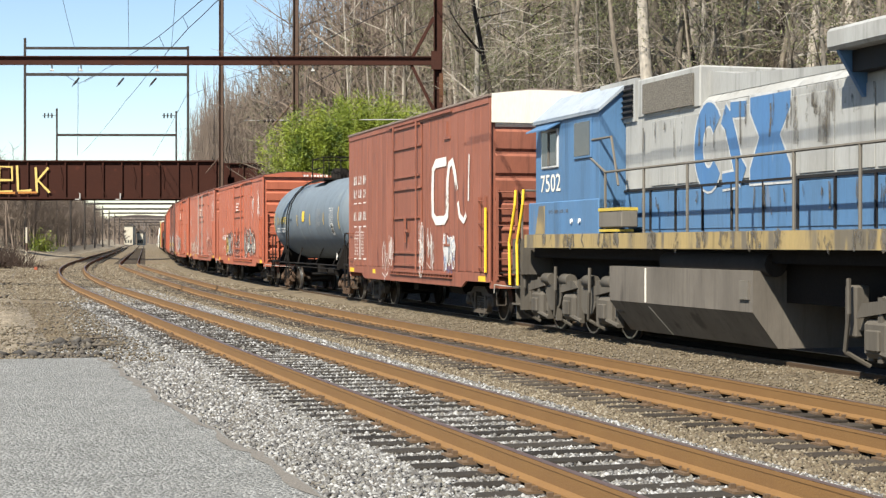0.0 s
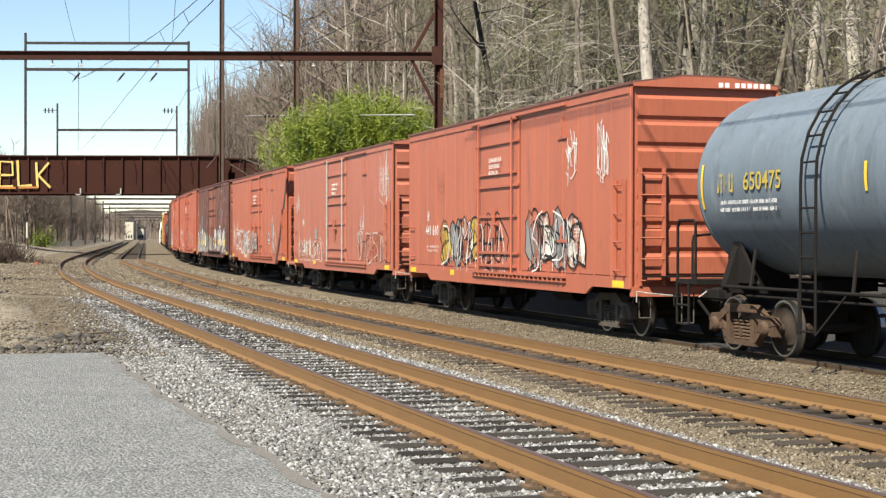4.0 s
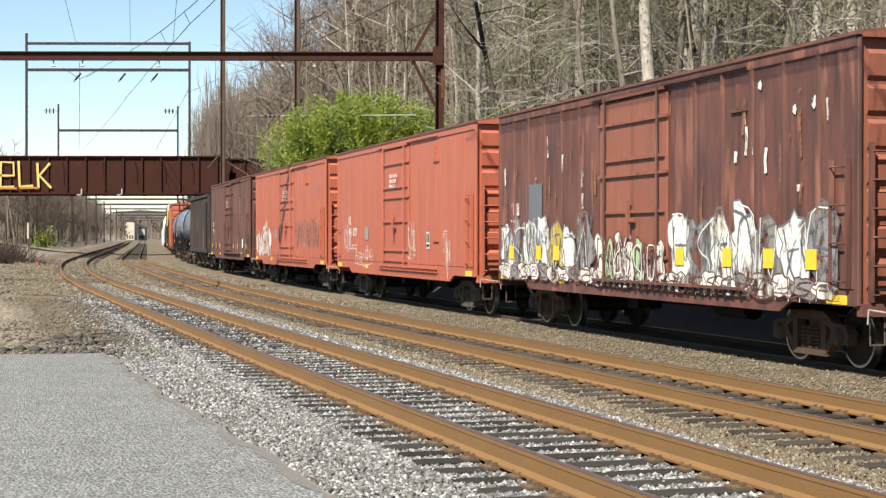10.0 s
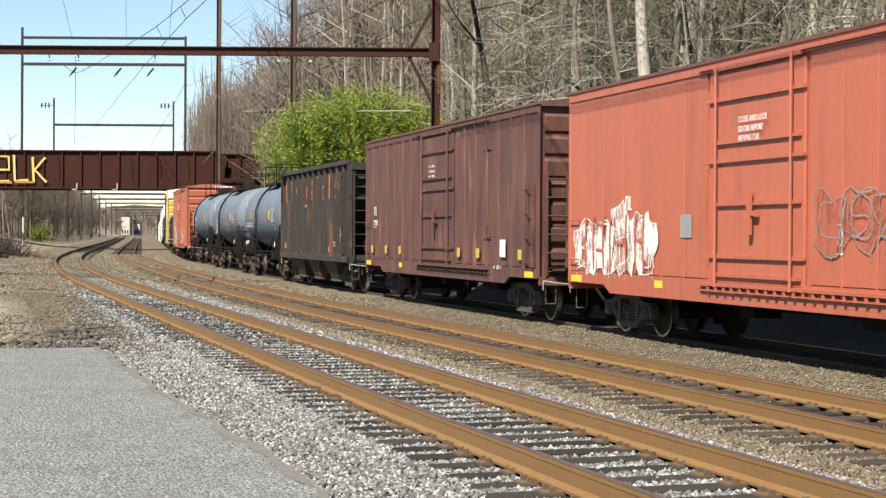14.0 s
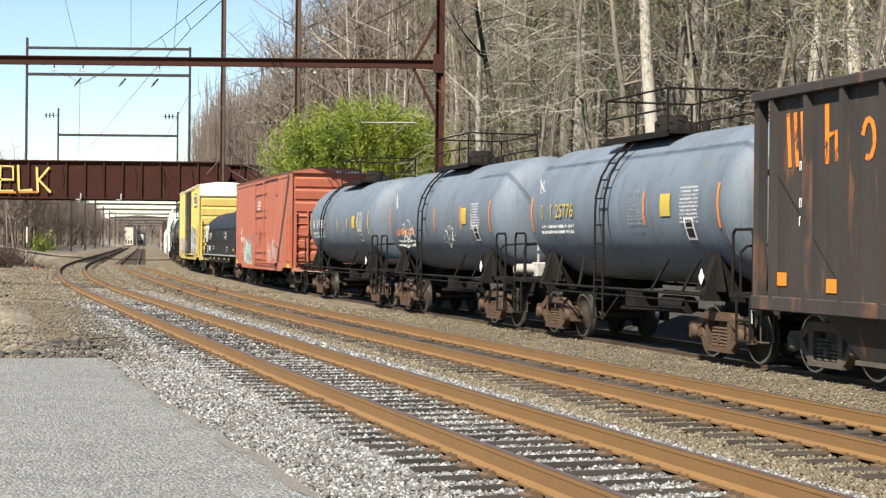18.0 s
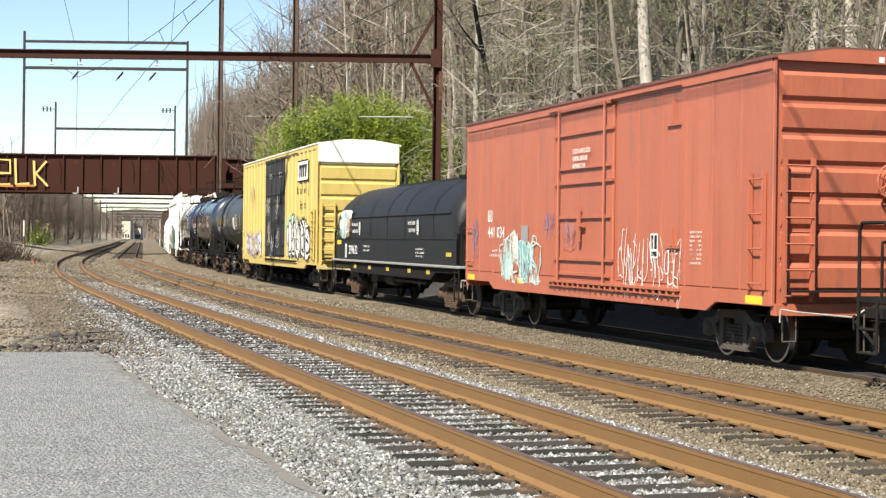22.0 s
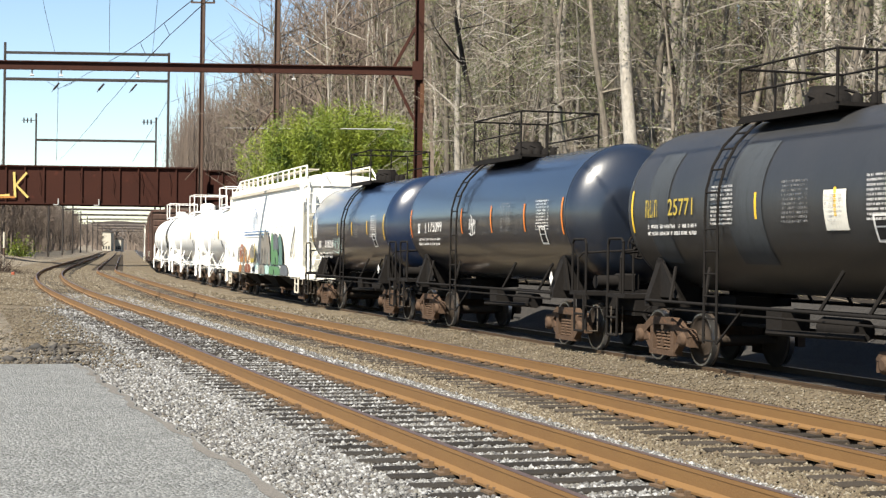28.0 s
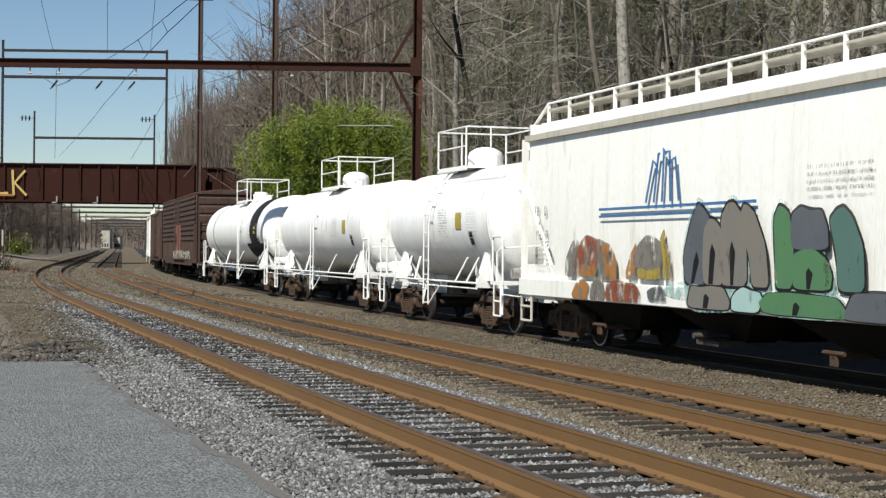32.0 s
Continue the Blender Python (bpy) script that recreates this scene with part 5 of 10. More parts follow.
def glyph(rnd, k, x, z, w, h, lean, jit=0.10):
    """One hand-drawn stroke inside a box; x is its middle."""
    flip, turn = rnd.random() < 0.5, rnd.random() < 0.5
    raw = [Vector((1 - p[0] if flip else p[0], 1 - p[1] if turn else p[1])) + Vector((rnd.gauss(0, jit), rnd.gauss(0, jit * 0.7))) for p in HOOKS[k]]
    pts = []
    for a, b in zip(raw[:-1], raw[1:]):
        pts += [a.lerp(b, q / 3) for q in range(3)]
    pts.append(raw[-1])
    pts = [pts[0]] + [(pts[n - 1] + pts[n] * 2 + pts[n + 1]) / 4 for n in range(1, len(pts) - 1)] + [pts[-1]]
    return [(x - (p.x - 0.5 + lean * (p.y - 0.5)) * w, z + (p.y - 0.5) * h) for p in pts]


def piece(parent, x0, x1, z0, z1, y, fills, outline, shine=None, letters=5, seed=1, line=0.05, wear=0.44):
    """A sprayed piece: ragged overlapping shapes with spiky edges, crossed by thin strokes that nobody can read."""
    rnd = random.Random(seed)
    w, hgt = (x1 - x0) / letters, z1 - z0
    for i in range(letters):
        outs, inner, shin = Shape(), Shape(), Shape()
        cx, lift = x1 - w * (i + 0.5), rnd.uniform(-0.08, 0.08) * hgt
        tall = hgt * rnd.uniform(0.78, 1.08)
        k = 22
        pts = []
        ph = [rnd.uniform(0, 6.28) for _ in range(2)]
        for j in range(k):
            a = 2 * math.pi * j / k
            c, s = math.cos(a), math.sin(a)
            q = 1 / max(abs(c) ** 3 + abs(s) ** 3, 0.2) ** 0.33
            q *= 0.92 + 0.14 * math.sin(3 * a + ph[0]) + 0.08 * math.sin(5 * a + ph[1]) + (rnd.uniform(0.06, 0.34) if rnd.random() < 0.28 else rnd.uniform(-0.1, 0.04))
            pts.append((cx + c * w * 0.60 * q + 0.12 * w * s, max(z0 - 0.01, z0 + hgt / 2 + lift + s * tall / 2 * min(q, 1.12))))
        fs = Shape()
        fan(fs, pts, y + 0.0010 * (i % 3))
        ring = pts + pts[:2]
        cut = rnd.randrange(k)
        outs.stroke(ring[:cut + 2] if cut > 4 else ring, line * rnd.uniform(0.5, 0.8), y + 0.0045)
        outs.stroke(ring[cut:], line * rnd.uniform(0.4, 0.8), y + 0.0048)
        for g in PAIRS[rnd.randrange(len(PAIRS))] + (rnd.randrange(9),):
            inner.stroke(glyph(rnd, g, cx, z0 + hgt / 2 + lift, w * 0.85, tall * 0.8, rnd.uniform(-0.2, 0.2)), line * rnd.uniform(0.55, 1.1), y + 0.0056 + 0.0004 * (i % 3))
        for _ in range(3):
            xa, za = cx + rnd.uniform(-0.5, 0.5) * w, z0 + hgt * rnd.uniform(0.05, 0.4)
            shin.stroke([(xa, za), (xa + rnd.gauss(0, 0.01), max(z0 - 0.04, za - hgt * rnd.uniform(0.12, 0.35)))], line * 0.35, y + 0.0068)
        if shine:
            shin.stroke(glyph(rnd, rnd.choice((1, 3, 4, 5, 6)), cx + rnd.uniform(-0.2, 0.2) * w, z0 + hgt / 2 + lift, w * 0.9, tall * 0.95, rnd.uniform(-0.3, 0.3)), line * 0.5, y + 0.0072 + 0.0003 * (i % 3))
        ob = part("graffiti", fs, spray(fills[i % len(fills)], wear, wear + 0.12, 2.2), parent, "sprayed ragged shape with an outline" if i == 0 else "")
        part("graffiti_outline", outs, spray(outline, 0.33, 0.42), ob)
        part("graffiti_stroke", inner, spray(outline, 0.36, 0.48), ob)
        part("graffiti_shine", shin, spray(shine or outline, 0.36, 0.46), ob)


def tag(parent, x, z, w, h, y, mat, seed=3, line=0.04, loops=5):
    """A thin, quick, angular sprayed scrawl."""
    rnd = random.Random(seed)
    sh = Shape()
    line = min(line * 0.45, 0.032)
    loops += 2
    lean = rnd.uniform(-0.25, 0.35)
    for i in range(loops):
        cx = x + w / 2 - w * (i + 0.5) / loops
        for g in rnd.choice(PAIRS):
            sh.stroke(glyph(rnd, g, cx, z + rnd.uniform(-0.08, 0.08) * h, w / loops * rnd.uniform(0.9, 1.9), h * rnd.uniform(0.45, 1.05), lean, 0.20), line * rnd.uniform(0.7, 1.2), y + 0.001 * (i % 3))
    if rnd.random() < 0.6:
        sh.stroke([(x + w / 2, z - h * 0.4), (x, z - h * 0.52), (x - w / 2, z - h * 0.35)], line * 0.8, y + 0.003)
    return part("graffiti", sh, spray(mat, 0.36, 0.48), parent, "thin sprayed scrawl")


def blocks(parent, x, z, y, groups, gw, gh, mat, name="company_lettering"):
    """A line of worn block letters, drawn as upright bars in groups."""
    rnd = random.Random(int(z * 100))
    for g in range(groups):
        sh = Shape()
        for q in (0, 1):
            xa, w = x - g * gw * 1.55 - q * gw * 0.55, gw * 0.36
            lean = 0.05
            sh.stroke([(xa, z - gh), (xa - lean, z)], 0.055, y)
            if rnd.random() < 0.8:
                sh.stroke([(xa - w + lean, z - gh), (xa - w, z)], 0.05, y + 0.0006)
            zq = z - gh * rnd.choice((0.08, 0.5, 0.9))
            sh.stroke([(xa, zq), (xa - w, zq + 0.01)], 0.045, y + 0.0012)
        part(name, sh, spray(mat, 0.40, 0.50, 5.0), parent)


# ---------------------------------------------------------------- train materials
def paint(name, colour, dirt, rough=0.5, amount=0.55, third=None, third_at=0.66, streak=1.6, metal=0.0, coat=0.0, runs=0.5):
    mat = material(name, colour, rough, metal, second=dirt, scale=streak, amount=amount, grain=0.08, grain_scale=30, bump=0.06,
                    stretch=(1, 1, 0.22), third=third, third_scale=2.6, third_at=third_at, per_object=0.035)
    nt = mat.node_tree
    mp, hsv = nt.nodes["Mapping"], nt.nodes["Hue/Saturation/Value"]
    oi, mu = nt.nodes.new("ShaderNodeObjectInfo"), nt.nodes.new("ShaderNodeMath")
    mu.operation = 'MULTIPLY'
    mu.inputs[1].default_value = 61.0
    nt.links.new(oi.outputs["Random"], mu.inputs[0]), nt.links.new(mu.outputs[0], mp.inputs["Location"])
    co = nt.nodes["Texture Coordinate"]
    col = hsv.inputs["Color"].links[0].from_socket
    for stretch, detail, lo, hi, top, tone in (((6.0, 6.0, 0.30), 6, 0.53, 0.72, runs, tuple(c * 0.45 for c in dirt)), ((0.8, 0.8, 0.5), 9, 0.52, 0.74, 0.40 * runs, tuple(min(0.9, c * 1.35 + 0.03) for c in colour))):
        m2, nz, mr, mx = nt.nodes.new("ShaderNodeMapping"), nt.nodes.new("ShaderNodeTexNoise"), nt.nodes.new("ShaderNodeMapRange"), nt.nodes.new("ShaderNodeMix")
        m2.inputs["Scale"].default_value = stretch
        nz.inputs["Scale"].default_value, nz.inputs["Detail"].default_value, nz.inputs["Roughness"].default_value = 1.0, detail, 0.62
        mr.inputs[1].default_value, mr.inputs[2].default_value, mr.inputs[4].default_value = lo, hi, top
        mx.data_type = 'RGBA'
        mx.inputs[7].default_value = (*tone, 1)
        nt.links.new(co.outputs["Object"], m2.inputs[0]), nt.links.new(mu.outputs[0], m2.inputs["Location"]), nt.links.new(m2.outputs[0], nz.inputs["Vector"])
        nt.links.new(nz.outputs[0], mr.inputs[0]), nt.links.new(mr.outputs[0], mx.inputs[0]), nt.links.new(col, mx.inputs[6])
        col = mx.outputs[2]
    nt.links.new(col, hsv.inputs["Color"])
    if coat > 0:
        bs = mat.node_tree.nodes["Principled BSDF"]
        bs.inputs["Coat Weight"].default_value, bs.inputs["Coat Roughness"].default_value, bs.inputs["Coat IOR"].default_value = coat, 0.18, 1.6
    return mat


M["ns_red"] = paint("ns_red", (0.324, 0.095, 0.051), (0.259, 0.072, 0.041), third=(0.245, 0.082, 0.051), third_at=0.61, runs=0.30)
M["ns_red_faded"] = paint("ns_red_faded", (0.318, 0.108, 0.067), (0.263, 0.079, 0.050), third=(0.290, 0.139, 0.099), third_at=0.64, runs=0.30)
M["ns_red_new"] = paint("ns_red_new", (0.320, 0.088, 0.049), (0.274, 0.070, 0.040), third=(0.259, 0.079, 0.049), third_at=0.63, runs=0.30)
M["cn_brown"] = paint("cn_brown", (0.205, 0.070, 0.041), (0.140, 0.047, 0.030), 0.6, third=(0.092, 0.031, 0.022), third_at=0.64, runs=0.75)
M["old_brown"] = paint("old_brown", (0.124, 0.043, 0.030), (0.046, 0.022, 0.0186), 0.7, 1.0, third=(0.167, 0.068, 0.043), third_at=0.58, streak=3.5, runs=0.75)
M["old_brown_dark"] = paint("old_brown_dark", (0.108, 0.040, 0.028), (0.043, 0.0198, 0.0167), 0.7, 1.0, third=(0.149, 0.059, 0.037), third_at=0.60, streak=3.5, runs=0.75)
M["black_hopper"] = paint("black_hopper", (0.029, 0.027, 0.027), (0.046, 0.036, 0.030), 0.65, 0.8, third=(0.099, 0.053, 0.034), third_at=0.60)
M["tank_grey"] = paint("tank_grey", (0.100, 0.127, 0.162), (0.071, 0.084, 0.101), 0.68, 0.9, third=(0.095, 0.098, 0.094), third_at=0.66)
M["tank_grey_light"] = paint("tank_grey_light", (0.109, 0.141, 0.172), (0.081, 0.101, 0.122), 0.68, 0.8, third=(0.131, 0.158, 0.178), third_at=0.6)
M["tank_black"] = paint("tank_black", (0.0060, 0.0096, 0.0180), (0.0100, 0.0120, 0.0168), 0.35, 0.6, coat=1.0, runs=0.2)
# black shell with the blue of the reflected sky put into its base colour
M["tank_navy"] = paint("tank_navy", (0.0047, 0.0110, 0.030), (0.0057, 0.0114, 0.027), 0.30, 0.4, coat=1.0, runs=0.12)
M["tank_black_old"] = paint("tank_black_old", (0.021, 0.022, 0.024), (0.031, 0.030, 0.029), 0.42, 0.7, runs=0.35)
M["tank_white"] = paint("tank_white", (0.840, 0.840, 0.820), (0.700, 0.680, 0.620), 0.40, 0.7, third=(0.580, 0.540, 0.460), third_at=0.62, runs=0.22)
M["hopper_white"] = paint("hopper_white", (0.870, 0.860, 0.800), (0.780, 0.750, 0.660), 0.45, 0.6, third=(0.700, 0.660, 0.560), third_at=0.64, runs=0.22)
M["hopper_trim"] = paint("hopper_trim", (0.496, 0.464, 0.384), (0.384, 0.336, 0.264), 0.6, 0.6)
M["yellow_car"] = paint("yellow_car", (0.439, 0.336, 0.098), (0.376, 0.280, 0.087), 0.5, 0.5, runs=0.28)
M["cream"] = paint("cream", (0.624, 0.608, 0.544), (0.528, 0.496, 0.416), 0.5, 0.4, runs=0.22)
M["door_black"] = paint("door_black", (0.022, 0.022, 0.026), (0.037, 0.034, 0.034), 0.55, 0.6)
M["coil_hood"] = paint("coil_hood", (0.0093, 0.0098, 0.0118), (0.0164, 0.0159, 0.0164), 0.5, 0.7, runs=0.35)
M["gondola_brown"] = paint("gondola_brown", (0.085, 0.052, 0.040), (0.050, 0.036, 0.030), 0.8, 0.8, third=(0.12, 0.065, 0.048), third_at=0.62)
M["loco_blue"] = paint("loco_blue", (0.057, 0.139, 0.270), (0.054, 0.108, 0.188), 0.5, 0.8, third=(0.096, 0.129, 0.185), third_at=0.68)
M["loco_grey"] = paint("loco_grey", (0.290, 0.298, 0.294), (0.204, 0.204, 0.193), 0.55, 0.9, third=(0.160, 0.149, 0.134), third_at=0.66, runs=0.75)
M["loco_yellow"] = paint("loco_yellow", (0.291, 0.217, 0.087), (0.198, 0.152, 0.077), 0.6, 1.0, third=(0.109, 0.094, 0.069), third_at=0.54, runs=0.75)
M["loco_under"] = paint("loco_under", (0.086, 0.078, 0.066), (0.050, 0.045, 0.038), 0.75, 0.8)
M["loco_dirty"] = paint("loco_dirty", (0.115, 0.104, 0.087), (0.074, 0.067, 0.056), 0.8, 0.7)
M["soot"] = paint("soot", (0.0186, 0.0174, 0.0161), (0.037, 0.031, 0.028), 0.85, 0.6)
M["roof_metal"] = paint("roof_metal", (0.186, 0.149, 0.124), (0.124, 0.081, 0.062), 0.6, 0.7)
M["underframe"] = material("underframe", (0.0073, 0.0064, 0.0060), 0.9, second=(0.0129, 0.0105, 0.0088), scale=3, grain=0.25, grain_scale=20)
M["truck_iron"] = material("truck_iron", (0.076, 0.047, 0.030), 0.85, second=(0.035, 0.026, 0.020), scale=3, grain=0.25, grain_scale=20, third=(0.100, 0.055, 0.034), third_scale=6)
M["truck_grey"] = material("truck_grey", (0.077, 0.065, 0.053), 0.85, second=(0.036, 0.031, 0.027), scale=3, grain=0.25, grain_scale=20)
M["wheel_face"] = material("wheel_face", (0.038, 0.029, 0.022), 0.75, second=(0.022, 0.0174, 0.0149), scale=4)
M["wheel_tread"] = material("wheel_tread", (0.500, 0.490, 0.480), 0.28, metal=1.0, second=(0.400, 0.390, 0.380), scale=5)
M["white_paint"] = material("white_paint", (0.624, 0.616, 0.593), 0.6, second=(0.515, 0.499, 0.468), scale=4, grain=0.1)
M["yellow_paint"] = material("yellow_paint", (0.637, 0.413, 0.022), 0.5, second=(0.555, 0.352, 0.030), scale=4)
M["yellow_dull"] = material("yellow_dull", (0.384, 0.285, 0.037), 0.6, second=(0.310, 0.236, 0.050), scale=6)
M["orange_paint"] = material("orange_paint", (0.624, 0.176, 0.0120), 0.6, second=(0.528, 0.144, 0.0160), scale=5)
M["black_paint"] = material("black_paint", (0.0124, 0.0124, 0.0136), 0.6, second=(0.022, 0.020, 0.020), scale=4)
M["blue_paint"] = material("blue_paint", (0.053, 0.146, 0.322), 0.5, second=(0.056, 0.124, 0.260), scale=4)
M["grey_paint"] = material("grey_paint", (0.211, 0.205, 0.198), 0.6, second=(0.161, 0.155, 0.155), scale=4)
M["red_spray"] = material("red_spray", (0.279, 0.062, 0.0186), 0.6, second=(0.211, 0.056, 0.0186), scale=3)
M["orange_spray"] = material("orange_spray", (0.372, 0.167, 0.037), 0.6, second=(0.285, 0.105, 0.025), scale=2)
M["green_spray"] = material("green_spray", (0.084, 0.201, 0.076), 0.6, second=(0.076, 0.142, 0.109), scale=2)
M["teal_spray"] = material("teal_spray", (0.134, 0.301, 0.319), 0.6, second=(0.201, 0.335, 0.301), scale=2)
M["taupe_spray"] = material("taupe_spray", (0.206, 0.178, 0.141), 0.6, second=(0.141, 0.159, 0.159), scale=2)
M["teal_dark_spray"] = material("teal_dark_spray", (0.075, 0.15, 0.12), 0.6, second=(0.10, 0.17, 0.15), scale=2)
M["cyan_spray"] = material("cyan_spray", (0.293, 0.486, 0.486), 0.6, second=(0.518, 0.552, 0.419), scale=2)
M["pale_green_spray"] = material("pale_green_spray", (0.260, 0.384, 0.205), 0.7, second=(0.341, 0.409, 0.273), scale=2)
M["violet_spray"] = material("violet_spray", (0.186, 0.136, 0.236), 0.7, second=(0.223, 0.186, 0.260), scale=2)
M["cab_glass"] = material("cab_glass", (0.050, 0.050, 0.052), 0.12, second=(0.070, 0.065, 0.060), scale=2, grain=0.0, bump=0)
M["lever_white"] = material("lever_white", (0.352, 0.336, 0.312), 0.6, second=(0.176, 0.160, 0.144), scale=9, amount=0.9)

M["tank_grime"] = paint("tank_grime", (0.115, 0.102, 0.086), (0.065, 0.057, 0.047), 0.8, 0.9, third=(0.043, 0.037, 0.031), third_at=0.62)
M["repaint_grey"] = paint("repaint_grey", (0.046, 0.051, 0.056), (0.034, 0.036, 0.038), 0.5, 0.7)
M["streak_rust"] = material("streak_rust", (0.198, 0.087, 0.043), 0.8, second=(0.124, 0.050, 0.031), scale=4)
M["roof_red"] = paint("roof_red", (0.124, 0.046, 0.032), (0.074, 0.034, 0.026), 0.65, 0.8)
M["slate_paint"] = material("slate_paint", (0.088, 0.096, 0.109), 0.6, second=(0.126, 0.134, 0.142), scale=2)
M["loco_roof"] = paint("loco_roof", (0.272, 0.304, 0.336), (0.176, 0.216, 0.264), 0.55, 0.8)
M["loco_frame"] = paint("loco_frame", (0.390, 0.405, 0.413), (0.300, 0.307, 0.307), 0.5, 0.7)
M["loco_mesh"] = material("loco_mesh", (0.105, 0.096, 0.081), 0.9, second=(0.071, 0.065, 0.056), scale=4, grain=0.5, grain_scale=45, bump=0.8)
M["emblem_blue"] = paint("emblem_blue", (0.043, 0.124, 0.279), (0.062, 0.136, 0.248), 0.5, 0.8, third=(0.161, 0.205, 0.260), third_at=0.66)
spinners = []
movers = []
WHEEL_R = 0.46


def wheelset_mesh(r):
    key = ("wheelset", round(r, 3))
    if key not in MESHES:
        sh = Shape()
        for sy in (-1, 1):
            prof = [(0.66, 0.10), (0.66, 0.20), (0.69, r - 0.09), (0.655, r - 0.075), (0.655, r + 0.028), (0.685, r + 0.028), (0.70, r), (0.785, r - 0.006),
                    (0.785, r - 0.06), (0.755, r - 0.075), (0.725, r * 0.5), (0.77, 0.18), (0.80, 0.10)]
            sh.lathe([(sy * a, q) for a, q in (prof if sy > 0 else prof)], "y", (0, 0, 0), 28)
        sh.rod((0, -1.02, 0), (0, 1.02, 0), 0.085, 10)
        MESHES[key] = sh.mesh("wheelset", M["wheel_face"])
        tr = Shape()
        for sy in (-1, 1):
            n = 28
            for (a0, r0), (a1, r1) in (((0.695, r + 0.004), (0.79, r - 0.002)), ((0.79, r - 0.002), (0.79, r - 0.035))):
                ring = []
                for a, q in ((a0, r0), (a1, r1)):
                    ring.append([(q * math.sin(2 * math.pi * i / n), sy * a, q * math.cos(2 * math.pi * i / n)) for i in range(n + 1)])
                tr.sheet(ring)
        MESHES[("tread", round(r, 3))] = tr.mesh("tread", M["wheel_tread"])
    return MESHES[key], MESHES[("tread", round(r, 3))]


MESHES = {}


def truck(car, xc, iron, r=WHEEL_R, base=1.75):
    """A two-axle truck: bolster with side frames, springs and wheelsets."""
    key = ("truck", iron.name, base)
    if key not in MESHES:
        bol = Shape().box(-0.22, 0.22, -1.0, 1.0, 0.42, 0.70, bevel=0.03)
        bol.box(-0.05, 0.05, -1.12, 1.12, 0.30, 0.42)
        h = base / 2
        fr = Shape()
        top = [(-h - 0.26, 0.52), (-h - 0.16, 0.64), (-h + 0.14, 0.66), (-0.45, 0.82), (0.45, 0.82), (h - 0.14, 0.66), (h + 0.16, 0.64), (h + 0.26, 0.52),
               (h + 0.18, 0.50), (h - 0.16, 0.52), (0.42, 0.68), (-0.42, 0.68), (-h + 0.16, 0.52), (-h - 0.18, 0.50)]
        fr.prism(top, "y", 0.96, 1.13)
        for sx in (-1, 1):
            fr.prism([(sx * (h + 0.25), 0.34), (sx * (h + 0.25), 0.56), (sx * (h - 0.22), 0.56), (sx * (h - 0.30), 0.40)], "y", 0.97, 1.12)
            fr.prism([(sx * 0.50, 0.20), (sx * 0.50, 0.34), (sx * (h - 0.20), 0.56), (sx * (h - 0.10), 0.44)], "y", 0.98, 1.11)
            fr.box(sx * 0.42 - 0.07, sx * 0.42 + 0.07, 0.97, 1.12, 0.18, 0.72)
        fr.box(-0.5, 0.5, 0.95, 1.13, 0.15, 0.24)
        sp = Shape()
        for k in (-1, 0, 1):
            for q in range(6):
                sp.lathe([(0.24 + q * 0.058, 0.085), (0.262 + q * 0.058, 0.112), (0.284 + q * 0.058, 0.085)], "z", (k * 0.21, 1.02, 0), 8)
        cap = Shape().lathe([(1.10, 0.13), (1.17, 0.125), (1.20, 0.07)], "y", (0, 0, r), 12)
        MESHES[key] = [s.mesh(n, iron) for s, n in ((bol, "truck"), (fr, "side_frame"), (sp, "spring"), (cap, "bearing_cap"))]
    ms = MESHES[key]
    t = new("truck", ms[0])
    t.parent, t.location = car, (xc, 0, 0)
    for m, n in zip(ms[1:], ("side_frame", "spring", "bearing_cap")):
        for rz in (0, math.pi):
            for dx in ((-base / 2, base / 2) if n == "bearing_cap" else (0.0,)):
                o = new(n, m)
                o.parent, o.rotation_euler, o.location = t, (0, 0, rz), (dx, 0, 0)
    wm, tm = wheelset_mesh(r)
    for sx in (-1, 1):
        w = new("wheelset", wm)
        w.parent, w.location = t, (sx * base / 2, 0, r)
        w.data = combined(wm, tm, r)
        spinners.append((w, (sx * base / 2, 0, r), r))
    return t


def combined(a, b, r):
    """The wheelset with its bright tread as a second material, in one mesh that turns."""
    key = ("wheels", round(r, 3))
    if key not in MESHES:
        bm = bmesh.new()
        bm.from_mesh(a)
        n = len(bm.faces)
        bm.from_mesh(b)
        bm.faces.ensure_lookup_table()
        for f in bm.faces[n:]:
            f.material_index = 1
        me = bpy.data.meshes.new("wheelset")
        bm.to_mesh(me)
        bm.free()
        me.materials.append(M["wheel_face"])
        me.materials.append(M["wheel_tread"])
        MESHES[key] = me
    return MESHES[key]


def coupler(car, x, sign, z=0.86):
    sh = Shape().box(min(x, x + sign * 0.55), max(x, x + sign * 0.55), -0.09, 0.09, z - 0.10, z + 0.10, bevel=0.02)
    sh.box(min(x + sign * 0.5, x + sign * 0.8), max(x + sign * 0.5, x + sign * 0.8), -0.16, 0.14, z - 0.14, z + 0.14, bevel=0.04)
    sh.rod((x + sign * 0.45, 0.35, z - 0.1), (x + sign * 0.75, 0.2, z - 0.45), 0.03, 6)
    return part("coupler", sh, M["underframe"], car)


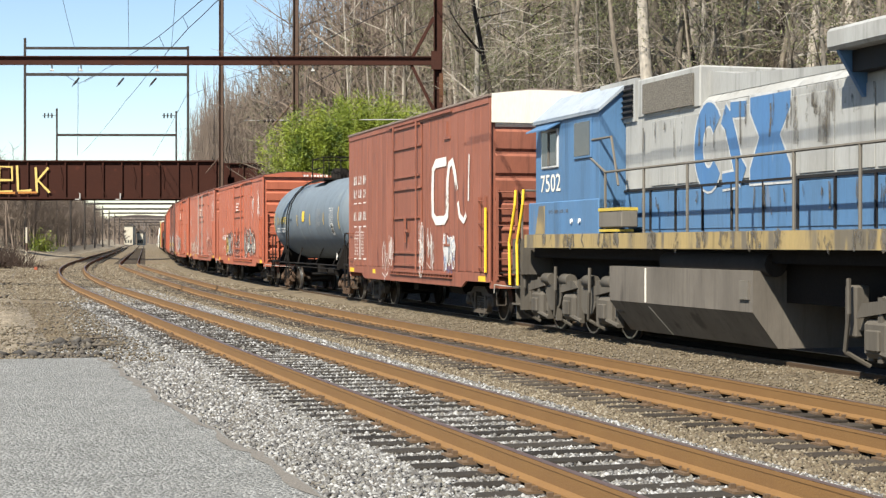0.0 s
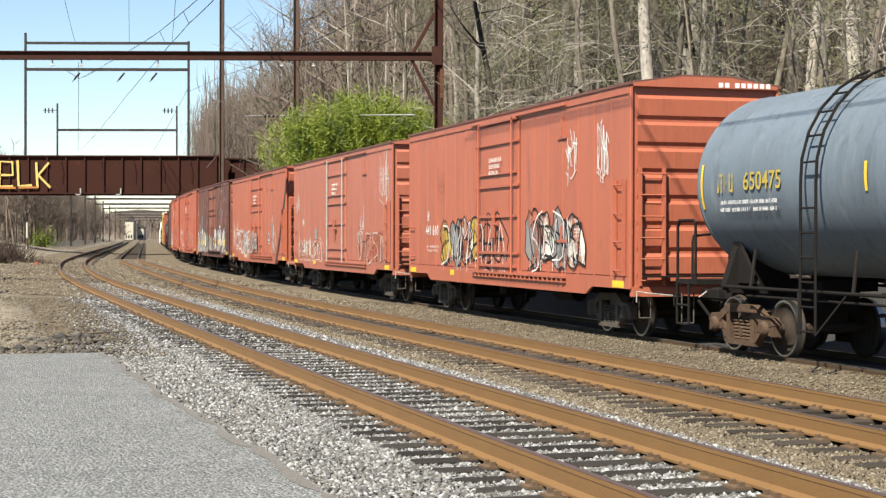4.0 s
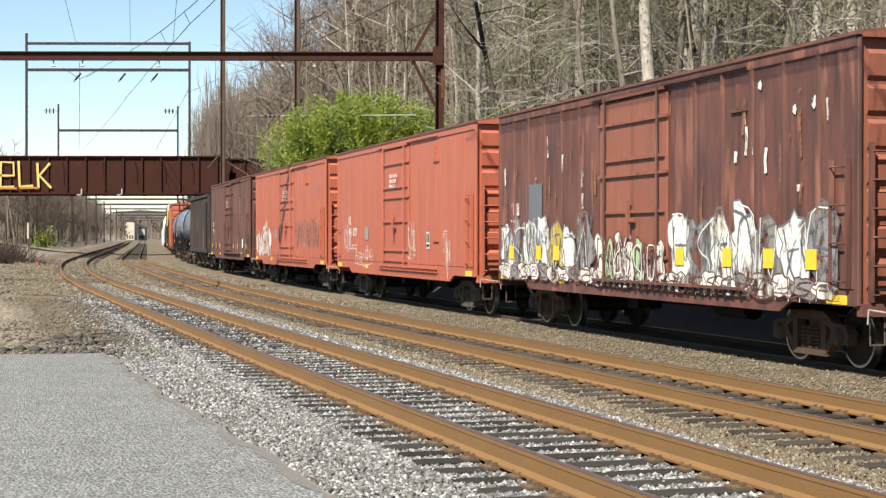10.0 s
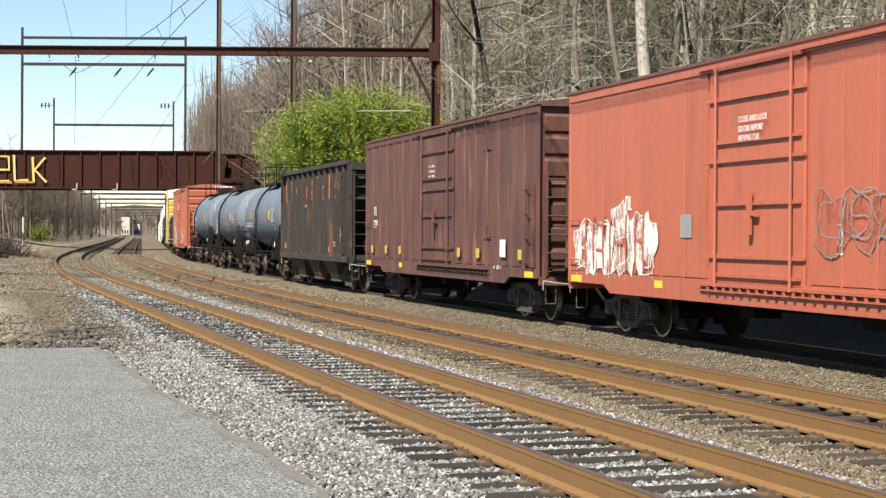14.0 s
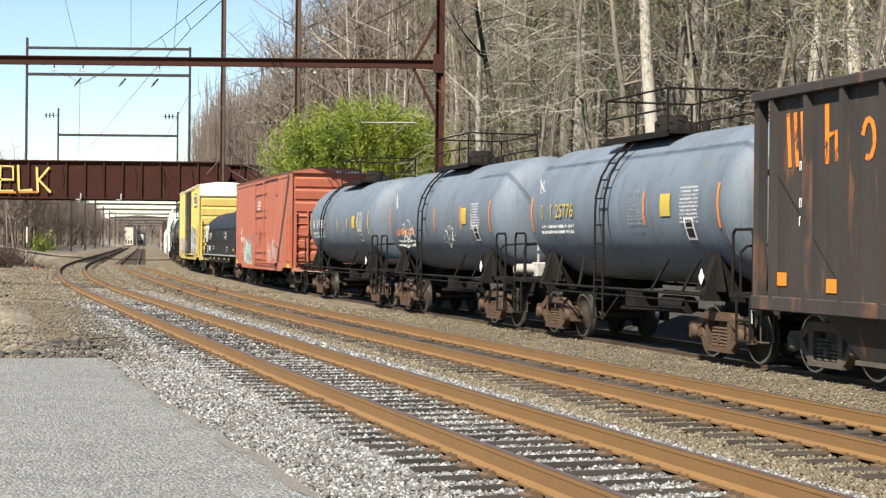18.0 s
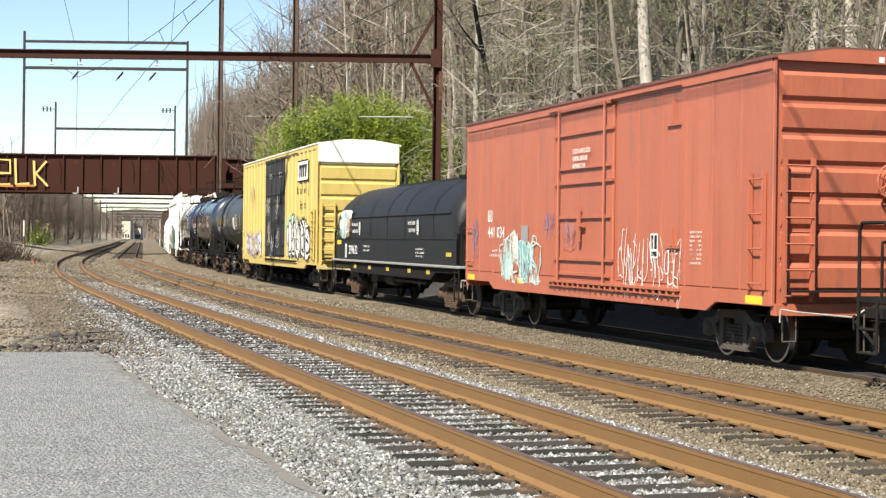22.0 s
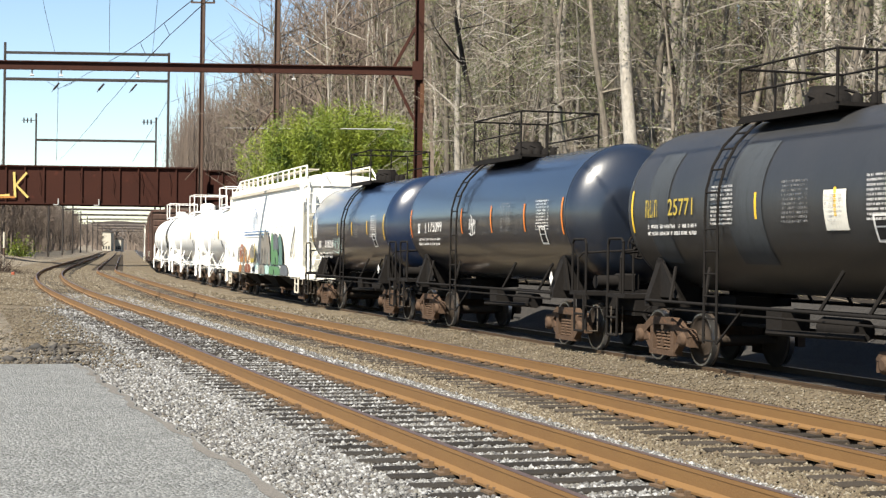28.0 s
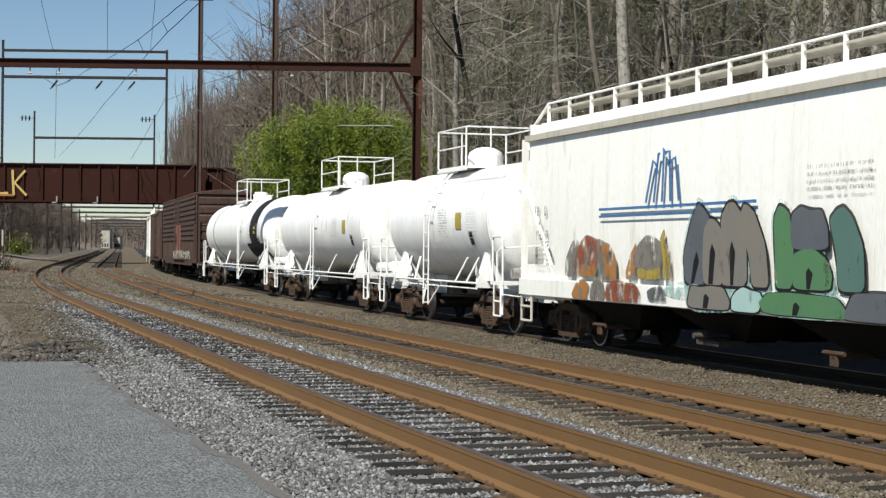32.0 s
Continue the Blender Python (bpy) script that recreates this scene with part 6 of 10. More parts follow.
def lever(car, x, sign, mat):
    """The uncoupling lever across an end, with the dark sill step beside it."""
    st = Shape().pipe([(x + sign * 0.02, 1.35, 0.95), (x + sign * 0.02, 1.35, 0.42), (x + sign * 0.02, 1.12, 0.42), (x + sign * 0.02, 1.12, 0.95)], 0.013, 6)
    part("sill_step", st, M["truck_grey"], car)
    sh = Shape().pipe([(x + sign * 0.12, 1.45, 0.72), (x + sign * 0.14, 1.45, 0.92), (x + sign * 0.2, 1.2, 0.88), (x + sign * 0.25, 0.25, 0.80), (x + sign * 0.3, 0.1, 0.92)], 0.014, 6)
    return part("uncoupling_lever", sh, mat, car)


def ladder(name, car, x0, x1, y, z0, z1, rungs, mat, stile=True, depth=0.07, two=True):
    """A ladder on a side at y."""
    sh = Shape()
    if stile:
        for x in (x0, x1):
            sh.box(x - 0.025, x + 0.025, y, y + depth, z0 - 0.1, z1 + 0.1)
    for i in range(rungs):
        z = z0 + (z1 - z0) * i / (rungs - 1)
        sh.pipe([(x0, y, z), (x0, y + depth, z), (x1, y + depth, z), (x1, y, z)], 0.014, 5)
    return (both if two else part)(name, sh, mat, car)


def end_ladder(name, car, x, sign, y0, y1, z0, z1, rungs, mat, depth=0.09):
    sh = Shape()
    for y in (y0, y1):
        sh.box(min(x, x + sign * depth), max(x, x + sign * depth), y - 0.025, y + 0.025, z0 - 0.1, z1 + 0.12)
    for i in range(rungs):
        z = z0 + (z1 - z0) * i / (rungs - 1)
        sh.rod((x + sign * depth, y0, z), (x + sign * depth, y1, z), 0.016, 5)
    return part(name, sh, mat, car)


def hand_brake(car, x, sign, y, z, mat, r=0.28):
    sh = Shape()
    n = 16
    for i in range(n):
        a, b = 2 * math.pi * i / n, 2 * math.pi * (i + 1) / n
        sh.rod((x + sign * 0.16, y + r * math.cos(a), z + r * math.sin(a)), (x + sign * 0.16, y + r * math.cos(b), z + r * math.sin(b)), 0.02, 5)
    for i in range(4):
        a = math.pi * i / 4 + 0.3
        sh.rod((x + sign * 0.15, y - r * math.cos(a), z - r * math.sin(a)), (x + sign * 0.15, y + r * math.cos(a), z + r * math.sin(a)), 0.014, 5)
    sh.box(min(x, x + sign * 0.14), max(x, x + sign * 0.14), y - 0.12, y + 0.12, z - 0.22, z + 0.12, bevel=0.02)
    return part("brake_wheel", sh, mat, car)


def car_empty(name, label, category, u0, u1, group="freight cars of the train"):
    car = thing(name, label, category, group)
    movers.append((car, (u0 + u1) / 2))
    return car, u1 - u0


# ---------------------------------------------------------------- boxcars
def boxcar(label, u0, u1, H, mat, ribbed=False, end_mat=None, top_mat=None, door_mat=None, door=(-1.62, 1.62), roof=None, tags=True, rods=None, flush=False, iron=None, rib_gap=0.95):
    car, L = car_empty("boxcar", label, "boxcar", u0, u1)
    h, W, z0, ze = L / 2, 1.5, 1.02, H - 0.22
    iron = iron or M["truck_grey"]
    end_mat, door_mat, rods = end_mat or mat, door_mat or mat, rods or mat
    # body core and floor
    part("body", Shape().box(-h + 0.10, h - 0.10, -W, W, z0 - 0.06, ze), mat, car)
    # sides: sheets between ribs
    xs = []
    for a, b in ((-h + 0.06, door[0] - 0.06), (door[1] + 0.06, h - 0.06)):
        k = max(4, round((b - a) / rib_gap))
        xs.append([a + (b - a) * i / k for i in range(k + 1)])
    sheet_mesh = {}
    for row in xs:
        for a, b in zip(row[:-1], row[1:]):
            w = round(b - a, 3)
            if w not in sheet_mesh:
                sheet_mesh[w] = Shape().box(-w / 2 + 0.012, w / 2 - 0.012, W, W + 0.03, z0 + 0.18, ze - 0.16).mesh("side_sheet", mat)
            for rz in (0, 180):
                o = new("side_sheet", sheet_mesh[w])
                o.parent, o.matrix_basis = car, pose(0, 0, 0, 0, 0, rz) @ pose((a + b) / 2, 0, 0)
        if ribbed:
            rib = Shape().prism([(-0.055, W), (-0.03, W + 0.075), (0.03, W + 0.075), (0.055, W)], "z", z0 + 0.12, ze - 0.10).mesh("rib", mat)
        else:
            rib = Shape().prism([(-0.030, W + 0.001), (-0.018, W + 0.040), (0.018, W + 0.040), (0.030, W + 0.001)], "z", z0 + 0.16, ze - 0.14).mesh("rib", mat)
        for a in row[1:-1]:
            for rz in (0, 180):
                o = new("rib", rib)
                o.parent, o.matrix_basis = car, pose(0, 0, 0, 0, 0, rz) @ pose(a, 0, 0)
    # top chord, eave and corner posts
    both("top_chord", Shape().box(-h + 0.04, h - 0.04, W, W + 0.055, ze - 0.16, ze + 0.02), mat, car)
    both("upper_track", Shape().box(door[0] - 3.0, door[1] + 0.3, W + 0.056, W + 0.10, ze - 0.12, ze - 0.05), mat, car)
    for sx in (-1, 1):
        both("corner_post", Shape().box(min(sx * h, sx * (h - 0.12)), max(sx * h, sx * (h - 0.12)), W - 0.02, W + 0.045, z0 - 0.06, ze - 0.02, bevel=0.012), mat, car)
    # roof: shallow pitch with seams
    rf = Shape().prism([(-W - 0.08, ze), (-W - 0.08, ze + 0.05), (-0.5, H - 0.01), (0.5, H - 0.01), (W + 0.08, ze + 0.05), (W + 0.08, ze)], "x", -h - 0.02, h + 0.02)
    roof = roof or M["roof_red"]
    rm = part("roof", rf, roof, car)
    seam = Shape()
    for i in range(int(L / 1.1)):
        x = -h + 0.5 + i * 1.1
        for sy in (-1, 1):
            seam.add([(x, sy * 0.5, H + 0.005), (x + 0.06, sy * 0.5, H + 0.005), (x + 0.06, sy * (W + 0.085), ze + 0.060), (x, sy * (W + 0.085), ze + 0.060),
                      (x, sy * 0.5, H - 0.02), (x + 0.06, sy * 0.5, H - 0.02), (x + 0.06, sy * (W + 0.09), ze + 0.04), (x, sy * (W + 0.09), ze + 0.04)],
                     [(0, 1, 2, 3), (0, 4, 5, 1), (2, 6, 7, 3), (1, 5, 6, 2), (0, 3, 7, 4)])
    tagged(part("roof_seam", seam, roof, rm), kind="stuff")
    # side sill, deeper between the trucks
    sill = Shape().prism([(-h + 0.05, z0 + 0.16), (h - 0.05, z0 + 0.16), (h - 0.05, z0 - 0.06), (h - 1.9, z0 - 0.06), (h - 2.25, z0 - 0.22), (-h + 2.25, z0 - 0.22), (-h + 1.9, z0 - 0.06), (-h + 0.05, z0 - 0.06)], "y", W, W + 0.05)
    both("side_sill", sill, mat, car)
    # ends with pressed ribs
    for sx in (-1, 1):
        xe = sx * (h - 0.10)
        e = Shape().box(min(xe, xe + sx * 0.04), max(xe, xe + sx * 0.04), -W, W, z0 - 0.06, ze + 0.06)
        e.add([(xe + sx * 0.04, -W, ze + 0.05), (xe + sx * 0.04, W, ze + 0.05), (xe + sx * 0.04, 0.5, H - 0.03), (xe + sx * 0.04, -0.5, H - 0.03)], [(0, 1, 2, 3)])
        panel = part("end_panel", e, end_mat, car)
        k = 7
        for i in range(k):
            za = z0 + 0.16 + (ze - z0 - 0.30) * i / k
            zb = za + (ze - z0 - 0.30) / k - 0.045
            m = (top_mat or end_mat) if i == k - 1 else end_mat
            pr = [(xe + sx * 0.035, za), (xe + sx * 0.085, za + 0.07), (xe + sx * 0.105, zb - 0.07), (xe + sx * 0.035, zb)]
            part("end_rib", Shape().prism(pr, "y", -W + 0.12, W - 0.12), m, panel)
        low = ze - (0.62 if top_mat else 0.03)
        eave = H - 0.15 if top_mat else ze + 0.03
        cap = [(-W + 0.01, low), (W - 0.01, low), (W - 0.01, eave), (0.5, H - 0.045), (-0.5, H - 0.045), (-W + 0.01, eave)]
        part("end_cap", Shape().prism(cap, "x", xe + sx * 0.02, sx * (h + 0.03)), top_mat or end_mat, panel, "white-painted top band" if top_mat else "")
        if sx < 0 and not ribbed:
            for q in range(8):
                ya = -0.25 - q * 0.13 - (0.08 if q > 1 else 0)
                part("end_number", Shape().box(-h - 0.036, -h - 0.031, ya - 0.09, ya, ze - 0.01, ze + 0.08), M["white_paint"], panel)
        end_ladder("end_ladder", car, xe + sx * 0.10, sx, W - 0.62 if sx < 0 else -W + 0.62, W - 0.14 if sx < 0 else -W + 0.14, z0 + 0.1, z0 + 2.1, 6, mat)
        part("end_sill", Shape().box(min(xe, sx * (h + 0.06)), max(xe, sx * (h + 0.06)), -W, W, z0 - 0.20, z0 - 0.02), mat, car)
        part("cross_walk", Shape().box(min(sx * h, sx * (h + 0.25)), max(sx * h, sx * (h + 0.25)), -1.3, 1.3, z0 + 0.16, z0 + 0.19), M["underframe"], car)
        coupler(car, sx * (h - 0.02), sx)
        lever(car, sx * (h - 0.02), sx, M["lever_white"])
    hand_brake(car, -h + 0.0, -1, -0.45, 2.9, end_mat)
    # plug door with its bars and rods
    dw = door[1] - door[0]
    dr = both("door", Shape().box(door[0] + 0.05, door[1] - 0.05, W + 0.0, W + 0.055, z0 + 0.12, ze - 0.22, bevel=0.012), door_mat, car)
    for i, zb in enumerate((0.10, 0.40, 1.25, 1.95, 2.25, 2.95, 3.45)):
        zb = z0 + 0.12 + zb * (ze - z0) / 3.75
        part("door_bar", Shape().box(door[0] + (0.02 if i % 2 else 0.12), door[1] - (0.02 if i % 2 else 0.25), W + 0.056, W + 0.10, zb, zb + 0.06), door_mat, dr)
    for x in (door[0] + 0.36, door[1] - 0.40) if door[1] - door[0] < 4 else (door[0] + 0.4, door[1] - 0.4, door[0] + 1.7, door[1] - 1.7):
        part("locking_rod", Shape().rod((x, W + 0.12, z0 + 0.05), (x, W + 0.12, ze - 0.12), 0.026, 6), rods, dr)
    part("door_handle", Shape().box(-0.05, 0.05, W + 0.11, W + 0.16, z0 + 0.9, z0 + 1.6).box(-0.25, 0.1, W + 0.11, W + 0.15, z0 + 1.2, z0 + 1.27), door_mat, dr)
    tr = both("door_track", Shape().box(door[0] - 3.0, door[1] + 0.2, W + 0.05, W + 0.13, z0 + 0.06, z0 + 0.11).box(door[0] - 3.0, door[1] + 0.2, W + 0.05, W + 0.09, z0 - 0.03, z0 + 0.0), mat, car)
    lug = Shape().box(0, 0.07, W + 0.05, W + 0.12, z0 - 0.03, z0 + 0.06).mesh("track_lug", M["underframe"] if ribbed else mat)
    for i in range(22):
        o = new("track_lug", lug)
        o.parent, o.location = tr, (door[0] - 2.9 + i * (dw + 3.0) / 22, 0, 0)
    # ladders and grabs at the corners
    ladder("side_ladder", car, -h + 0.22, -h + 0.66, W + 0.045, z0 + 0.28, z0 + 1.9, 4, mat, True)
    for z in (z0 + 0.4, z0 + 1.2):
        sg = Shape().pipe([(h - 0.2, W + 0.03, z), (h - 0.2, W + 0.11, z), (h - 0.62, W + 0.11, z), (h - 0.62, W + 0.03, z)], 0.014, 5)
        both("grab_iron", sg, mat, car)
    for za, zb, zc_, zd in ((ze - 0.75, ze - 0.35, ze - 0.80, ze - 0.74), (z0 + 0.84, z0 + 1.15, z0 + 0.80, z0 + 0.86)):
        both("tie_hook", Shape().box(-h + 3.55, -h + 3.63, W + 0.03, W + 0.08, za, zb).box(-h + 3.3, -h + 3.85, W + 0.03, W + 0.07, zc_, zd), mat, car)
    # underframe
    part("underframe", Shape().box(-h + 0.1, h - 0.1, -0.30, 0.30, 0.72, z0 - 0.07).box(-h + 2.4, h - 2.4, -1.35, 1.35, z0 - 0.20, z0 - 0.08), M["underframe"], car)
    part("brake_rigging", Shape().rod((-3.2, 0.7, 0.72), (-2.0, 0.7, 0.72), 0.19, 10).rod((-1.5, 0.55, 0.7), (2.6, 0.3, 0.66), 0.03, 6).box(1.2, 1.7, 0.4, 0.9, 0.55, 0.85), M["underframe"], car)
    for sx in (-1, 1):
        truck(car, sx * (h - 2.1), iron)
    if tags:
        for i, x in enumerate((-h + 0.55, -h + 3.6, -h + 6.2, -h + 8.7, -h + 11.6, h - 0.5)):
            w = 0.28 if i in (0, 5) else 0.17
            both_patch = Shape().box(x - w, x + w, W + 0.052, W + 0.056, z0 - 0.045, z0 + 0.085)
            both("reflector", both_patch, M["yellow_paint"], car)
    return car, h, W + 0.04, z0, ze


def ns_marks(car, h, y, z0, digits, seed=1, white=None):
    """Owner's marks as bars, the number beneath, data stencils, routing box."""
    w = white or M["white_paint"]
    bars(car, h - 1.75, z0 + 1.62, y + 0.002, 0.42, 0.30, 1, w, "owner_mark", seed)
    lettering(car, digits, h - 1.75, z0 + 0.98, y + 0.002, 0.36, w, "car_number")
    bars(car, h - 1.9, z0 + 0.70, y + 0.002, 1.1, 0.22, 2, w, "data_stencil", seed + 1)
    bars(car, -h + 2.9, z0 + 1.1, y + 0.002, 0.45, 0.6, 8, w, "data_stencil", seed + 2)
    for k, words in enumerate(("CLOSE AND LOCK", "DOORS BEFORE", "MOVING CAR")):
        lettering(car, words, 0.42, z0 + 2.68 - 0.15 * k, y + 0.075, 0.135, w, "door_notice", 0.8)
    ob = patch(car, -h + 4.22, -h + 4.53, z0 + 0.62, z0 + 1.06, y + 0.004, w, "routing_box")
    part("routing_field", Shape().box(-h + 4.25, -h + 4.50, y + 0.0082, y + 0.010, z0 + 0.65, z0 + 0.74).box(-h + 4.25, -h + 4.36, y + 0.0082, y + 0.010, z0 + 0.78, z0 + 1.03).box(-h + 4.40, -h + 4.50, y + 0.0082, y + 0.010, z0 + 0.78, z0 + 1.03), M["black_paint"], ob)
    patch(car, h - 4.6, h - 4.15, z0 + 0.85, z0 + 1.25, y + 0.004, M["grey_paint"], "primer_patch")


# ---------------------------------------------------------------- tank cars
def on_tank(R, zc, x, a, lift=0.006):
    """A point on the shell; a is the angle up from the side, in radians."""
    return (x, (R + lift) * math.cos(a), zc + (R + lift) * math.sin(a))


def shell_patch(parent, R, zc, x0, x1, za, zb, mat, name, lift=0.006):
    a0, a1 = math.asin(max(-1, min(1, (za - zc) / R))), math.asin(max(-1, min(1, (zb - zc) / R)))
    rows = [[on_tank(R, zc, x, a0 + (a1 - a0) * k / 20, lift + 0.006) for x in (x1, x0)] for k in range(21)]
    return part(name, Shape().sheet(rows), mat, parent)


def tank_car(label, u0, u1, mat, R=1.43, zc=2.68, frame=None, rail_mat=None, number="", number_mat=None, stripes=6, stripe_mat=None, iron=None,
             ladder_x=0.0, dome="nozzle", band=None, band_x=0.0, marks=2, seed=1, platform=1.5, tall=1.0, placard=True, inset=1.35, drop=0.0):
    car, L = car_empty("tank_car", label, "tank car", u0, u1)
    h = L / 2
    frame = frame or M["underframe"]
    rail_mat = rail_mat or frame
    iron = iron or M["truck_iron"]
    hd = 0.62
    prof = []
    for i in range(9):
        a = math.pi / 2 * i / 8
        prof.append((-h + hd - hd * math.cos(a), max(0.02, R * math.sin(a) ** 0.85)))
    prof += [(x, R) for x in (-h + hd + 0.05, -h / 3, h / 3, h - hd - 0.05)]
    prof += [(-a, r) for a, r in reversed(prof[:9])]
    shell = part("shell", Shape().lathe(prof, "x", (0, 0, zc), 48), mat, car)
    # weld seams and jacket bands
    for x in (-h + hd, h - hd):
        part("jacket_band", Shape().lathe([(x - 0.03, R), (x - 0.02, R + 0.007), (x + 0.02, R + 0.007), (x + 0.03, R)], "x", (0, 0, zc), 48), mat, shell)
    if band:
        part("spill_band", Shape().lathe([(band_x - 0.95, R + 0.001), (band_x - 0.94, R + 0.016), (band_x + 0.94, R + 0.016), (band_x + 0.95, R + 0.001)], "x", (0, 0, zc), 48), band, shell)
    # stub sills, bolsters, saddles, end platforms
    xt = h - inset
    for sx in (-1, 1):
        part("stub_sill", Shape().box(min(sx * (xt - 1.3), sx * (h + 0.45)), max(sx * (xt - 1.3), sx * (h + 0.45)), -0.34, 0.34, 0.72, 1.22), frame, car)
        for sy in (-1, 1):
            web = Shape().prism([(0.25 * sy, 0.98), (1.42 * sy, 1.02), (1.42 * sy, 1.16), (1.16 * sy, 1.9), (0.85 * sy, 1.55), (0.25 * sy, 1.30)], "x", sx * xt - 0.09, sx * xt + 0.09)
            web.prism([(sx * (xt - 0.75), 1.18), (sx * (xt + 0.35), 1.18), (sx * (xt + 0.10), 1.85), (sx * (xt - 0.10), 1.85)], "y", sy * 1.14, sy * 1.20)
            part("saddle", web, frame, car)
        x = sx * (h + 0.1)
        deck = part("end_platform", Shape().box(min(sx * (h - 0.35), sx * (h + 0.5)), max(sx * (h - 0.35), sx * (h + 0.5)), -1.42, 1.42, 1.12, 1.20), frame, car)
        for sy in (-1, 1):
            rl = Shape().pipe([(sx * (h - 0.25), sy * 1.40, 1.2), (sx * (h - 0.25), sy * 1.40, 2.15), (sx * (h - 0.17), sy * 1.40, 2.22), (sx * (h + 0.40), sy * 1.40, 2.22), (sx * (h + 0.46), sy * 1.40, 2.12), (sx * (h + 0.46), sy * 1.40, 0.45)], 0.026, 7)
            rl.pipe([(sx * (h - 0.05), sy * 1.36, 1.2), (sx * (h - 0.05), sy * 1.36, 1.85), (sx * (h + 0.04), sy * 1.3, 1.95), (sx * (h + 0.46), sy * 0.4, 2.02), (sx * (h + 0.46), sy * 0.4, 1.2)], 0.022, 6)
            part("end_rail", rl, rail_mat, deck)
            st = Shape()
            for xx in (h - 0.05, h + 0.42):
                st.rod((sx * xx, sy * 1.43, 0.42), (sx * xx, sy * 1.43, 1.15), 0.024, 6)
            for z in (0.42, 0.75):
                st.rod((sx * (h - 0.05), sy * 1.43, z), (sx * (h + 0.42), sy * 1.43, z), 0.024, 6)
            part("sill_step", st, rail_mat, deck)
        coupler(car, sx * (h + 0.40), sx)
        lever(car, sx * (h + 0.38), sx, rail_mat)
        truck(car, sx * xt, iron)
    # brake gear on the end platform
    br = Shape().lathe([(-0.3, 0.13), (0.3, 0.13)], "y", (-h - 0.1, 0.75, 1.38), 12)
    br.box(-h - 0.35, -h + 0.05, 0.2, 0.6, 1.2, 1.55, bevel=0.03)
    br.rod((-h - 0.2, 0.5, 1.2), (-h - 0.2, 0.5, 2.0), 0.03, 6)
    part("brake_gear", br, M["lever_white"] if seed % 2 else frame, car)
    hand_brake(car, -h - 0.15, -1, 0.2, 2.1, frame, 0.25)
    # running bar and struts on either side
    bar = Shape().rod((-xt, 1.43, 1.12), (xt, 1.43, 1.12), 0.028, 7)
    bar.rod((-xt + 0.5, 1.25, 0.98), (xt - 0.5, 1.25, 0.98), 0.02, 6)
    for x in (-xt + 0.9, xt - 0.9, -1.8, 1.8):
        bar.rod((x, 1.40, 1.10), (x + (0.28 if x > 0 else -0.28), 1.16, 1.72), 0.03, 6)
    both("side_bar", bar, rail_mat, car)
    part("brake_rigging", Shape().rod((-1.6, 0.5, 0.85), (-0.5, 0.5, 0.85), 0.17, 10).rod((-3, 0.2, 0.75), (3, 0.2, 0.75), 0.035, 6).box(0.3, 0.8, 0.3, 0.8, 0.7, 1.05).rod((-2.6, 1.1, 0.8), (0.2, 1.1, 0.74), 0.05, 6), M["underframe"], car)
    # ladder over the shell
    ls = Shape()
    for dx in (-0.22, 0.22):
        pts = [(ladder_x + dx, R + 0.14, 0.50), (ladder_x + dx, R + 0.14, zc - 0.1)]
        pts += [on_tank(R, zc, ladder_x + dx, a, 0.14) for a in (0.15, 0.4, 0.65, 0.9, 1.1, 1.25)]
        for a, b in zip(pts[:-1], pts[1:]):
            ls.rod(a, b, 0.024, 5)
    for k in range(6):
        z = 0.55 + k * 0.36
        ls.rod((ladder_x - 0.22, R + 0.14, z), (ladder_x + 0.22, R + 0.14, z), 0.017, 5)
    for a in (0.12, 0.36, 0.6, 0.82, 1.05):
        p = on_tank(R, zc, ladder_x, a, 0.14)
        ls.rod((ladder_x - 0.22, p[1], p[2]), (ladder_x + 0.22, p[1], p[2]), 0.017, 5)
    for dx in (-0.7, 0.7):
        ls.rod((ladder_x + dx, R - 0.1, 1.12), (ladder_x + dx * 0.35, R + 0.14, 0.52), 0.02, 5)
    both("shell_ladder", ls, rail_mat, car)
    # top platform, rails, fittings
    zt = zc + R
    p = platform
    deck = part("top_platform", Shape().box(-p, p, -0.95, 0.95, zt - 0.06, zt + 0.0).box(-p, p, 0.93, 0.98, zt - 0.12, zt - 0.06).box(-p, p, -0.98, -0.93, zt - 0.12, zt - 0.06), frame, car)
    gr = Shape()
    rh = 0.78 * tall
    for sy in (-1, 1):
        for x in (-p, p):
            gr.rod((x, sy * 0.95, zt), (x, sy * 0.95, zt + rh), 0.026, 6)
        for z in (rh, rh * 0.5):
            gr.rod((-p, sy * 0.95, zt + z), (p, sy * 0.95, zt + z), 0.022, 6)
    for x in (-p, p):
        gr.rod((x, -0.95, zt + rh), (x, 0.95, zt + rh), 0.022, 6)
        gr.rod((x, 0.3, zt), (x, 0.3, zt + rh), 0.022, 6)
    part("platform_rail", gr, rail_mat, deck)
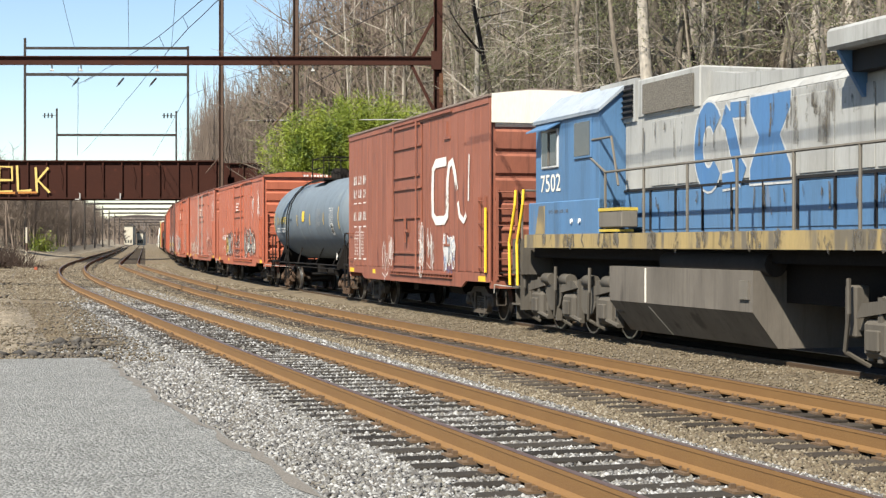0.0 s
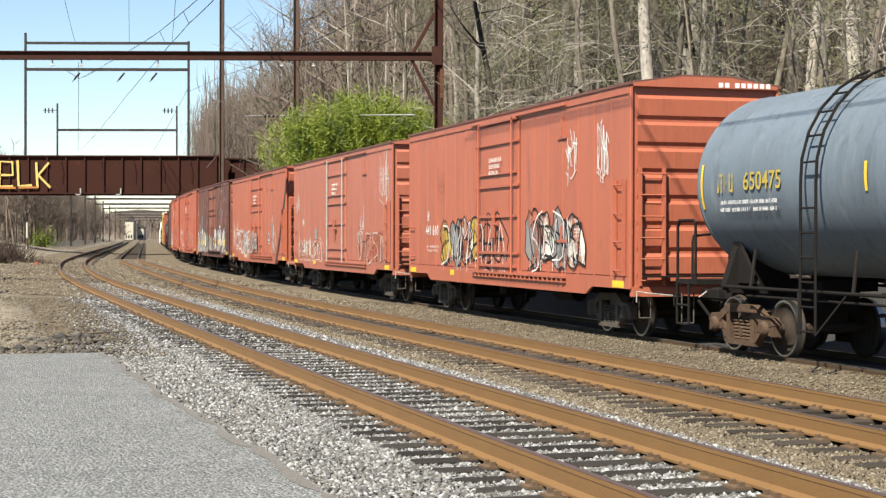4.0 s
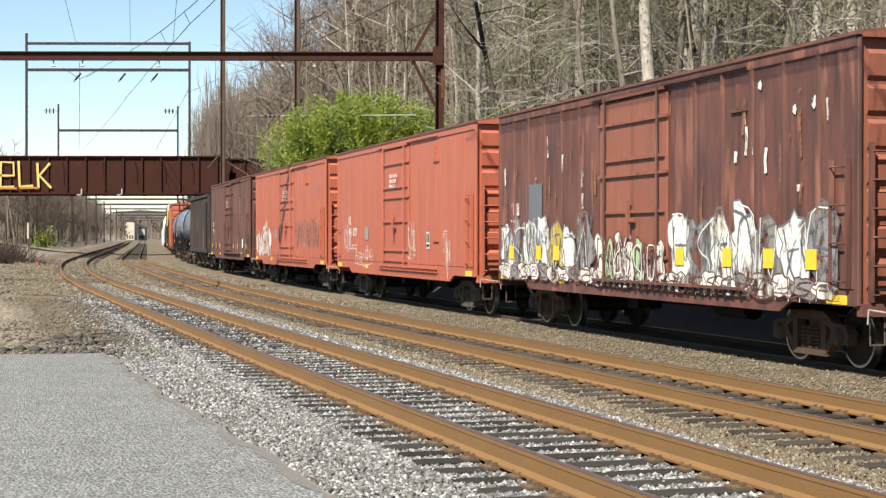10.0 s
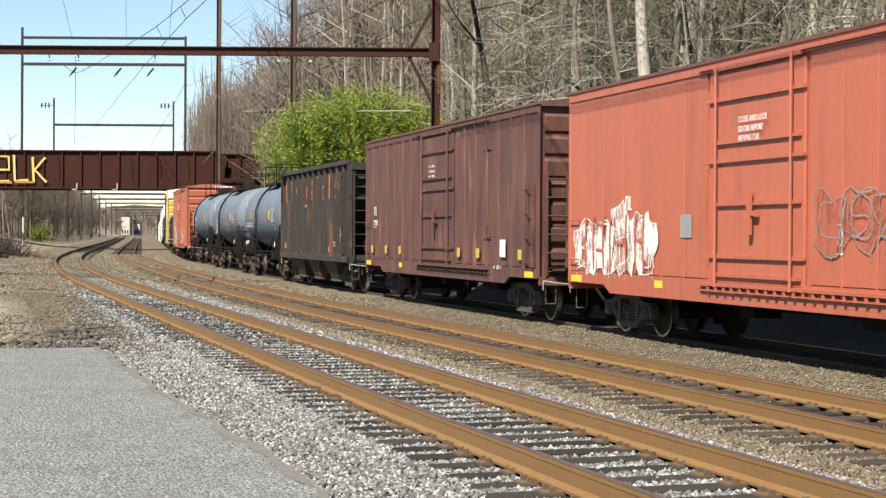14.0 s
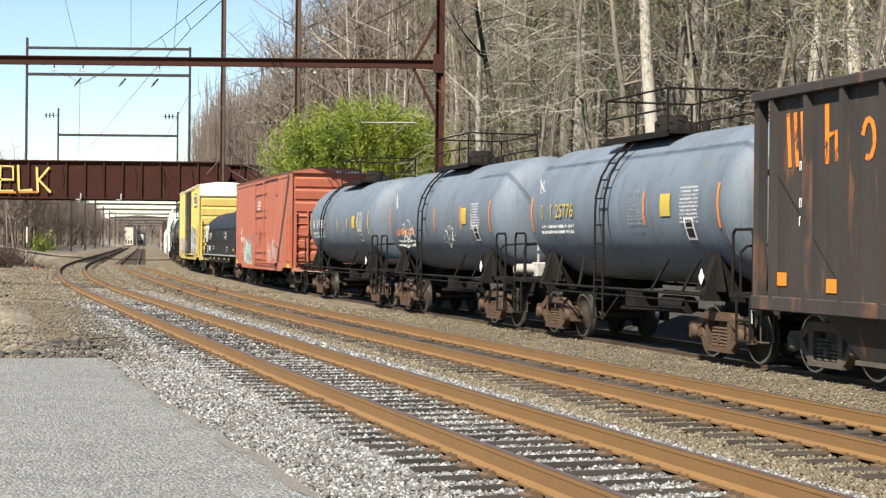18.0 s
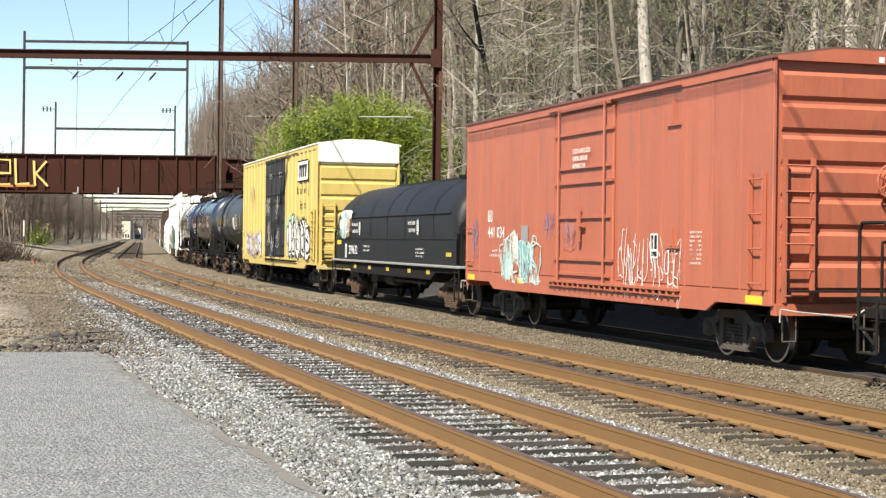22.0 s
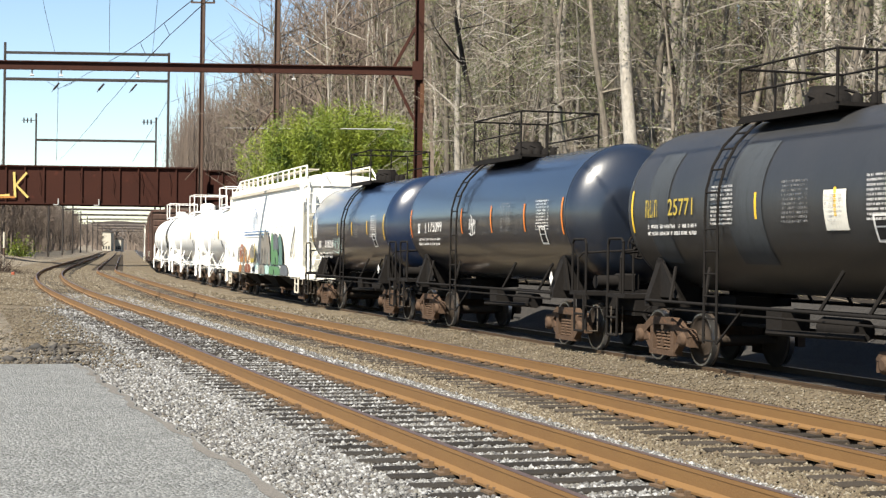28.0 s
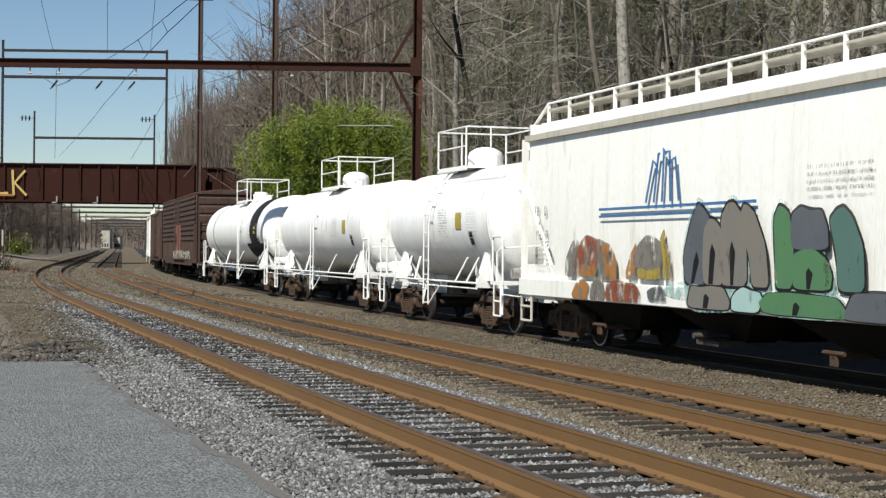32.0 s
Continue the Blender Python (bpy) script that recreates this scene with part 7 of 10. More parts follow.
    if dome == "nozzle":
        part("valve_housing", Shape().lathe([(zt - 0.1, 0.36), (zt + 0.30, 0.36), (zt + 0.34, 0.31), (zt + 0.42, 0.29)], "z", (0.35, 0, 0), 18), frame, deck)
        for q in range(5):
            vf = Shape()
            x = -0.9 + q * 0.27
            vf.lathe([(zt - 0.05, 0.09), (zt + 0.14 + 0.05 * (q % 2), 0.09), (zt + 0.2 + 0.05 * (q % 2), 0.05)], "z", (x, 0.25 * (-1) ** q, 0), 8)
            vf.rod((x, 0.25 * (-1) ** q, zt + 0.2), (x + 0.1, 0.4 * (-1) ** q, zt + 0.26), 0.025, 5)
            part("valve", vf, frame, deck)
    else:
        part("valve_housing", Shape().lathe([(zt - 0.1, 0.46), (zt + 0.30, 0.46), (zt + 0.42, 0.42), (zt + 0.52, 0.25), (zt + 0.55, 0.1)], "z", (0.1, 0, 0), 20), rail_mat, deck)
        part("valve", Shape().lathe([(zt - 0.05, 0.16), (zt + 0.22, 0.16), (zt + 0.26, 0.1)], "z", (-0.75, 0.1, 0), 12).lathe([(zt - 0.05, 0.1), (zt + 0.3, 0.1)], "z", (0.9, -0.2, 0), 10), rail_mat, deck)
    # reflective stripes and stencils
    sm = stripe_mat or M["yellow_paint"]
    for i in range(stripes):
        x = -h + 0.75 + (L - 1.5) * i / max(1, stripes - 1)
        hi = 0.62 if i in (0, stripes - 1) else (0.50 if stripe_mat else 0.34)
        if number and h - 4.3 < x < h - 1.2:
            continue
        shell_patch(shell, R, zc, x - 0.035, x + 0.035, zc - hi * 0.6 - 0.05, zc + hi * 0.6 - 0.05, sm, "reflector")
    if number:
        nm = number_mat or M["white_paint"]
        bars(shell, h - 1.35 - 0.5 * drop, zc + 0.14 - drop, R - 0.16 * drop + 0.02, 0.75, 0.34, 1, nm, "owner_mark", seed)
        lettering(shell, number, h - 2.25 - 0.5 * drop, zc - 0.14 - drop, R - 0.16 * drop + 0.02, 0.40, nm, "car_number")
        bars(shell, h - 1.5 - 0.5 * drop, zc - 0.30 - drop, R - 0.22 * drop + 0.03, 1.9, 0.24, 2, M["white_paint"], "data_stencil", seed + 1)
    for k in range(marks):
        x = -h + 2.2 + k * 2.3
        bars(shell, x, zc + 0.30, R + 0.03, 0.75, 0.66, 10, M["white_paint"] if k % 2 == 0 else M["grey_paint"], "data_stencil", seed + 5 + k)
    if placard:
        shell_patch(shell, R, zc, -h + 2.65, -h + 3.08, zc - 0.20, zc + 0.20, M["yellow_dull"], "placard", 0.008)
    bx = shell_patch(shell, R, zc, -h + 1.75, -h + 2.12, zc - 0.62, zc - 0.24, M["white_paint"], "routing_box", 0.008)
    shell_patch(bx, R, zc, -h + 1.80, -h + 2.07, zc - 0.58, zc - 0.42, M["black_paint"], "routing_field", 0.011)
    shell_patch(bx, R, zc, -h + 1.80, -h + 2.07, zc - 0.40, zc - 0.27, M["black_paint"], "routing_field", 0.011)
    pl = Shape().prism([(-xt - 0.1, 1.42), (-xt, 1.56), (-xt + 0.1, 1.42), (-xt, 1.28)], "y", 1.43, 1.44)
    part("hazard_placard", pl, M["white_paint"], car)
    return car, h, R, zc


# ---------------------------------------------------------------- open hopper
def open_hopper(label, u0, u1, H):
    car, L = car_empty("hopper_car", label, "hopper car", u0, u1)
    h, W, z0, mat = L / 2, 1.45, 1.02, M["black_hopper"]
    side = Shape().box(-h + 0.55, h - 0.55, W - 0.04, W, z0 + 0.1, H - 0.1)
    both("side_sheet", side, mat, car)
    both("top_chord", Shape().box(-h, h, W - 0.06, W + 0.13, H - 0.16, H, bevel=0.02), mat, car)
    both("side_sill", Shape().box(-h, h, W - 0.04, W + 0.10, z0 - 0.06, z0 + 0.16, bevel=0.015), mat, car)
    post = Shape().prism([(-0.07, W - 0.01), (-0.05, W + 0.10), (0.05, W + 0.10), (0.07, W - 0.01)], "z", z0 + 0.14, H - 0.14).mesh("side_post", mat)
    for i in range(12):
        x = -h + 0.62 + (L - 1.24) * i / 11
        for rz in (0, 180):
            o = new("side_post", post)
            o.parent, o.matrix_basis = car, pose(0, 0, 0, 0, 0, rz) @ pose(x, 0, 0)
    for sx in (-1, 1):
        # slope sheet under an open end frame
        part("slope_sheet", Shape().add([(sx * (h - 0.55), -W, H - 1.25), (sx * (h - 0.55), W, H - 1.25), (sx * (h - 2.9), W, z0), (sx * (h - 2.9), -W, z0),
                                         (sx * (h - 0.60), -W, H - 1.25), (sx * (h - 0.60), W, H - 1.25), (sx * (h - 2.95), W, z0), (sx * (h - 2.95), -W, z0)],
                                        [(0, 1, 2, 3), (7, 6, 5, 4), (0, 4, 5, 1), (2, 6, 7, 3), (1, 5, 6, 2), (0, 3, 7, 4)]), mat, car)
        part("end_sheet", Shape().box(min(sx * (h - 0.6), sx * (h - 0.55)), max(sx * (h - 0.6), sx * (h - 0.55)), -W, W, H - 1.3, H - 0.05), mat, car)
        rb = Shape()
        for k in range(4):
            rb.box(min(sx * (h - 0.56), sx * (h - 0.42)), max(sx * (h - 0.56), sx * (h - 0.42)), -W + 0.1, W - 0.1, H - 1.2 + k * 0.30, H - 1.12 + k * 0.30)
        part("end_rib", rb, mat, car)
        for sy in (-1, 1):
            part("corner_post", Shape().box(min(sx * (h - 0.16), sx * h), max(sx * (h - 0.16), sx * h), sy * (W - 0.02) - 0.08, sy * (W - 0.02) + 0.08, z0 - 0.06, H - 0.1), mat, car)
        part("end_post", Shape().box(min(sx * (h - 0.5), sx * (h - 0.36)), max(sx * (h - 0.5), sx * (h - 0.36)), -0.5, -0.36, z0, H - 1.2).box(min(sx * (h - 0.5), sx * (h - 0.36)), max(sx * (h - 0.5), sx * (h - 0.36)), 0.36, 0.5, z0, H - 1.2), mat, car)
        part("end_beam", Shape().box(min(sx * (h - 0.2), sx * (h + 0.02)), max(sx * (h - 0.2), sx * (h + 0.02)), -W, W, z0 - 0.15, z0 + 0.2).box(min(sx * (h - 0.12), sx * h), max(sx * (h - 0.12), sx * h), -W, W, H - 1.3, H - 1.2), mat, car)
        end_ladder("end_ladder", car, sx * h, sx, 0.8 if sx < 0 else -0.8, 1.3 if sx < 0 else -1.3, z0 + 0.1, H - 0.5, 8, mat)
        part("air_tank", Shape().lathe([(-0.4, 0.2), (0.4, 0.2)], "y", (sx * (h - 0.9), 0.3, 1.55), 14), M["truck_grey"], car)
        coupler(car, sx * h, sx)
        lever(car, sx * h, sx, M["lever_white"])
        truck(car, sx * (h - 1.55), M["truck_grey"])
    ladder("side_ladder", car, -h + 0.15, -h + 0.5, W + 0.1, z0 + 0.3, H - 0.5, 7, mat, True)
    # three pairs of discharge hoppers
    for x in (-3.0, 0.0, 3.0):
        for sy in (-1, 1):
            ch = Shape().add([(x - 1.25, sy * 0.25, z0), (x + 1.25, sy * 0.25, z0), (x + 0.55, sy * 0.25, 0.34), (x - 0.55, sy * 0.25, 0.34),
                              (x - 1.25, sy * W, z0), (x + 1.25, sy * W, z0), (x + 0.55, sy * (W - 0.25), 0.34), (x - 0.55, sy * (W - 0.25), 0.34)],
                             [(0, 1, 2, 3), (7, 6, 5, 4), (0, 4, 5, 1), (1, 5, 6, 2), (2, 6, 7, 3), (3, 7, 4, 0)])
            c = part("discharge_hopper", ch, mat, car)
            part("hopper_gate", Shape().box(x - 0.62, x + 0.62, sy * 0.7 - 0.55, sy * 0.7 + 0.55, 0.27, 0.335), M["truck_grey"], c)
    part("centre_sill", Shape().box(-h, h, -0.22, 0.22, 0.72, 1.1), M["underframe"], car)
    part("load", Shape().box(-h + 0.7, h - 0.7, -W + 0.06, W - 0.06, H - 1.6, H - 1.2), M["soot"], car)
    # worn orange lettering, one fat stroke or hook to a panel
    ls = Shape()
    loop = lambda cx, cz, rx, rz, a0, a1: [(cx + rx * math.cos(a0 + (a1 - a0) * j / 10), cz + rz * math.sin(a0 + (a1 - a0) * j / 10)) for j in range(11)]
    for i in range(11):
        x, zt, yl = h - 0.75 - (L - 1.24) / 11 * (i + 0.45), H - 0.40, W + 0.012
        if i == 0:
            for dx in (0.22, 0.0, -0.20):
                ls.stroke([(x + dx, zt), (x + dx - 0.08, zt - 0.82)], 0.10, yl + 0.0005 * abs(dx))
        elif i in (1, 8):
            ls.stroke([(x + 0.1, zt + 0.05), (x + 0.08, zt - 0.82)], 0.12, yl)
            ls.stroke([(x + 0.08, zt - 0.42), (x - 0.16, zt - 0.36), (x - 0.18, zt - 0.80)], 0.09, yl + 0.0006)
        elif i in (2, 9):
            ls.stroke(loop(x, zt - 0.52, 0.15, 0.27, 0.2, 5.2), 0.09, yl)
        elif i == 3:
            ls.stroke([(x + 0.05, zt - 0.22), (x, zt - 0.80)], 0.10, yl)
            ls.stroke([(x + 0.06, zt - 0.02), (x + 0.05, zt - 0.10)], 0.10, yl)
        elif i == 4:
            ls.stroke([(x, zt - 0.18), (x, zt - 0.98), (x + 0.42, zt - 1.02)], 0.12, yl)
            ls.stroke([(x + 0.1, zt - 0.3), (x + 0.12, zt - 0.7)], 0.06, yl)
        elif i == 5:
            ls.stroke(loop(x, zt - 0.25, 0.11, 0.18, 0.0, 6.3), 0.09, yl)
            ls.stroke(loop(x, zt - 0.62, 0.15, 0.20, 0.0, 6.3), 0.09, yl + 0.0006)
        elif i == 6:
            ls.stroke([(x + 0.16, zt - 0.02), (x - 0.06, zt), (x - 0.08, zt - 0.80)], 0.09, yl)
        elif i == 7:
            ls.stroke(loop(x + 0.08, zt - 0.58, 0.14, 0.22, 0.0, 6.3), 0.09, yl)
            ls.stroke([(x - 0.14, zt - 0.05), (x - 0.14, zt - 0.82)], 0.12, yl + 0.0006)
        else:
            ls.stroke([(x, zt - 0.05), (x, zt - 0.80)], 0.10, yl)
    part("faded_lettering", ls, spray(M["orange_paint"], 0.38, 0.48, 4.0), car)
    bars(car, h - 1.35, z0 + 2.2, W + 0.012, 0.18, 1.1, 4, M["white_paint"], "owner_mark", 4)
    for x, z in ((h - 0.85, 1.35), (h - 2.3, 1.28), (h - 4.5, 1.28), (-h + 3.1, 1.28), (-h + 0.95, 1.4)):
        patch(car, x - 0.14, x + 0.14, z, z + 0.2, W + 0.012, M["orange_paint"])
    bars(car, h - 5.2, 1.55, W + 0.012, 0.35, 0.25, 4, M["white_paint"], seed=8)
    bars(car, -h + 2.5, 1.65, W + 0.012, 0.8, 0.22, 2, M["white_paint"], seed=9)
    tag(car, -h + 1.1, 1.9, 0.6, 0.7, W + 0.012, M["white_paint"], 12, 0.03, 3)
    return car


# ---------------------------------------------------------------- covered hopper
def covered_hopper(label, u0, u1, H=4.75):
    car, L = car_empty("covered_hopper", label, "hopper car", u0, u1)
    h, W, z0, mat = L / 2, 1.55, 1.02, M["hopper_white"]
    out = [(-h + 0.45, H - 0.42), (h - 0.45, H - 0.42), (h - 0.45, 3.35), (h - 2.0, 1.72), (h - 2.0, 0.98), (-h + 2.0, 0.98), (-h + 2.0, 1.72), (-h + 0.45, 3.35)]
    body = Shape()
    for y0, y1 in ((-W + 0.06, W - 0.06),):
        body.prism(out, "y", y0, y1)
    part("body", body, mat, car)
    # slightly bowed side sheets
    for sy in (-1, 1):
        rows = []
        for k in range(9):
            f = k / 8
            z = 1.30 + (H - 0.42 - 1.30) * f
            y = W - 0.05 + 0.05 * math.sin(math.pi * f)
            inset = max(0.0, (3.35 - z)) * 0.93
            rows.append([((-h + 0.5 + min(inset, 1.5)) + (L - 1.0 - 2 * min(inset, 1.5)) * i / 14, sy * y, z) for i in range(15)][::sy])
        part("side_sheet", Shape().sheet(rows), mat, car)
    both("top_chord", Shape().box(-h + 0.3, h - 0.3, W - 0.05, W + 0.03, H - 0.46, H - 0.34), M["hopper_trim"], car)
    both("side_sill", Shape().box(-h + 0.05, h - 0.05, W - 0.06, W + 0.04, z0 - 0.06, z0 + 0.30, bevel=0.015), mat, car)
    part("roof", Shape().prism([(-W, H - 0.40), (-W + 0.35, H - 0.06), (-0.6, H), (0.6, H), (W - 0.35, H - 0.06), (W, H - 0.40)], "x", -h + 0.35, h - 0.35), mat, car)
    hatch = Shape().box(-0.5, 0.5, -0.32, 0.32, H - 0.02, H + 0.14, bevel=0.03).mesh("hatch", mat)
    for i in range(8):
        o = new("hatch", hatch)
        o.parent, o.location = car, (-h + 1.6 + (L - 3.2) * i / 7, 0, 0)
    for sy in (-1, 1):
        wk = part("roof_walk", Shape().box(-h + 0.5, h - 0.5, sy * 0.98 - 0.22, sy * 0.98 + 0.22, H + 0.18, H + 0.22), M["hopper_trim"], car)
        for i in range(14):
            x = -h + 0.7 + (L - 1.4) * i / 13
            part("walk_bracket", Shape().box(x - 0.03, x + 0.03, sy * 1.18 - 0.03, sy * 1.18 + 0.03, H - 0.1, H + 0.34), mat, wk)
        part("walk_rail", Shape().rod((-h + 0.7, sy * 1.18, H + 0.34), (h - 0.7, sy * 1.18, H + 0.34), 0.03, 6).pipe([(-h + 0.7, sy * 1.18, H + 0.34), (-h + 0.15, sy * 1.3, H - 0.1), (-h + 0.12, sy * 1.4, H - 0.6)], 0.035, 6).pipe([(h - 0.7, sy * 1.18, H + 0.34), (h - 0.15, sy * 1.3, H - 0.1), (h - 0.12, sy * 1.4, H - 0.6)], 0.035, 6), mat, wk)
    for sx in (-1, 1):
        part("end_slope", Shape().add([(sx * (h - 0.45), -W + 0.05, 3.36), (sx * (h - 0.45), W - 0.05, 3.36), (sx * (h - 2.0), W - 0.05, 1.72), (sx * (h - 2.0), -W + 0.05, 1.72),
                                           (sx * (h - 0.40), -W + 0.05, 3.33), (sx * (h - 0.40), W - 0.05, 3.33), (sx * (h - 1.95), W - 0.05, 1.69), (sx * (h - 1.95), -W + 0.05, 1.69)],
                                          [(4, 5, 6, 7), (0, 4, 7, 3), (1, 2, 6, 5)]), mat, car)
        part("end_sheet", Shape().box(min(sx * (h - 0.46), sx * (h - 0.40)), max(sx * (h - 0.46), sx * (h - 0.40)), -W + 0.05, W - 0.05, 3.3, H - 0.1), mat, car)
        for sy in (-1, 1):
            part("corner_post", Shape().box(min(sx * (h - 0.14), sx * (h - 0.04)), max(sx * (h - 0.14), sx * (h - 0.04)), sy * (W - 0.07) - 0.06, sy * (W - 0.07) + 0.06, z0, H - 0.4), mat, car)
            part("side_strut", Shape().prism([(sx * (h - 1.95), 1.30), (sx * (h - 1.80), 1.30), (sx * (h - 0.10), 3.15), (sx * (h - 0.10), 3.35)], "y", sy * (W - 0.12), sy * (W - 0.04)), mat, car)
            part("end_strut", Shape().prism([(sy * 1.1, z0 + 0.1), (sy * 1.22, z0 + 0.1), (sy * 0.45, 3.4), (sy * 0.33, 3.4)], "x", sx * (h - 0.2), sx * (h - 0.12)), mat, car)
            part("shear_plate", Shape().box(min(sx * (h - 2.0), sx * (h - 0.05)), max(sx * (h - 2.0), sx * (h - 0.05)), sy * (W - 0.07) - 0.02, sy * (W - 0.07) + 0.02, z0 + 0.25, 1.62), mat, car)
        end_ladder("end_ladder", car, sx * (h - 0.05), sx, sx * -0.75, sx * -1.25, z0 + 0.2, H - 0.3, 9, mat)
        part("end_deck", Shape().box(min(sx * (h - 2.0), sx * (h + 0.05)), max(sx * (h - 2.0), sx * (h + 0.05)), -W + 0.05, W - 0.05, z0 - 0.12, z0 + 0.02), mat, car)
        st = Shape()
        for xx in (h - 0.75, h - 0.15):
            st.rod((sx * xx, W, 0.42), (sx * xx, W, z0), 0.03, 6)
        for z in (0.42, 0.72):
            st.rod((sx * (h - 0.75), W, z), (sx * (h - 0.15), W, z), 0.03, 6)
        part("sill_step", st, M["hopper_trim"], car)
        coupler(car, sx * h, sx)
        lever(car, sx * h, sx, M["hopper_trim"])
        truck(car, sx * (h - 1.75), M["truck_iron"])
    ladder("side_ladder", car, -h + 0.15, -h + 0.6, W - 0.02, z0 + 0.4, H - 0.7, 8, mat, True)
    for x in (-4.2, 0.0, 4.2):
        for sy in (-1, 1):
            part("discharge_hopper", Shape().add([(x - 1.7, sy * 0.2, 0.98), (x + 1.7, sy * 0.2, 0.98), (x + 0.4, sy * 0.2, 0.42), (x - 0.4, sy * 0.2, 0.42), (x - 1.7, sy * 1.3, 0.98), (x + 1.7, sy * 1.3, 0.98), (x + 0.4, sy * 0.75, 0.42), (x - 0.4, sy * 0.75, 0.42)],
                                                 [(0, 1, 2, 3), (7, 6, 5, 4), (1, 5, 6, 2), (2, 6, 7, 3), (3, 7, 4, 0)]), M["underframe"], car)
    for x in (-4.2, 4.2):
        part("gate_handle", Shape().rod((x, 0.6, 0.46), (x, 1.42, 0.46), 0.05, 8).box(x - 0.10, x + 0.10, 1.36, 1.42, 0.30, 0.52, bevel=0.02).rod((x - 0.28, 1.40, 0.50), (x + 0.28, 1.40, 0.50), 0.035, 6), M["truck_iron"], car)
    part("outlet_gate", Shape().box(-0.4, 0.4, 0.5, 1.25, 0.36, 0.44).rod((0, 0.6, 0.52), (0, 1.5, 0.52), 0.05, 8), M["truck_grey"], car)
    part("centre_sill", Shape().box(-h, h, -0.25, 0.25, 0.72, 1.0), M["underframe"], car)
    return car, h, W + 0.012, z0


# ---------------------------------------------------------------- coil car
def coil_car(label, u0, u1):
    car, L = car_empty("coil_car", label, "coil car", u0, u1)
    h, W, mat = L / 2 - 0.35, 1.45, M["coil_hood"]
    def section(f):
        """half outline of the hood, from the sill up to the crown"""
        return [(W, 1.95), (W, 2.58), (W - 0.05, 2.82), (W - 0.20, 3.10), (W - 0.48, 3.37), (W - 0.85, 3.56), (W - 1.2, 3.64), (0, 3.67)]
    half = section(0)
    ring = half + [(-y, z) for y, z in reversed(half[:-1])]
    for a, b in ((-h, -0.04), (0.04, h)):
        rows = []
        end = a if a < -0.1 else b
        shp = Shape()
        xs = []
        if end < 0:
            xs = [(-h, 0.0), (-h + 0.06, 0.55), (-h + 0.25, 0.82), (-h + 0.6, 0.96), (-h + 1.0, 1.0), (b, 1.0)]
        else:
            xs = [(a, 1.0), (h - 1.0, 1.0), (h - 0.6, 0.96), (h - 0.25, 0.82), (h - 0.06, 0.55), (h, 0.0)]
        for x, f in xs:
            rows.append([(x, y * (0.94 + 0.06 * f), 1.95 + (z - 1.95) * (0.45 + 0.55 * f)) for y, z in ring])
        shp.sheet(rows[::-1])
        shp.add(rows[0], [tuple(range(len(ring)))])
        shp.add(rows[-1], [tuple(range(len(ring) - 1, -1, -1))])
        hood = part("hood", shp, mat, car)
        for i in range(2):
            x = a + (b - a) * (0.30 + 0.42 * i)
            st = Shape()
            pr = [(y * 1.008, 1.95 + (z - 1.95) * 1.007) for y, z in ring]
            st.sheet([[(x + d, y, z) for y, z in pr] for d in (0.05, -0.05)])
            part("hood_strap", st, mat, hood)
        for sy in (-1, 1):
            part("hood_seam", Shape().rod((max(a, -h + 0.5), sy * (W + 0.005), 2.64), (min(b, h - 0.5), sy * (W + 0.005), 2.64), 0.03, 6), M["black_paint"], hood)
        lp = Shape()
        for k in range(10):
            p = [((a + b) / 2 + 0.30 * math.cos(math.pi * q / 10), 0.0, 3.66 + 0.42 * math.sin(math.pi * q / 10)) for q in (k, k + 1)]
            lp.rod(p[0], p[1], 0.045, 6)
        part("lifting_loop", lp, mat, hood)
    part("hood_rail", Shape().box(-h * 0.6, h * 0.6, -0.06, 0.06, 3.66, 3.73).box(-h * 0.6, -h * 0.6 + 0.05, -0.5, 0.5, 3.62, 3.74), mat, car)
    both("trough", Shape().box(-h, h, W - 0.12, W - 0.02, 1.28, 1.96), mat, car)
    for sx in (-1, 1):
        part("bulkhead", Shape().box(min(sx * (h - 0.05), sx * h), max(sx * (h - 0.05), sx * h), -W + 0.03, W - 0.03, 1.28, 2.1), mat, car)
    part("deck", Shape().box(-h - 0.45, h + 0.45, -1.52, 1.52, 1.20, 1.27, bevel=0.015), M["grey_paint"], car, "worn grey edge of the deck")
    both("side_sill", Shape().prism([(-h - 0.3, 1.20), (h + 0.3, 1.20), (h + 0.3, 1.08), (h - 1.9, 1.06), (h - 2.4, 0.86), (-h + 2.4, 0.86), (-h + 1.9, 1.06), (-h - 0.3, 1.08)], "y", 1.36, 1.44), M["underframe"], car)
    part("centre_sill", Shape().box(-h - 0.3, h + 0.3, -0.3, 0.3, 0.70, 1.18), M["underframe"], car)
    part("brake_rigging", Shape().lathe([(-0.5, 0.2), (0.5, 0.2)], "x", (1.6, 0.8, 0.72), 12).rod((-2.5, 0.9, 0.7), (1, 0.9, 0.7), 0.04, 6).box(2.6, 3.3, 0.5, 1.1, 0.6, 0.95), M["truck_grey"], car)
    for sx in (-1, 1):
        coupler(car, sx * (h + 0.40), sx)
        lever(car, sx * (h + 0.42), sx, M["lever_white"])
        truck(car, sx * (h - 1.5), M["truck_iron"])
        ladder("sill_step", car, sx * (h + 0.05), sx * (h + 0.42), 1.46, 0.45, 1.1, 3, M["underframe"], True, 0.03)
        part("end_rail", Shape().pipe([(sx * (h + 0.4), -1.4, 1.27), (sx * (h + 0.4), -1.4, 2.2), (sx * (h + 0.4), 1.4, 2.2), (sx * (h + 0.4), 1.4, 1.27)], 0.025, 6), M["underframe"], car)
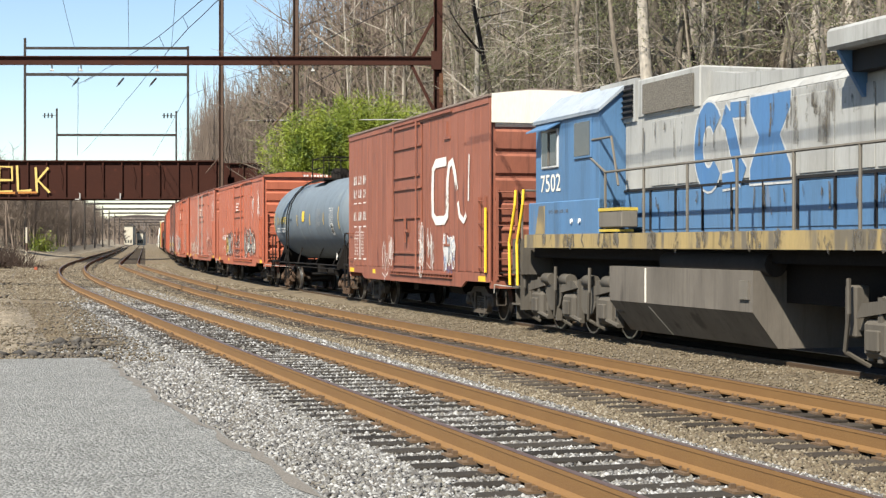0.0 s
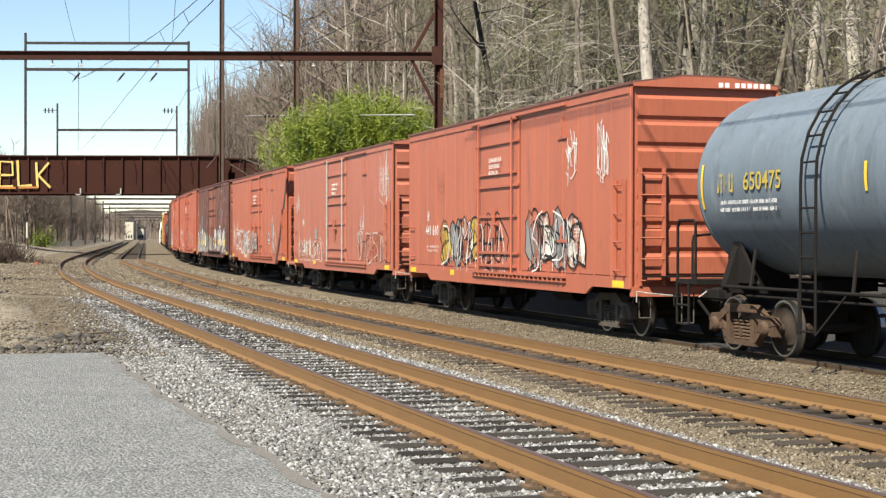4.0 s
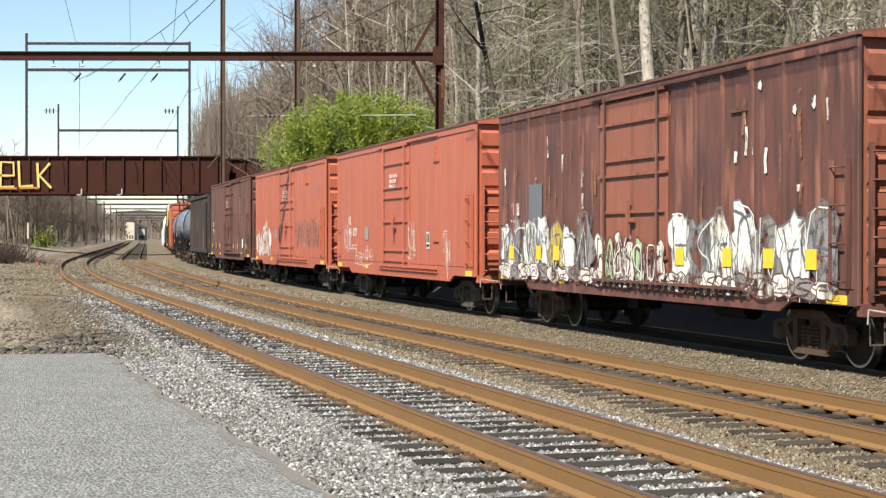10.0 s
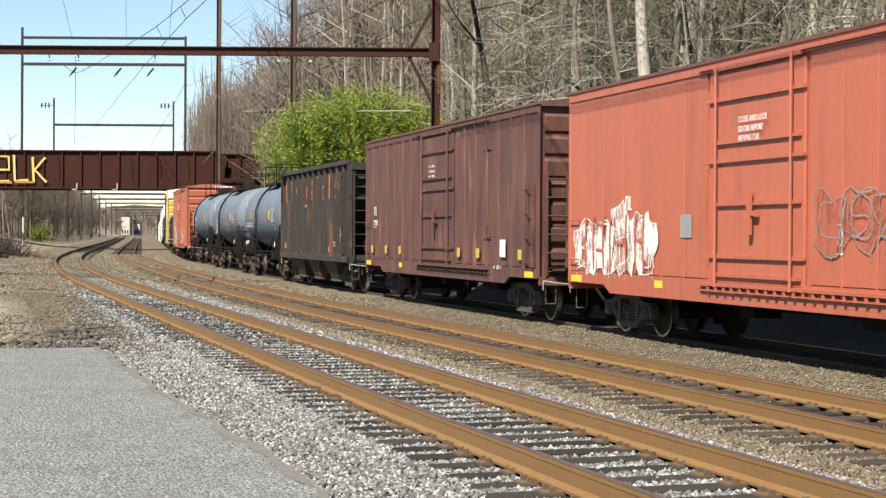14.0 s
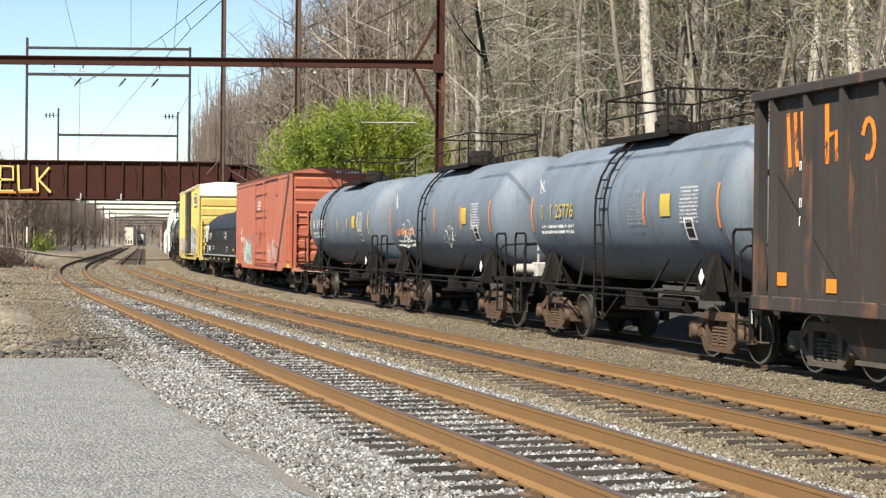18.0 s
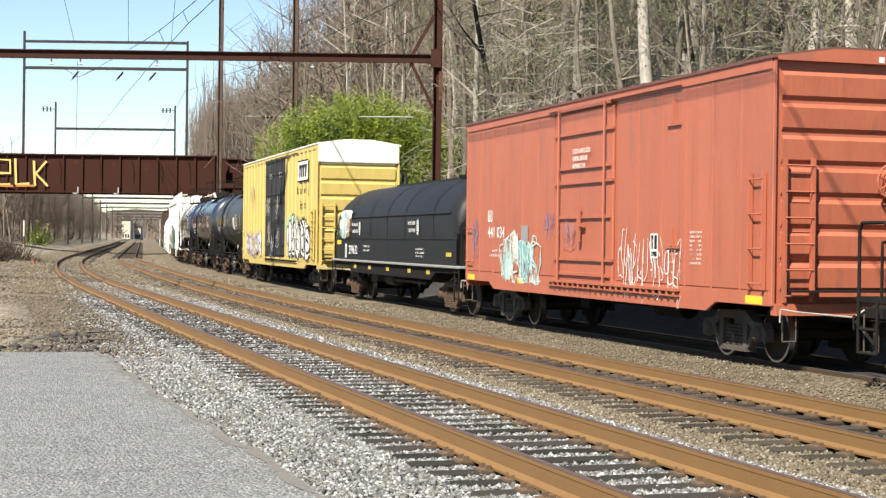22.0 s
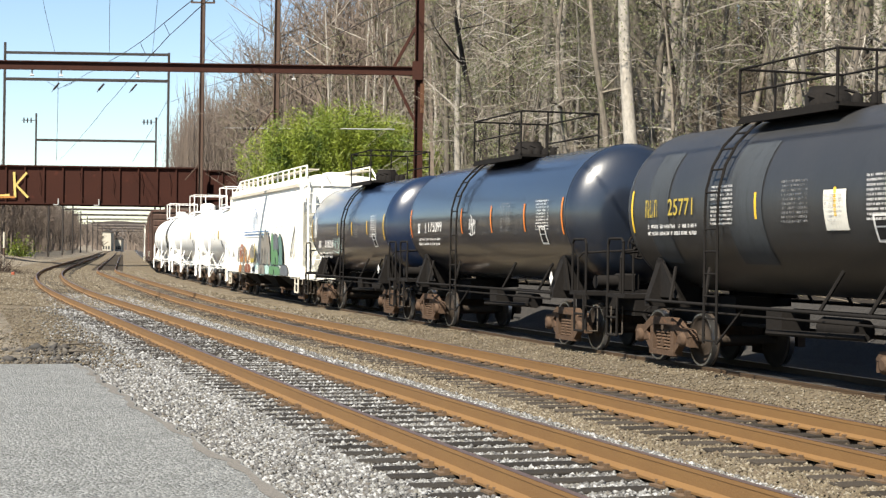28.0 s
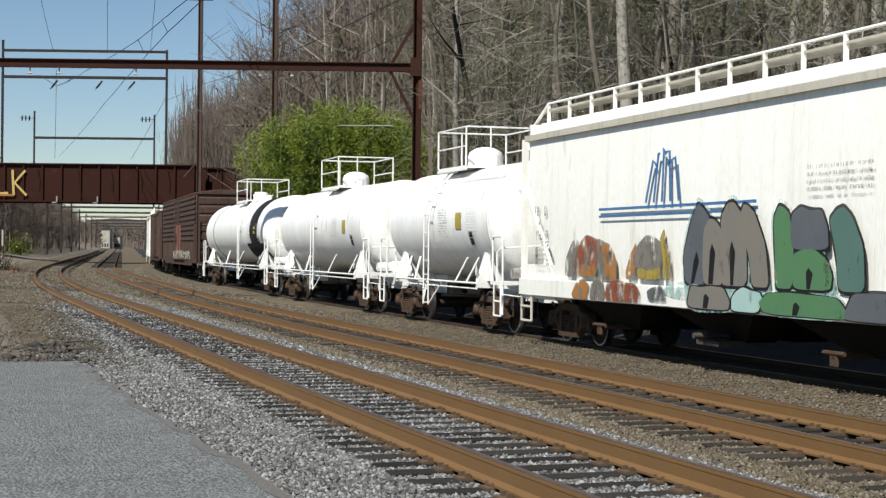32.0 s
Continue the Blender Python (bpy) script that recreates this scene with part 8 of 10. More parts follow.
    y = W + 0.03
    # emblem and two rows of worn lettering on each hood half
    for cx in (h - 3.0, -h + 4.2):
        for k in range(9):
            z = 2.08 + k * 0.048
            w = 0.13 * math.sqrt(max(0.02, 1 - ((k - 4) / 4.6) ** 2))
            patch(car, cx - 0.62 - w, cx - 0.62 + w, z, z + 0.030, y, M["white_paint"], "emblem_bar")
        bars(car, cx + 0.45, 2.46, y + 0.002, 0.80, 0.42, 2, M["white_paint"], "company_lettering", 3)
    bars(car, h - 1.4, 1.78, 1.45, 0.35, 0.5, 1, M["white_paint"], "owner_mark", 2)
    lettering(car, "299632", h - 1.95, 1.46, 1.45, 0.40, M["white_paint"], "car_number")
    bars(car, h - 4.0, 1.75, 1.45, 0.9, 0.26, 2, M["white_paint"], seed=6)
    bars(car, -h + 3.9, 1.70, 1.45, 0.9, 0.3, 3, M["white_paint"], seed=7)
    patch(car, h - 0.8, h - 0.2, 1.76, 1.90, 1.45, M["yellow_paint"])
    patch(car, -h + 0.35, -h + 0.85, 1.50, 1.61, 1.45, M["yellow_dull"])
    for x in (h - 2.9, h - 4.9, h - 7.2, -h + 4.6, -h + 2.6):
        patch(car, x - 0.17, x + 0.17, 1.0, 1.12, 1.442, M["yellow_dull"])
    rnd = random.Random(8)
    for k, (cx, cz, ww, hh, mat) in enumerate(((h - 1.45, 2.36, 1.5, 0.72, M["white_paint"]), (h - 1.75, 2.74, 2.0, 0.34, M["white_paint"]), (h - 1.2, 2.12, 1.1, 0.34, M["cyan_spray"]), (h - 1.6, 2.70, 1.2, 0.20, M["cyan_spray"]), (h - 1.95, 2.08, 0.5, 0.18, M["orange_spray"]))):
        sh = Shape()
        fan(sh, wobble(rnd, cx, cz, ww, hh, 26, 0.10), y + 0.004 + 0.0015 * k)
        part("graffiti", sh, spray(mat, 0.34 + 0.05 * (k > 1), 0.52, 5.0), car, "hazy white and pale blue sprayed blot" if k == 0 else "")
    for k in range(3):
        tag(car, h - 1.3 - 0.45 * k, 2.3 + 0.1 * k, 0.8, 0.6, y + 0.014, M["cyan_spray"] if k < 2 else M["orange_spray"], 120 + k, 0.05, 4)
    return car


# ---------------------------------------------------------------- locomotive
def locomotive(u0, u1):
    car = thing("locomotive", "grey and blue diesel freight locomotive with a yellow frame stripe, road-worn", "locomotive")
    movers.append((car, (u0 + u1) / 2))
    h = (u1 - u0) / 2
    W = 1.5
    part("frame", Shape().box(-h + 0.4, h - 0.9, -1.22, 1.22, 1.58, 1.80).box(-h + 0.6, h - 1.1, -0.85, 0.85, 0.95, 1.58), M["underframe"], car)
    both("frame_stripe", Shape().box(-h + 0.3, h - 1.1, W - 0.02, W + 0.03, 1.80, 2.09), M["loco_yellow"], car, "faded yellow stripe along the frame")
    part("walkway", Shape().box(-h + 0.3, h - 1.1, -W, W, 2.0, 2.05), M["loco_dirty"], car)
    # hood: blue lower band, grey upper body, soot on the roof
    part("lower_hood", Shape().box(-h + 0.9, 5.3, -0.95, 0.95, 2.05, 2.92), M["loco_blue"], car)
    part("upper_hood", Shape().box(-h + 0.9, 5.3, -0.955, 0.955, 2.925, 4.35, bevel=0.03), M["loco_grey"], car)
    part("hood_roof", Shape().prism([(-0.95, 4.34), (-0.72, 4.56), (0.72, 4.56), (0.95, 4.34)], "x", -h + 0.95, 5.2), M["loco_grey"], car)
    door = Shape().box(-0.52, 0.52, 0.956, 0.972, 2.98, 4.20, bevel=0.006).mesh("hood_door", M["loco_grey"])
    low = Shape().box(-0.52, 0.52, 0.951, 0.966, 2.16, 2.86, bevel=0.006).mesh("access_panel", M["loco_blue"])
    slot = Shape().box(-0.02, 0.02, 0.953, 0.99, 2.12, 2.90).mesh("panel_post", M["black_paint"])
    for i in range(13):
        x = 4.6 - i * 1.12
        for rz in (0, 180):
            for nme, me in (("hood_door", door), ("access_panel", low), ("panel_post", slot)):
                if nme == "hood_door" and (x > 3.6):
                    continue
                o = new(nme, me)
                o.parent = car
                o.matrix_basis = pose(0, 0, 0, 0, 0, rz) @ pose((x if nme != "panel_post" else x - 0.56) * (1 if rz == 0 else -1) if rz else (x if nme != "panel_post" else x - 0.56), 0, 0)
    both("drip_line", Shape().box(-h + 0.9, 5.3, 0.95, 0.985, 2.90, 2.94), M["black_paint"], car)
    # louvres and the brake grid box behind the cab
    lv = both("louvre_frame", Shape().box(4.70, 6.50, 0.9, 1.0, 4.26, 5.10), M["loco_grey"], car)
    for k in range(6):
        for xa in (4.80, 5.66):
            part("louvre", Shape().box(xa, xa + 0.72, 1.0, 1.006, 4.36 + k * 0.11, 4.44 + k * 0.11).add([(xa, 1.05, 4.34 + k * 0.11), (xa + 0.72, 1.05, 4.34 + k * 0.11), (xa + 0.72, 1.004, 4.38 + k * 0.11), (xa, 1.004, 4.38 + k * 0.11)], [(0, 1, 2, 3)]), M["black_paint"], lv)
    part("air_box", Shape().box(1.9, 4.66, -0.98, 0.98, 4.30, 5.05, bevel=0.03), M["loco_grey"], car)
    both("grid_panel", Shape().box(2.12, 4.30, 0.985, 1.03, 4.36, 4.93), M["loco_mesh"], car)
    part("hood_hump", Shape().prism([(1.9, 4.95), (1.9, 4.5), (-2.9, 4.5), (-2.9, 4.56), (0.9, 4.80)], "y", -0.8, 0.8), M["loco_grey"], car)
    part("exhaust_stack", Shape().box(-2.5, -1.9, -0.45, 0.45, 4.5, 4.98, bevel=0.06).lathe([(4.95, 0.2), (5.1, 0.22)], "z", (-2.2, 0, 0), 10), M["soot"], car)
    part("stack_soot", Shape().box(-3.1, -1.5, -0.75, 0.75, 4.55, 4.62, bevel=0.02), M["soot"], car)
    # radiator wings
    rad = part("radiator", Shape().box(-h + 1.2, -3.3, -1.5, 1.5, 4.66, 4.98, bevel=0.05), M["loco_grey"], car)
    part("radiator_screen", Shape().box(-h + 1.3, -3.5, -1.2, 1.2, 4.35, 4.66), M["black_paint"], rad)
    for k in range(5):
        for sy in (-1, 1):
            x = -3.5 - k * 1.5
            part("radiator_bracket", Shape().prism([(sy * 0.95, 4.0), (sy * 1.0, 4.0), (sy * 1.42, 4.66), (sy * 0.95, 4.66)], "x", x - 0.04, x + 0.04), M["loco_blue"], rad)
    # cab with sloped roof edge, windows, number
    cab = part("cab", Shape().prism([(-W, 2.05), (W, 2.05), (W, 4.48), (0.9, 5.02), (-0.9, 5.02), (-W, 4.48)], "x", 5.3, 8.97), M["loco_blue"], car)
    part("cab_roof", Shape().prism([(-W - 0.05, 4.47), (-W - 0.05, 4.54), (-0.91, 5.09), (0.91, 5.09), (W + 0.05, 4.54), (W + 0.05, 4.47), (0.89, 5.03), (-0.89, 5.03)], "x", 5.25, 9.05), M["loco_roof"], cab)
    for xa, xb, za, zb in ((7.62, 8.50, 3.55, 4.26), (5.74, 6.58, 3.66, 4.34)):
        fr = both("window_frame", Shape().box(xa - 0.06, xb + 0.06, W - 0.02, W + 0.035, za - 0.06, zb + 0.06, bevel=0.015), M["loco_frame"] if xa > 7 else M["loco_blue"], cab)
        both("window_pane", Shape().box(xa, xb, W + 0.0, W + 0.042, za, zb), M["cab_glass"], cab)
    part("window_post", Shape().box(8.04, 8.10, W + 0.04, W + 0.06, 3.55, 4.26), M["loco_dirty"], cab)
    part("sun_visor", Shape().prism([(W, 4.42), (W + 0.32, 4.26), (W + 0.32, 4.29), (W, 4.45)], "x", 7.45, 8.75), M["loco_blue"], cab)
    part("front_window", Shape().box(8.97, 9.0, -1.2, 1.2, 3.5, 4.15), M["cab_glass"], cab)
    part("cab_lower", Shape().box(5.3, 9.4, -W + 0.02, W + 0.02, 2.06, 2.78, bevel=0.02), M["loco_blue"], cab)
    part("nose", Shape().box(8.66, 9.9, -0.75, 0.75, 2.05, 3.3, bevel=0.08), M["loco_blue"], cab)
    part("cab_stripe", Shape().box(8.35, 8.72, W + 0.021, W + 0.026, 2.10, 2.70).prism([(8.72, 2.10), (8.95, 2.10), (8.72, 2.70)], "y", W + 0.021, W + 0.026), M["loco_yellow"], cab)
    lettering(cab, "7502", 8.66, 3.0, W + 0.012, 0.52, M["cream"], "road_number", 1.15)
    for x in (6.3, 6.75):
        part("marker_light", Shape().lathe([(W + 0.02, 0.05), (W + 0.05, 0.05)], "y", (x, 0, 2.35), 8), M["white_paint"], cab)
    bars(cab, 8.1, 2.60, W + 0.026, 1.2, 0.08, 1, M["loco_dirty"], "data_stencil", 3)
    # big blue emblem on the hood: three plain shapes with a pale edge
    y = 0.975
    for grow, mat, dy in ((0.07, M["loco_frame"], 0.0), (0.0, M["emblem_blue"], 0.004)):
        sh = Shape()
        sh.stroke([(1.55 + 0.40 * math.cos(q), 3.58 + 0.48 * math.sin(q)) for q in [3.80 + 0.248 * k for k in range(21)]], 0.34 + grow, y + dy)
        sh.stroke([(0.98, 4.02), (0.80, 3.9), (0.62, 3.6), (0.44, 3.26), (0.24, 3.1)], 0.32 + grow, y + dy + 0.001)
        sh.stroke([(0.72, 4.06), (0.14, 4.04)], 0.22 + grow, y + dy + 0.0012)
        sh.stroke([(1.02, 3.06), (0.50, 3.08)], 0.22 + grow, y + dy + 0.0014)
        g = grow / 2
        sh.add([(0.0 + g, y + dy + 0.002, 4.18 + g), (-1.35 - g, y + dy + 0.002, 4.18 + g), (-1.35 - g, y + dy + 0.002, 3.98 - g), (-1.0 - g, y + dy + 0.002, 3.62), (-1.35 - g, y + dy + 0.002, 3.2 + g), (-1.35 - g, y + dy + 0.002, 3.0 - g),
                (0.0 + g, y + dy + 0.002, 3.0 - g), (0.0 + g, y + dy + 0.002, 3.2 + g), (-0.32 + g, y + dy + 0.002, 3.62), (0.0 + g, y + dy + 0.002, 3.98 - g)], [(0, 9, 8, 4, 3, 2, 1), (8, 7, 6, 5, 4)])
        sh.v = [(px, py, 3.58 + (pz - 3.58) * 1.2) for px, py, pz in sh.v]
        part("emblem", sh, mat, car)
    # soot below the stack, grime runs down the hood, rust on the frame stripe
    rnd = random.Random(15)
    st = Shape()
    for k in range(16):
        x = -2.2 + rnd.gauss(0, 0.6)
        st.stroke([(x, 4.33), (x + rnd.gauss(0, 0.03), 4.15 - rnd.random() * 0.25), (x + rnd.gauss(0, 0.04), 3.95 - rnd.random() * 0.6)], rnd.uniform(0.10, 0.32), 0.9765 + 0.0004 * k)
    part("soot_streak", st, spray(M["loco_dirty"], 0.46, 0.72, 2.2), car)
    for mat, count, za, zb in ((M["loco_dirty"], 34, 4.3, 0.9), (M["loco_under"], 40, 2.86, 0.55)):
        st = Shape()
        for k in range(count):
            x, ln = rnd.uniform(-9.0, 4.4), rnd.uniform(0.2, zb)
            st.stroke([(x, za - rnd.random() * 0.25), (x + rnd.gauss(0, 0.02), za - ln * 0.5), (x + rnd.gauss(0, 0.02), za - ln)], rnd.uniform(0.02, 0.07), 0.9895 + 0.0003 * k)
        part("grime_run", st, spray(mat, 0.42, 0.58, 4.0), car)
    st = Shape()
    for k in range(60):
        x = rnd.uniform(-9.3, 9.2)
        st.stroke([(x, 2.09), (x + rnd.gauss(0, 0.05), 1.98 - rnd.random() * 0.08), (x + rnd.gauss(0, 0.06), 1.82)], rnd.uniform(0.05, 0.30), W + 0.0315 + 0.0002 * k)
    part("grime_run", st, spray(M["loco_dirty"], 0.44, 0.58, 4.0), car)
    # handrails and steps
    hr = Shape()
    for i in range(9):
        x = 5.0 - i * 1.85
        hr.rod((x, W, 1.95), (x, W, 3.28), 0.028, 6)
    hr.rod((5.0, W, 3.28), (-h + 0.9, W, 3.28), 0.026, 6)
    hr.pipe([(5.0, W, 3.28), (6.6, W, 3.95), (4.7, W, 3.95), (4.35, W, 3.0)], 0.026, 6)
    both("handrail", hr, M["loco_dirty"], car)
    part("step_box", Shape().box(4.1, 5.25, W - 0.3, W + 0.04, 2.20, 2.52, bevel=0.02), M["loco_dirty"], car)
    part("step_edge", Shape().box(4.1, 5.25, W - 0.3, W + 0.05, 2.52, 2.58).box(4.3, 5.2, W - 0.3, W + 0.05, 2.12, 2.17), M["yellow_dull"], car)
    for sx in (-1, 1):
        xe = sx * (h - 0.75)
        st = Shape()
        for k in range(4):
            st.box(min(xe, xe + sx * 0.6), max(xe, xe + sx * 0.6), W - 0.55, W, 0.5 + 0.38 * k, 0.54 + 0.38 * k)
        st.box(min(xe - sx * 0.03, xe), max(xe - sx * 0.03, xe), W - 0.6, W, 0.4, 2.0)
        both("step_well", st, M["loco_under"], car)
        gr = Shape()
        for dx in (0.02, 0.55):
            gr.pipe([(xe + sx * dx, W + 0.06, 0.95), (xe + sx * dx, W + 0.08, 1.9), (xe + sx * (dx - 0.28), W + 0.04, 2.75), (xe + sx * (dx - 0.28), W + 0.02, 3.1)], 0.036, 7)
        both("step_rail", gr, M["yellow_paint"], car)
        part("end_railing", Shape().pipe([(sx * (h - 0.3), -1.3, 2.0), (sx * (h - 0.3), -1.3, 3.1), (sx * (h - 0.3), 1.3, 3.1), (sx * (h - 0.3), 1.3, 2.0)], 0.025, 6), M["loco_dirty"], car)
        part("end_plate", Shape().box(min(sx * (h - 0.9), sx * (h - 0.2)), max(sx * (h - 0.9), sx * (h - 0.2)), -W, W, 1.2, 2.0).prism([(-1.4, 0.18), (1.4, 0.18), (1.45, 1.2), (-1.45, 1.2)], "x", sx * (h - 0.25), sx * (h - 0.2)), M["loco_under"], car)
        coupler(car, sx * (h - 0.3), sx)
        # three-axle truck
        xt = 7.4 if sx > 0 else -6.35
        t = part("truck", Shape().box(-1.9, 1.9, -0.9, 0.9, 0.75, 1.0), M["loco_under"], car)
        t.location = (xt, 0, 0)
        for sy in (-1, 1):
            fr = Shape().prism([(-2.7, 0.80), (-2.5, 1.02), (2.5, 1.02), (2.7, 0.80), (2.6, 0.66), (1.4, 0.70), (0.9, 0.60), (-0.9, 0.60), (-1.4, 0.70), (-2.6, 0.66)], "y", sy * 1.05, sy * 1.22)
            for k in (-1, 0, 1):
                fr.box(k * 1.95 - 0.32, k * 1.95 + 0.32, sy * 1.20 - 0.17, sy * 1.20 + 0.17, 0.30, 0.84, bevel=0.07)
                fr.box(k * 1.95 - 0.17, k * 1.95 + 0.17, sy * 1.38 - 0.04, sy * 1.38 + 0.04, 0.40, 0.70, bevel=0.02)
                fr.prism([(k * 1.95 - 0.55, 0.98), (k * 1.95 - 0.30, 1.12), (k * 1.95 + 0.34, 1.06), (k * 1.95 + 0.50, 0.84)], "y", sy * 1.18, sy * 1.36)
                fr.pipe([(k * 1.95 + 0.62, sy * 1.40, 1.40), (k * 1.95 + 0.58, sy * 1.42, 0.9), (k * 1.95 + 0.78, sy * 1.36, 0.35), (k * 1.95 + 0.70, sy * 1.0, 0.14)], 0.035, 6)
                fr.rod((k * 1.95 - 0.75, sy * 1.34, 0.30), (k * 1.95 + 0.1, sy * 1.34, 0.42), 0.045, 6)
                fr.box(k * 1.95 - 0.42, k * 1.95 - 0.26, sy * 1.15 - 0.07, sy * 1.15 + 0.07, 0.25, 0.75)
                fr.box(k * 1.95 + 0.26, k * 1.95 + 0.42, sy * 1.15 - 0.07, sy * 1.15 + 0.07, 0.25, 0.75)
            for k in (-0.98, 0.98):
                fr.prism([(k - 0.62, 1.04), (k + 0.62, 1.04), (k + 0.40, 0.62), (k + 0.22, 0.46), (k - 0.22, 0.46), (k - 0.40, 0.62)], "y", sy * 1.06, sy * 1.30)
            fr.box(-2.85, -2.55, sy * 1.18 - 0.12, sy * 1.18 + 0.12, 0.55, 1.3, bevel=0.03)
            fr.box(2.55, 2.85, sy * 1.18 - 0.12, sy * 1.18 + 0.12, 0.55, 1.3, bevel=0.03)
            part("side_frame", fr, M["loco_under"], t)
            cy = Shape()
            for k in (-2.0, -0.95, 0.35, 1.45):
                cy.lathe([(k - 0.3, 0.13), (k + 0.14, 0.13), (k + 0.18, 0.06), (k + 0.42, 0.05)], "x", (0, sy * 1.26, 1.12), 12)
                cy.box(k + 0.34, k + 0.46, sy * 1.28 - 0.06, sy * 1.28 + 0.06, 0.25, 1.15)
            part("brake_cylinder", cy, M["loco_under"], t)
            sp = Shape()
            for k in (-1, 0, 1):
                for d in (-0.33, 0.33):
                    sp.lathe([(0.42, 0.10), (0.62, 0.10)], "z", (k * 1.95 + d, sy * 1.15, 0), 8)
            part("spring_group", sp, M["loco_under"], t)
        wheelset_mesh(0.52)
        for k in (-1, 0, 1):
            w = new("wheelset", combined(*wheelset_mesh(0.52), 0.52))
            w.parent, w.location = t, (k * 1.95, 0, 0.52)
            spinners.append((w, (k * 1.95, 0, 0.52), 0.52))
    # fuel tank
    ft = part("fuel_tank", Shape().prism([(-1.0, 0.22), (1.0, 0.22), (1.45, 0.80), (1.45, 1.46), (-1.45, 1.46), (-1.45, 0.80)], "x", -1.0, 4.9), M["tank_grime"], car)
    part("tank_seam", Shape().box(3.15, 3.20, 1.45, 1.462, 0.82, 1.44).add([(3.15, 1.462, 0.82), (3.2, 1.462, 0.82), (2.9, 1.03, 0.23), (2.85, 1.03, 0.23)], [(0, 1, 2, 3)]), M["cream"], ft)
    part("fuel_gauge", Shape().box(-0.9, -0.6, 1.45, 1.49, 1.0, 1.3), M["loco_dirty"], ft)
    part("air_reservoir", Shape().lathe([(-1.2, 0.2), (2.8, 0.2)], "x", (0, 1.15, 1.50 + 0.06), 12), M["soot"], car)
    return car


# ---------------------------------------------------------------- the consist, nose to tail
locomotive(11.5, 33.0)

car, h, y, z0, ze = boxcar("brown newsprint boxcar with a white end band and white sprayed tags", 34.4, 49.55, 5.62, M["cn_brown"], top_mat=M["cream"], roof=M["roof_metal"], door=(-1.5, 1.8), rib_gap=0.66)
lg = Shape()
lg.stroke([(-4.05, 2.95), (-4.0, 2.62), (-3.75, 2.50), (-2.95, 2.50), (-2.66, 2.66), (-2.62, 3.2), (-2.66, 3.86), (-2.95, 4.02), (-3.95, 4.03)], 0.24, y + 0.012)
lg.stroke([(-4.02, 2.8), (-4.05, 3.5), (-4.2, 3.92), (-4.5, 4.0), (-4.72, 3.7), (-4.9, 3.25)], 0.22, y + 0.0135)
lg.stroke([(-5.0, 2.95), (-5.15, 2.6), (-5.5, 2.45), (-5.72, 2.62)], 0.16, y + 0.0138)
lg.stroke([(-5.9, 2.95), (-5.92, 3.4), (-5.97, 4.1)], 0.09, y + 0.0125)
part("emblem", lg, spray(M["white_paint"], 0.38, 0.44), car, "large white emblem of bent bands")
for i, z in enumerate((4.05, 3.62, 2.90)):
    blocks(car, h - 0.75, z, y + 0.004, 3, 0.42, 0.27, M["white_paint"])
for i, z in enumerate((3.20, 2.45, 1.42)):
    for g in range(3):
        patch(car, h - 1.12 - g * 0.65, h - 0.75 - g * 0.65, z - 0.035, z, y + 0.001, M["white_paint"], "stencil_line")
patch(car, h - 1.62, h - 1.55, 1.42, 2.45, y + 0.001, M["white_paint"], "stencil_line")
for x, w in ((h - 0.8, 0.3), (h - 1.15, 0.3), (h - 1.75, 0.4)):
    bars(car, x, 2.28, y + 0.004, w, 0.8, 8, M["white_paint"], seed=46 + int(w * 10))
tag(car, -2.4, 1.85, 0.7, 1.2, y + 0.012, M["white_paint"], 31, 0.10, 3)
tag(car, -1.75, 1.75, 0.5, 1.5, y + 0.09, M["white_paint"], 32, 0.09, 3)
piece(car, -4.7, -3.7, 1.15, 2.15, y + 0.012, (M["white_paint"], M["grey_paint"]), M["white_paint"], M["blue_paint"], 3, 34, 0.06)
tag(car, 1.6, 1.75, 0.5, 1.0, y + 0.09, M["white_paint"], 35, 0.08, 3)
tag(car, 2.6, 1.4, 0.7, 1.0, y + 0.012, M["white_paint"], 33, 0.10, 2)
part("grab_bar", Shape().rod((-h + 0.12, y + 0.06, 1.2), (-h + 0.12, y + 0.06, 2.75), 0.035, 6), M["yellow_paint"], car, "yellow corner grab bar")

car, h, R, zc = tank_car("pale blue-grey tank car with yellow reflective stripes", 50.6, 64.85, M["tank_grey_light"], 1.52, 2.82, number="650475", number_mat=M["yellow_dull"], stripes=6, ladder_x=2.6, seed=2, platform=1.1, marks=2, placard=False)
shell_patch(car, R, zc, -0.2, 0.25, zc - 0.10, zc + 0.28, M["yellow_paint"], "placard", 0.009)

NSB = "rust-red plug-door boxcar with "
car, h, y, z0, ze = boxcar(NSB + "a yellow and black sprayed mural", 67.1, 83.0, 5.0, M["ns_red"])
ns_marks(car, h, y, z0, "441 610", 1)
piece(car, -0.7, 4.6, 1.12, 2.48, y + 0.012, (M["yellow_dull"], M["grey_paint"], M["cream"]), M["black_paint"], M["white_paint"], 6, 7, 0.07)
piece(car, -5.6, -2.2, 1.25, 2.55, y + 0.012, (M["grey_paint"], M["cream"]), M["black_paint"], M["white_paint"], 4, 8, 0.07)
tag(car, 4.7, 3.3, 0.7, 0.8, y + 0.012, M["ns_red_faded"], 41, 0.05, 3)
tag(car, -4.9, 3.7, 0.6, 1.1, y + 0.012, M["white_paint"], 42, 0.07, 3)
tag(car, -6.6, 3.7, 0.6, 1.2, y + 0.012, M["white_paint"], 43, 0.07, 4)

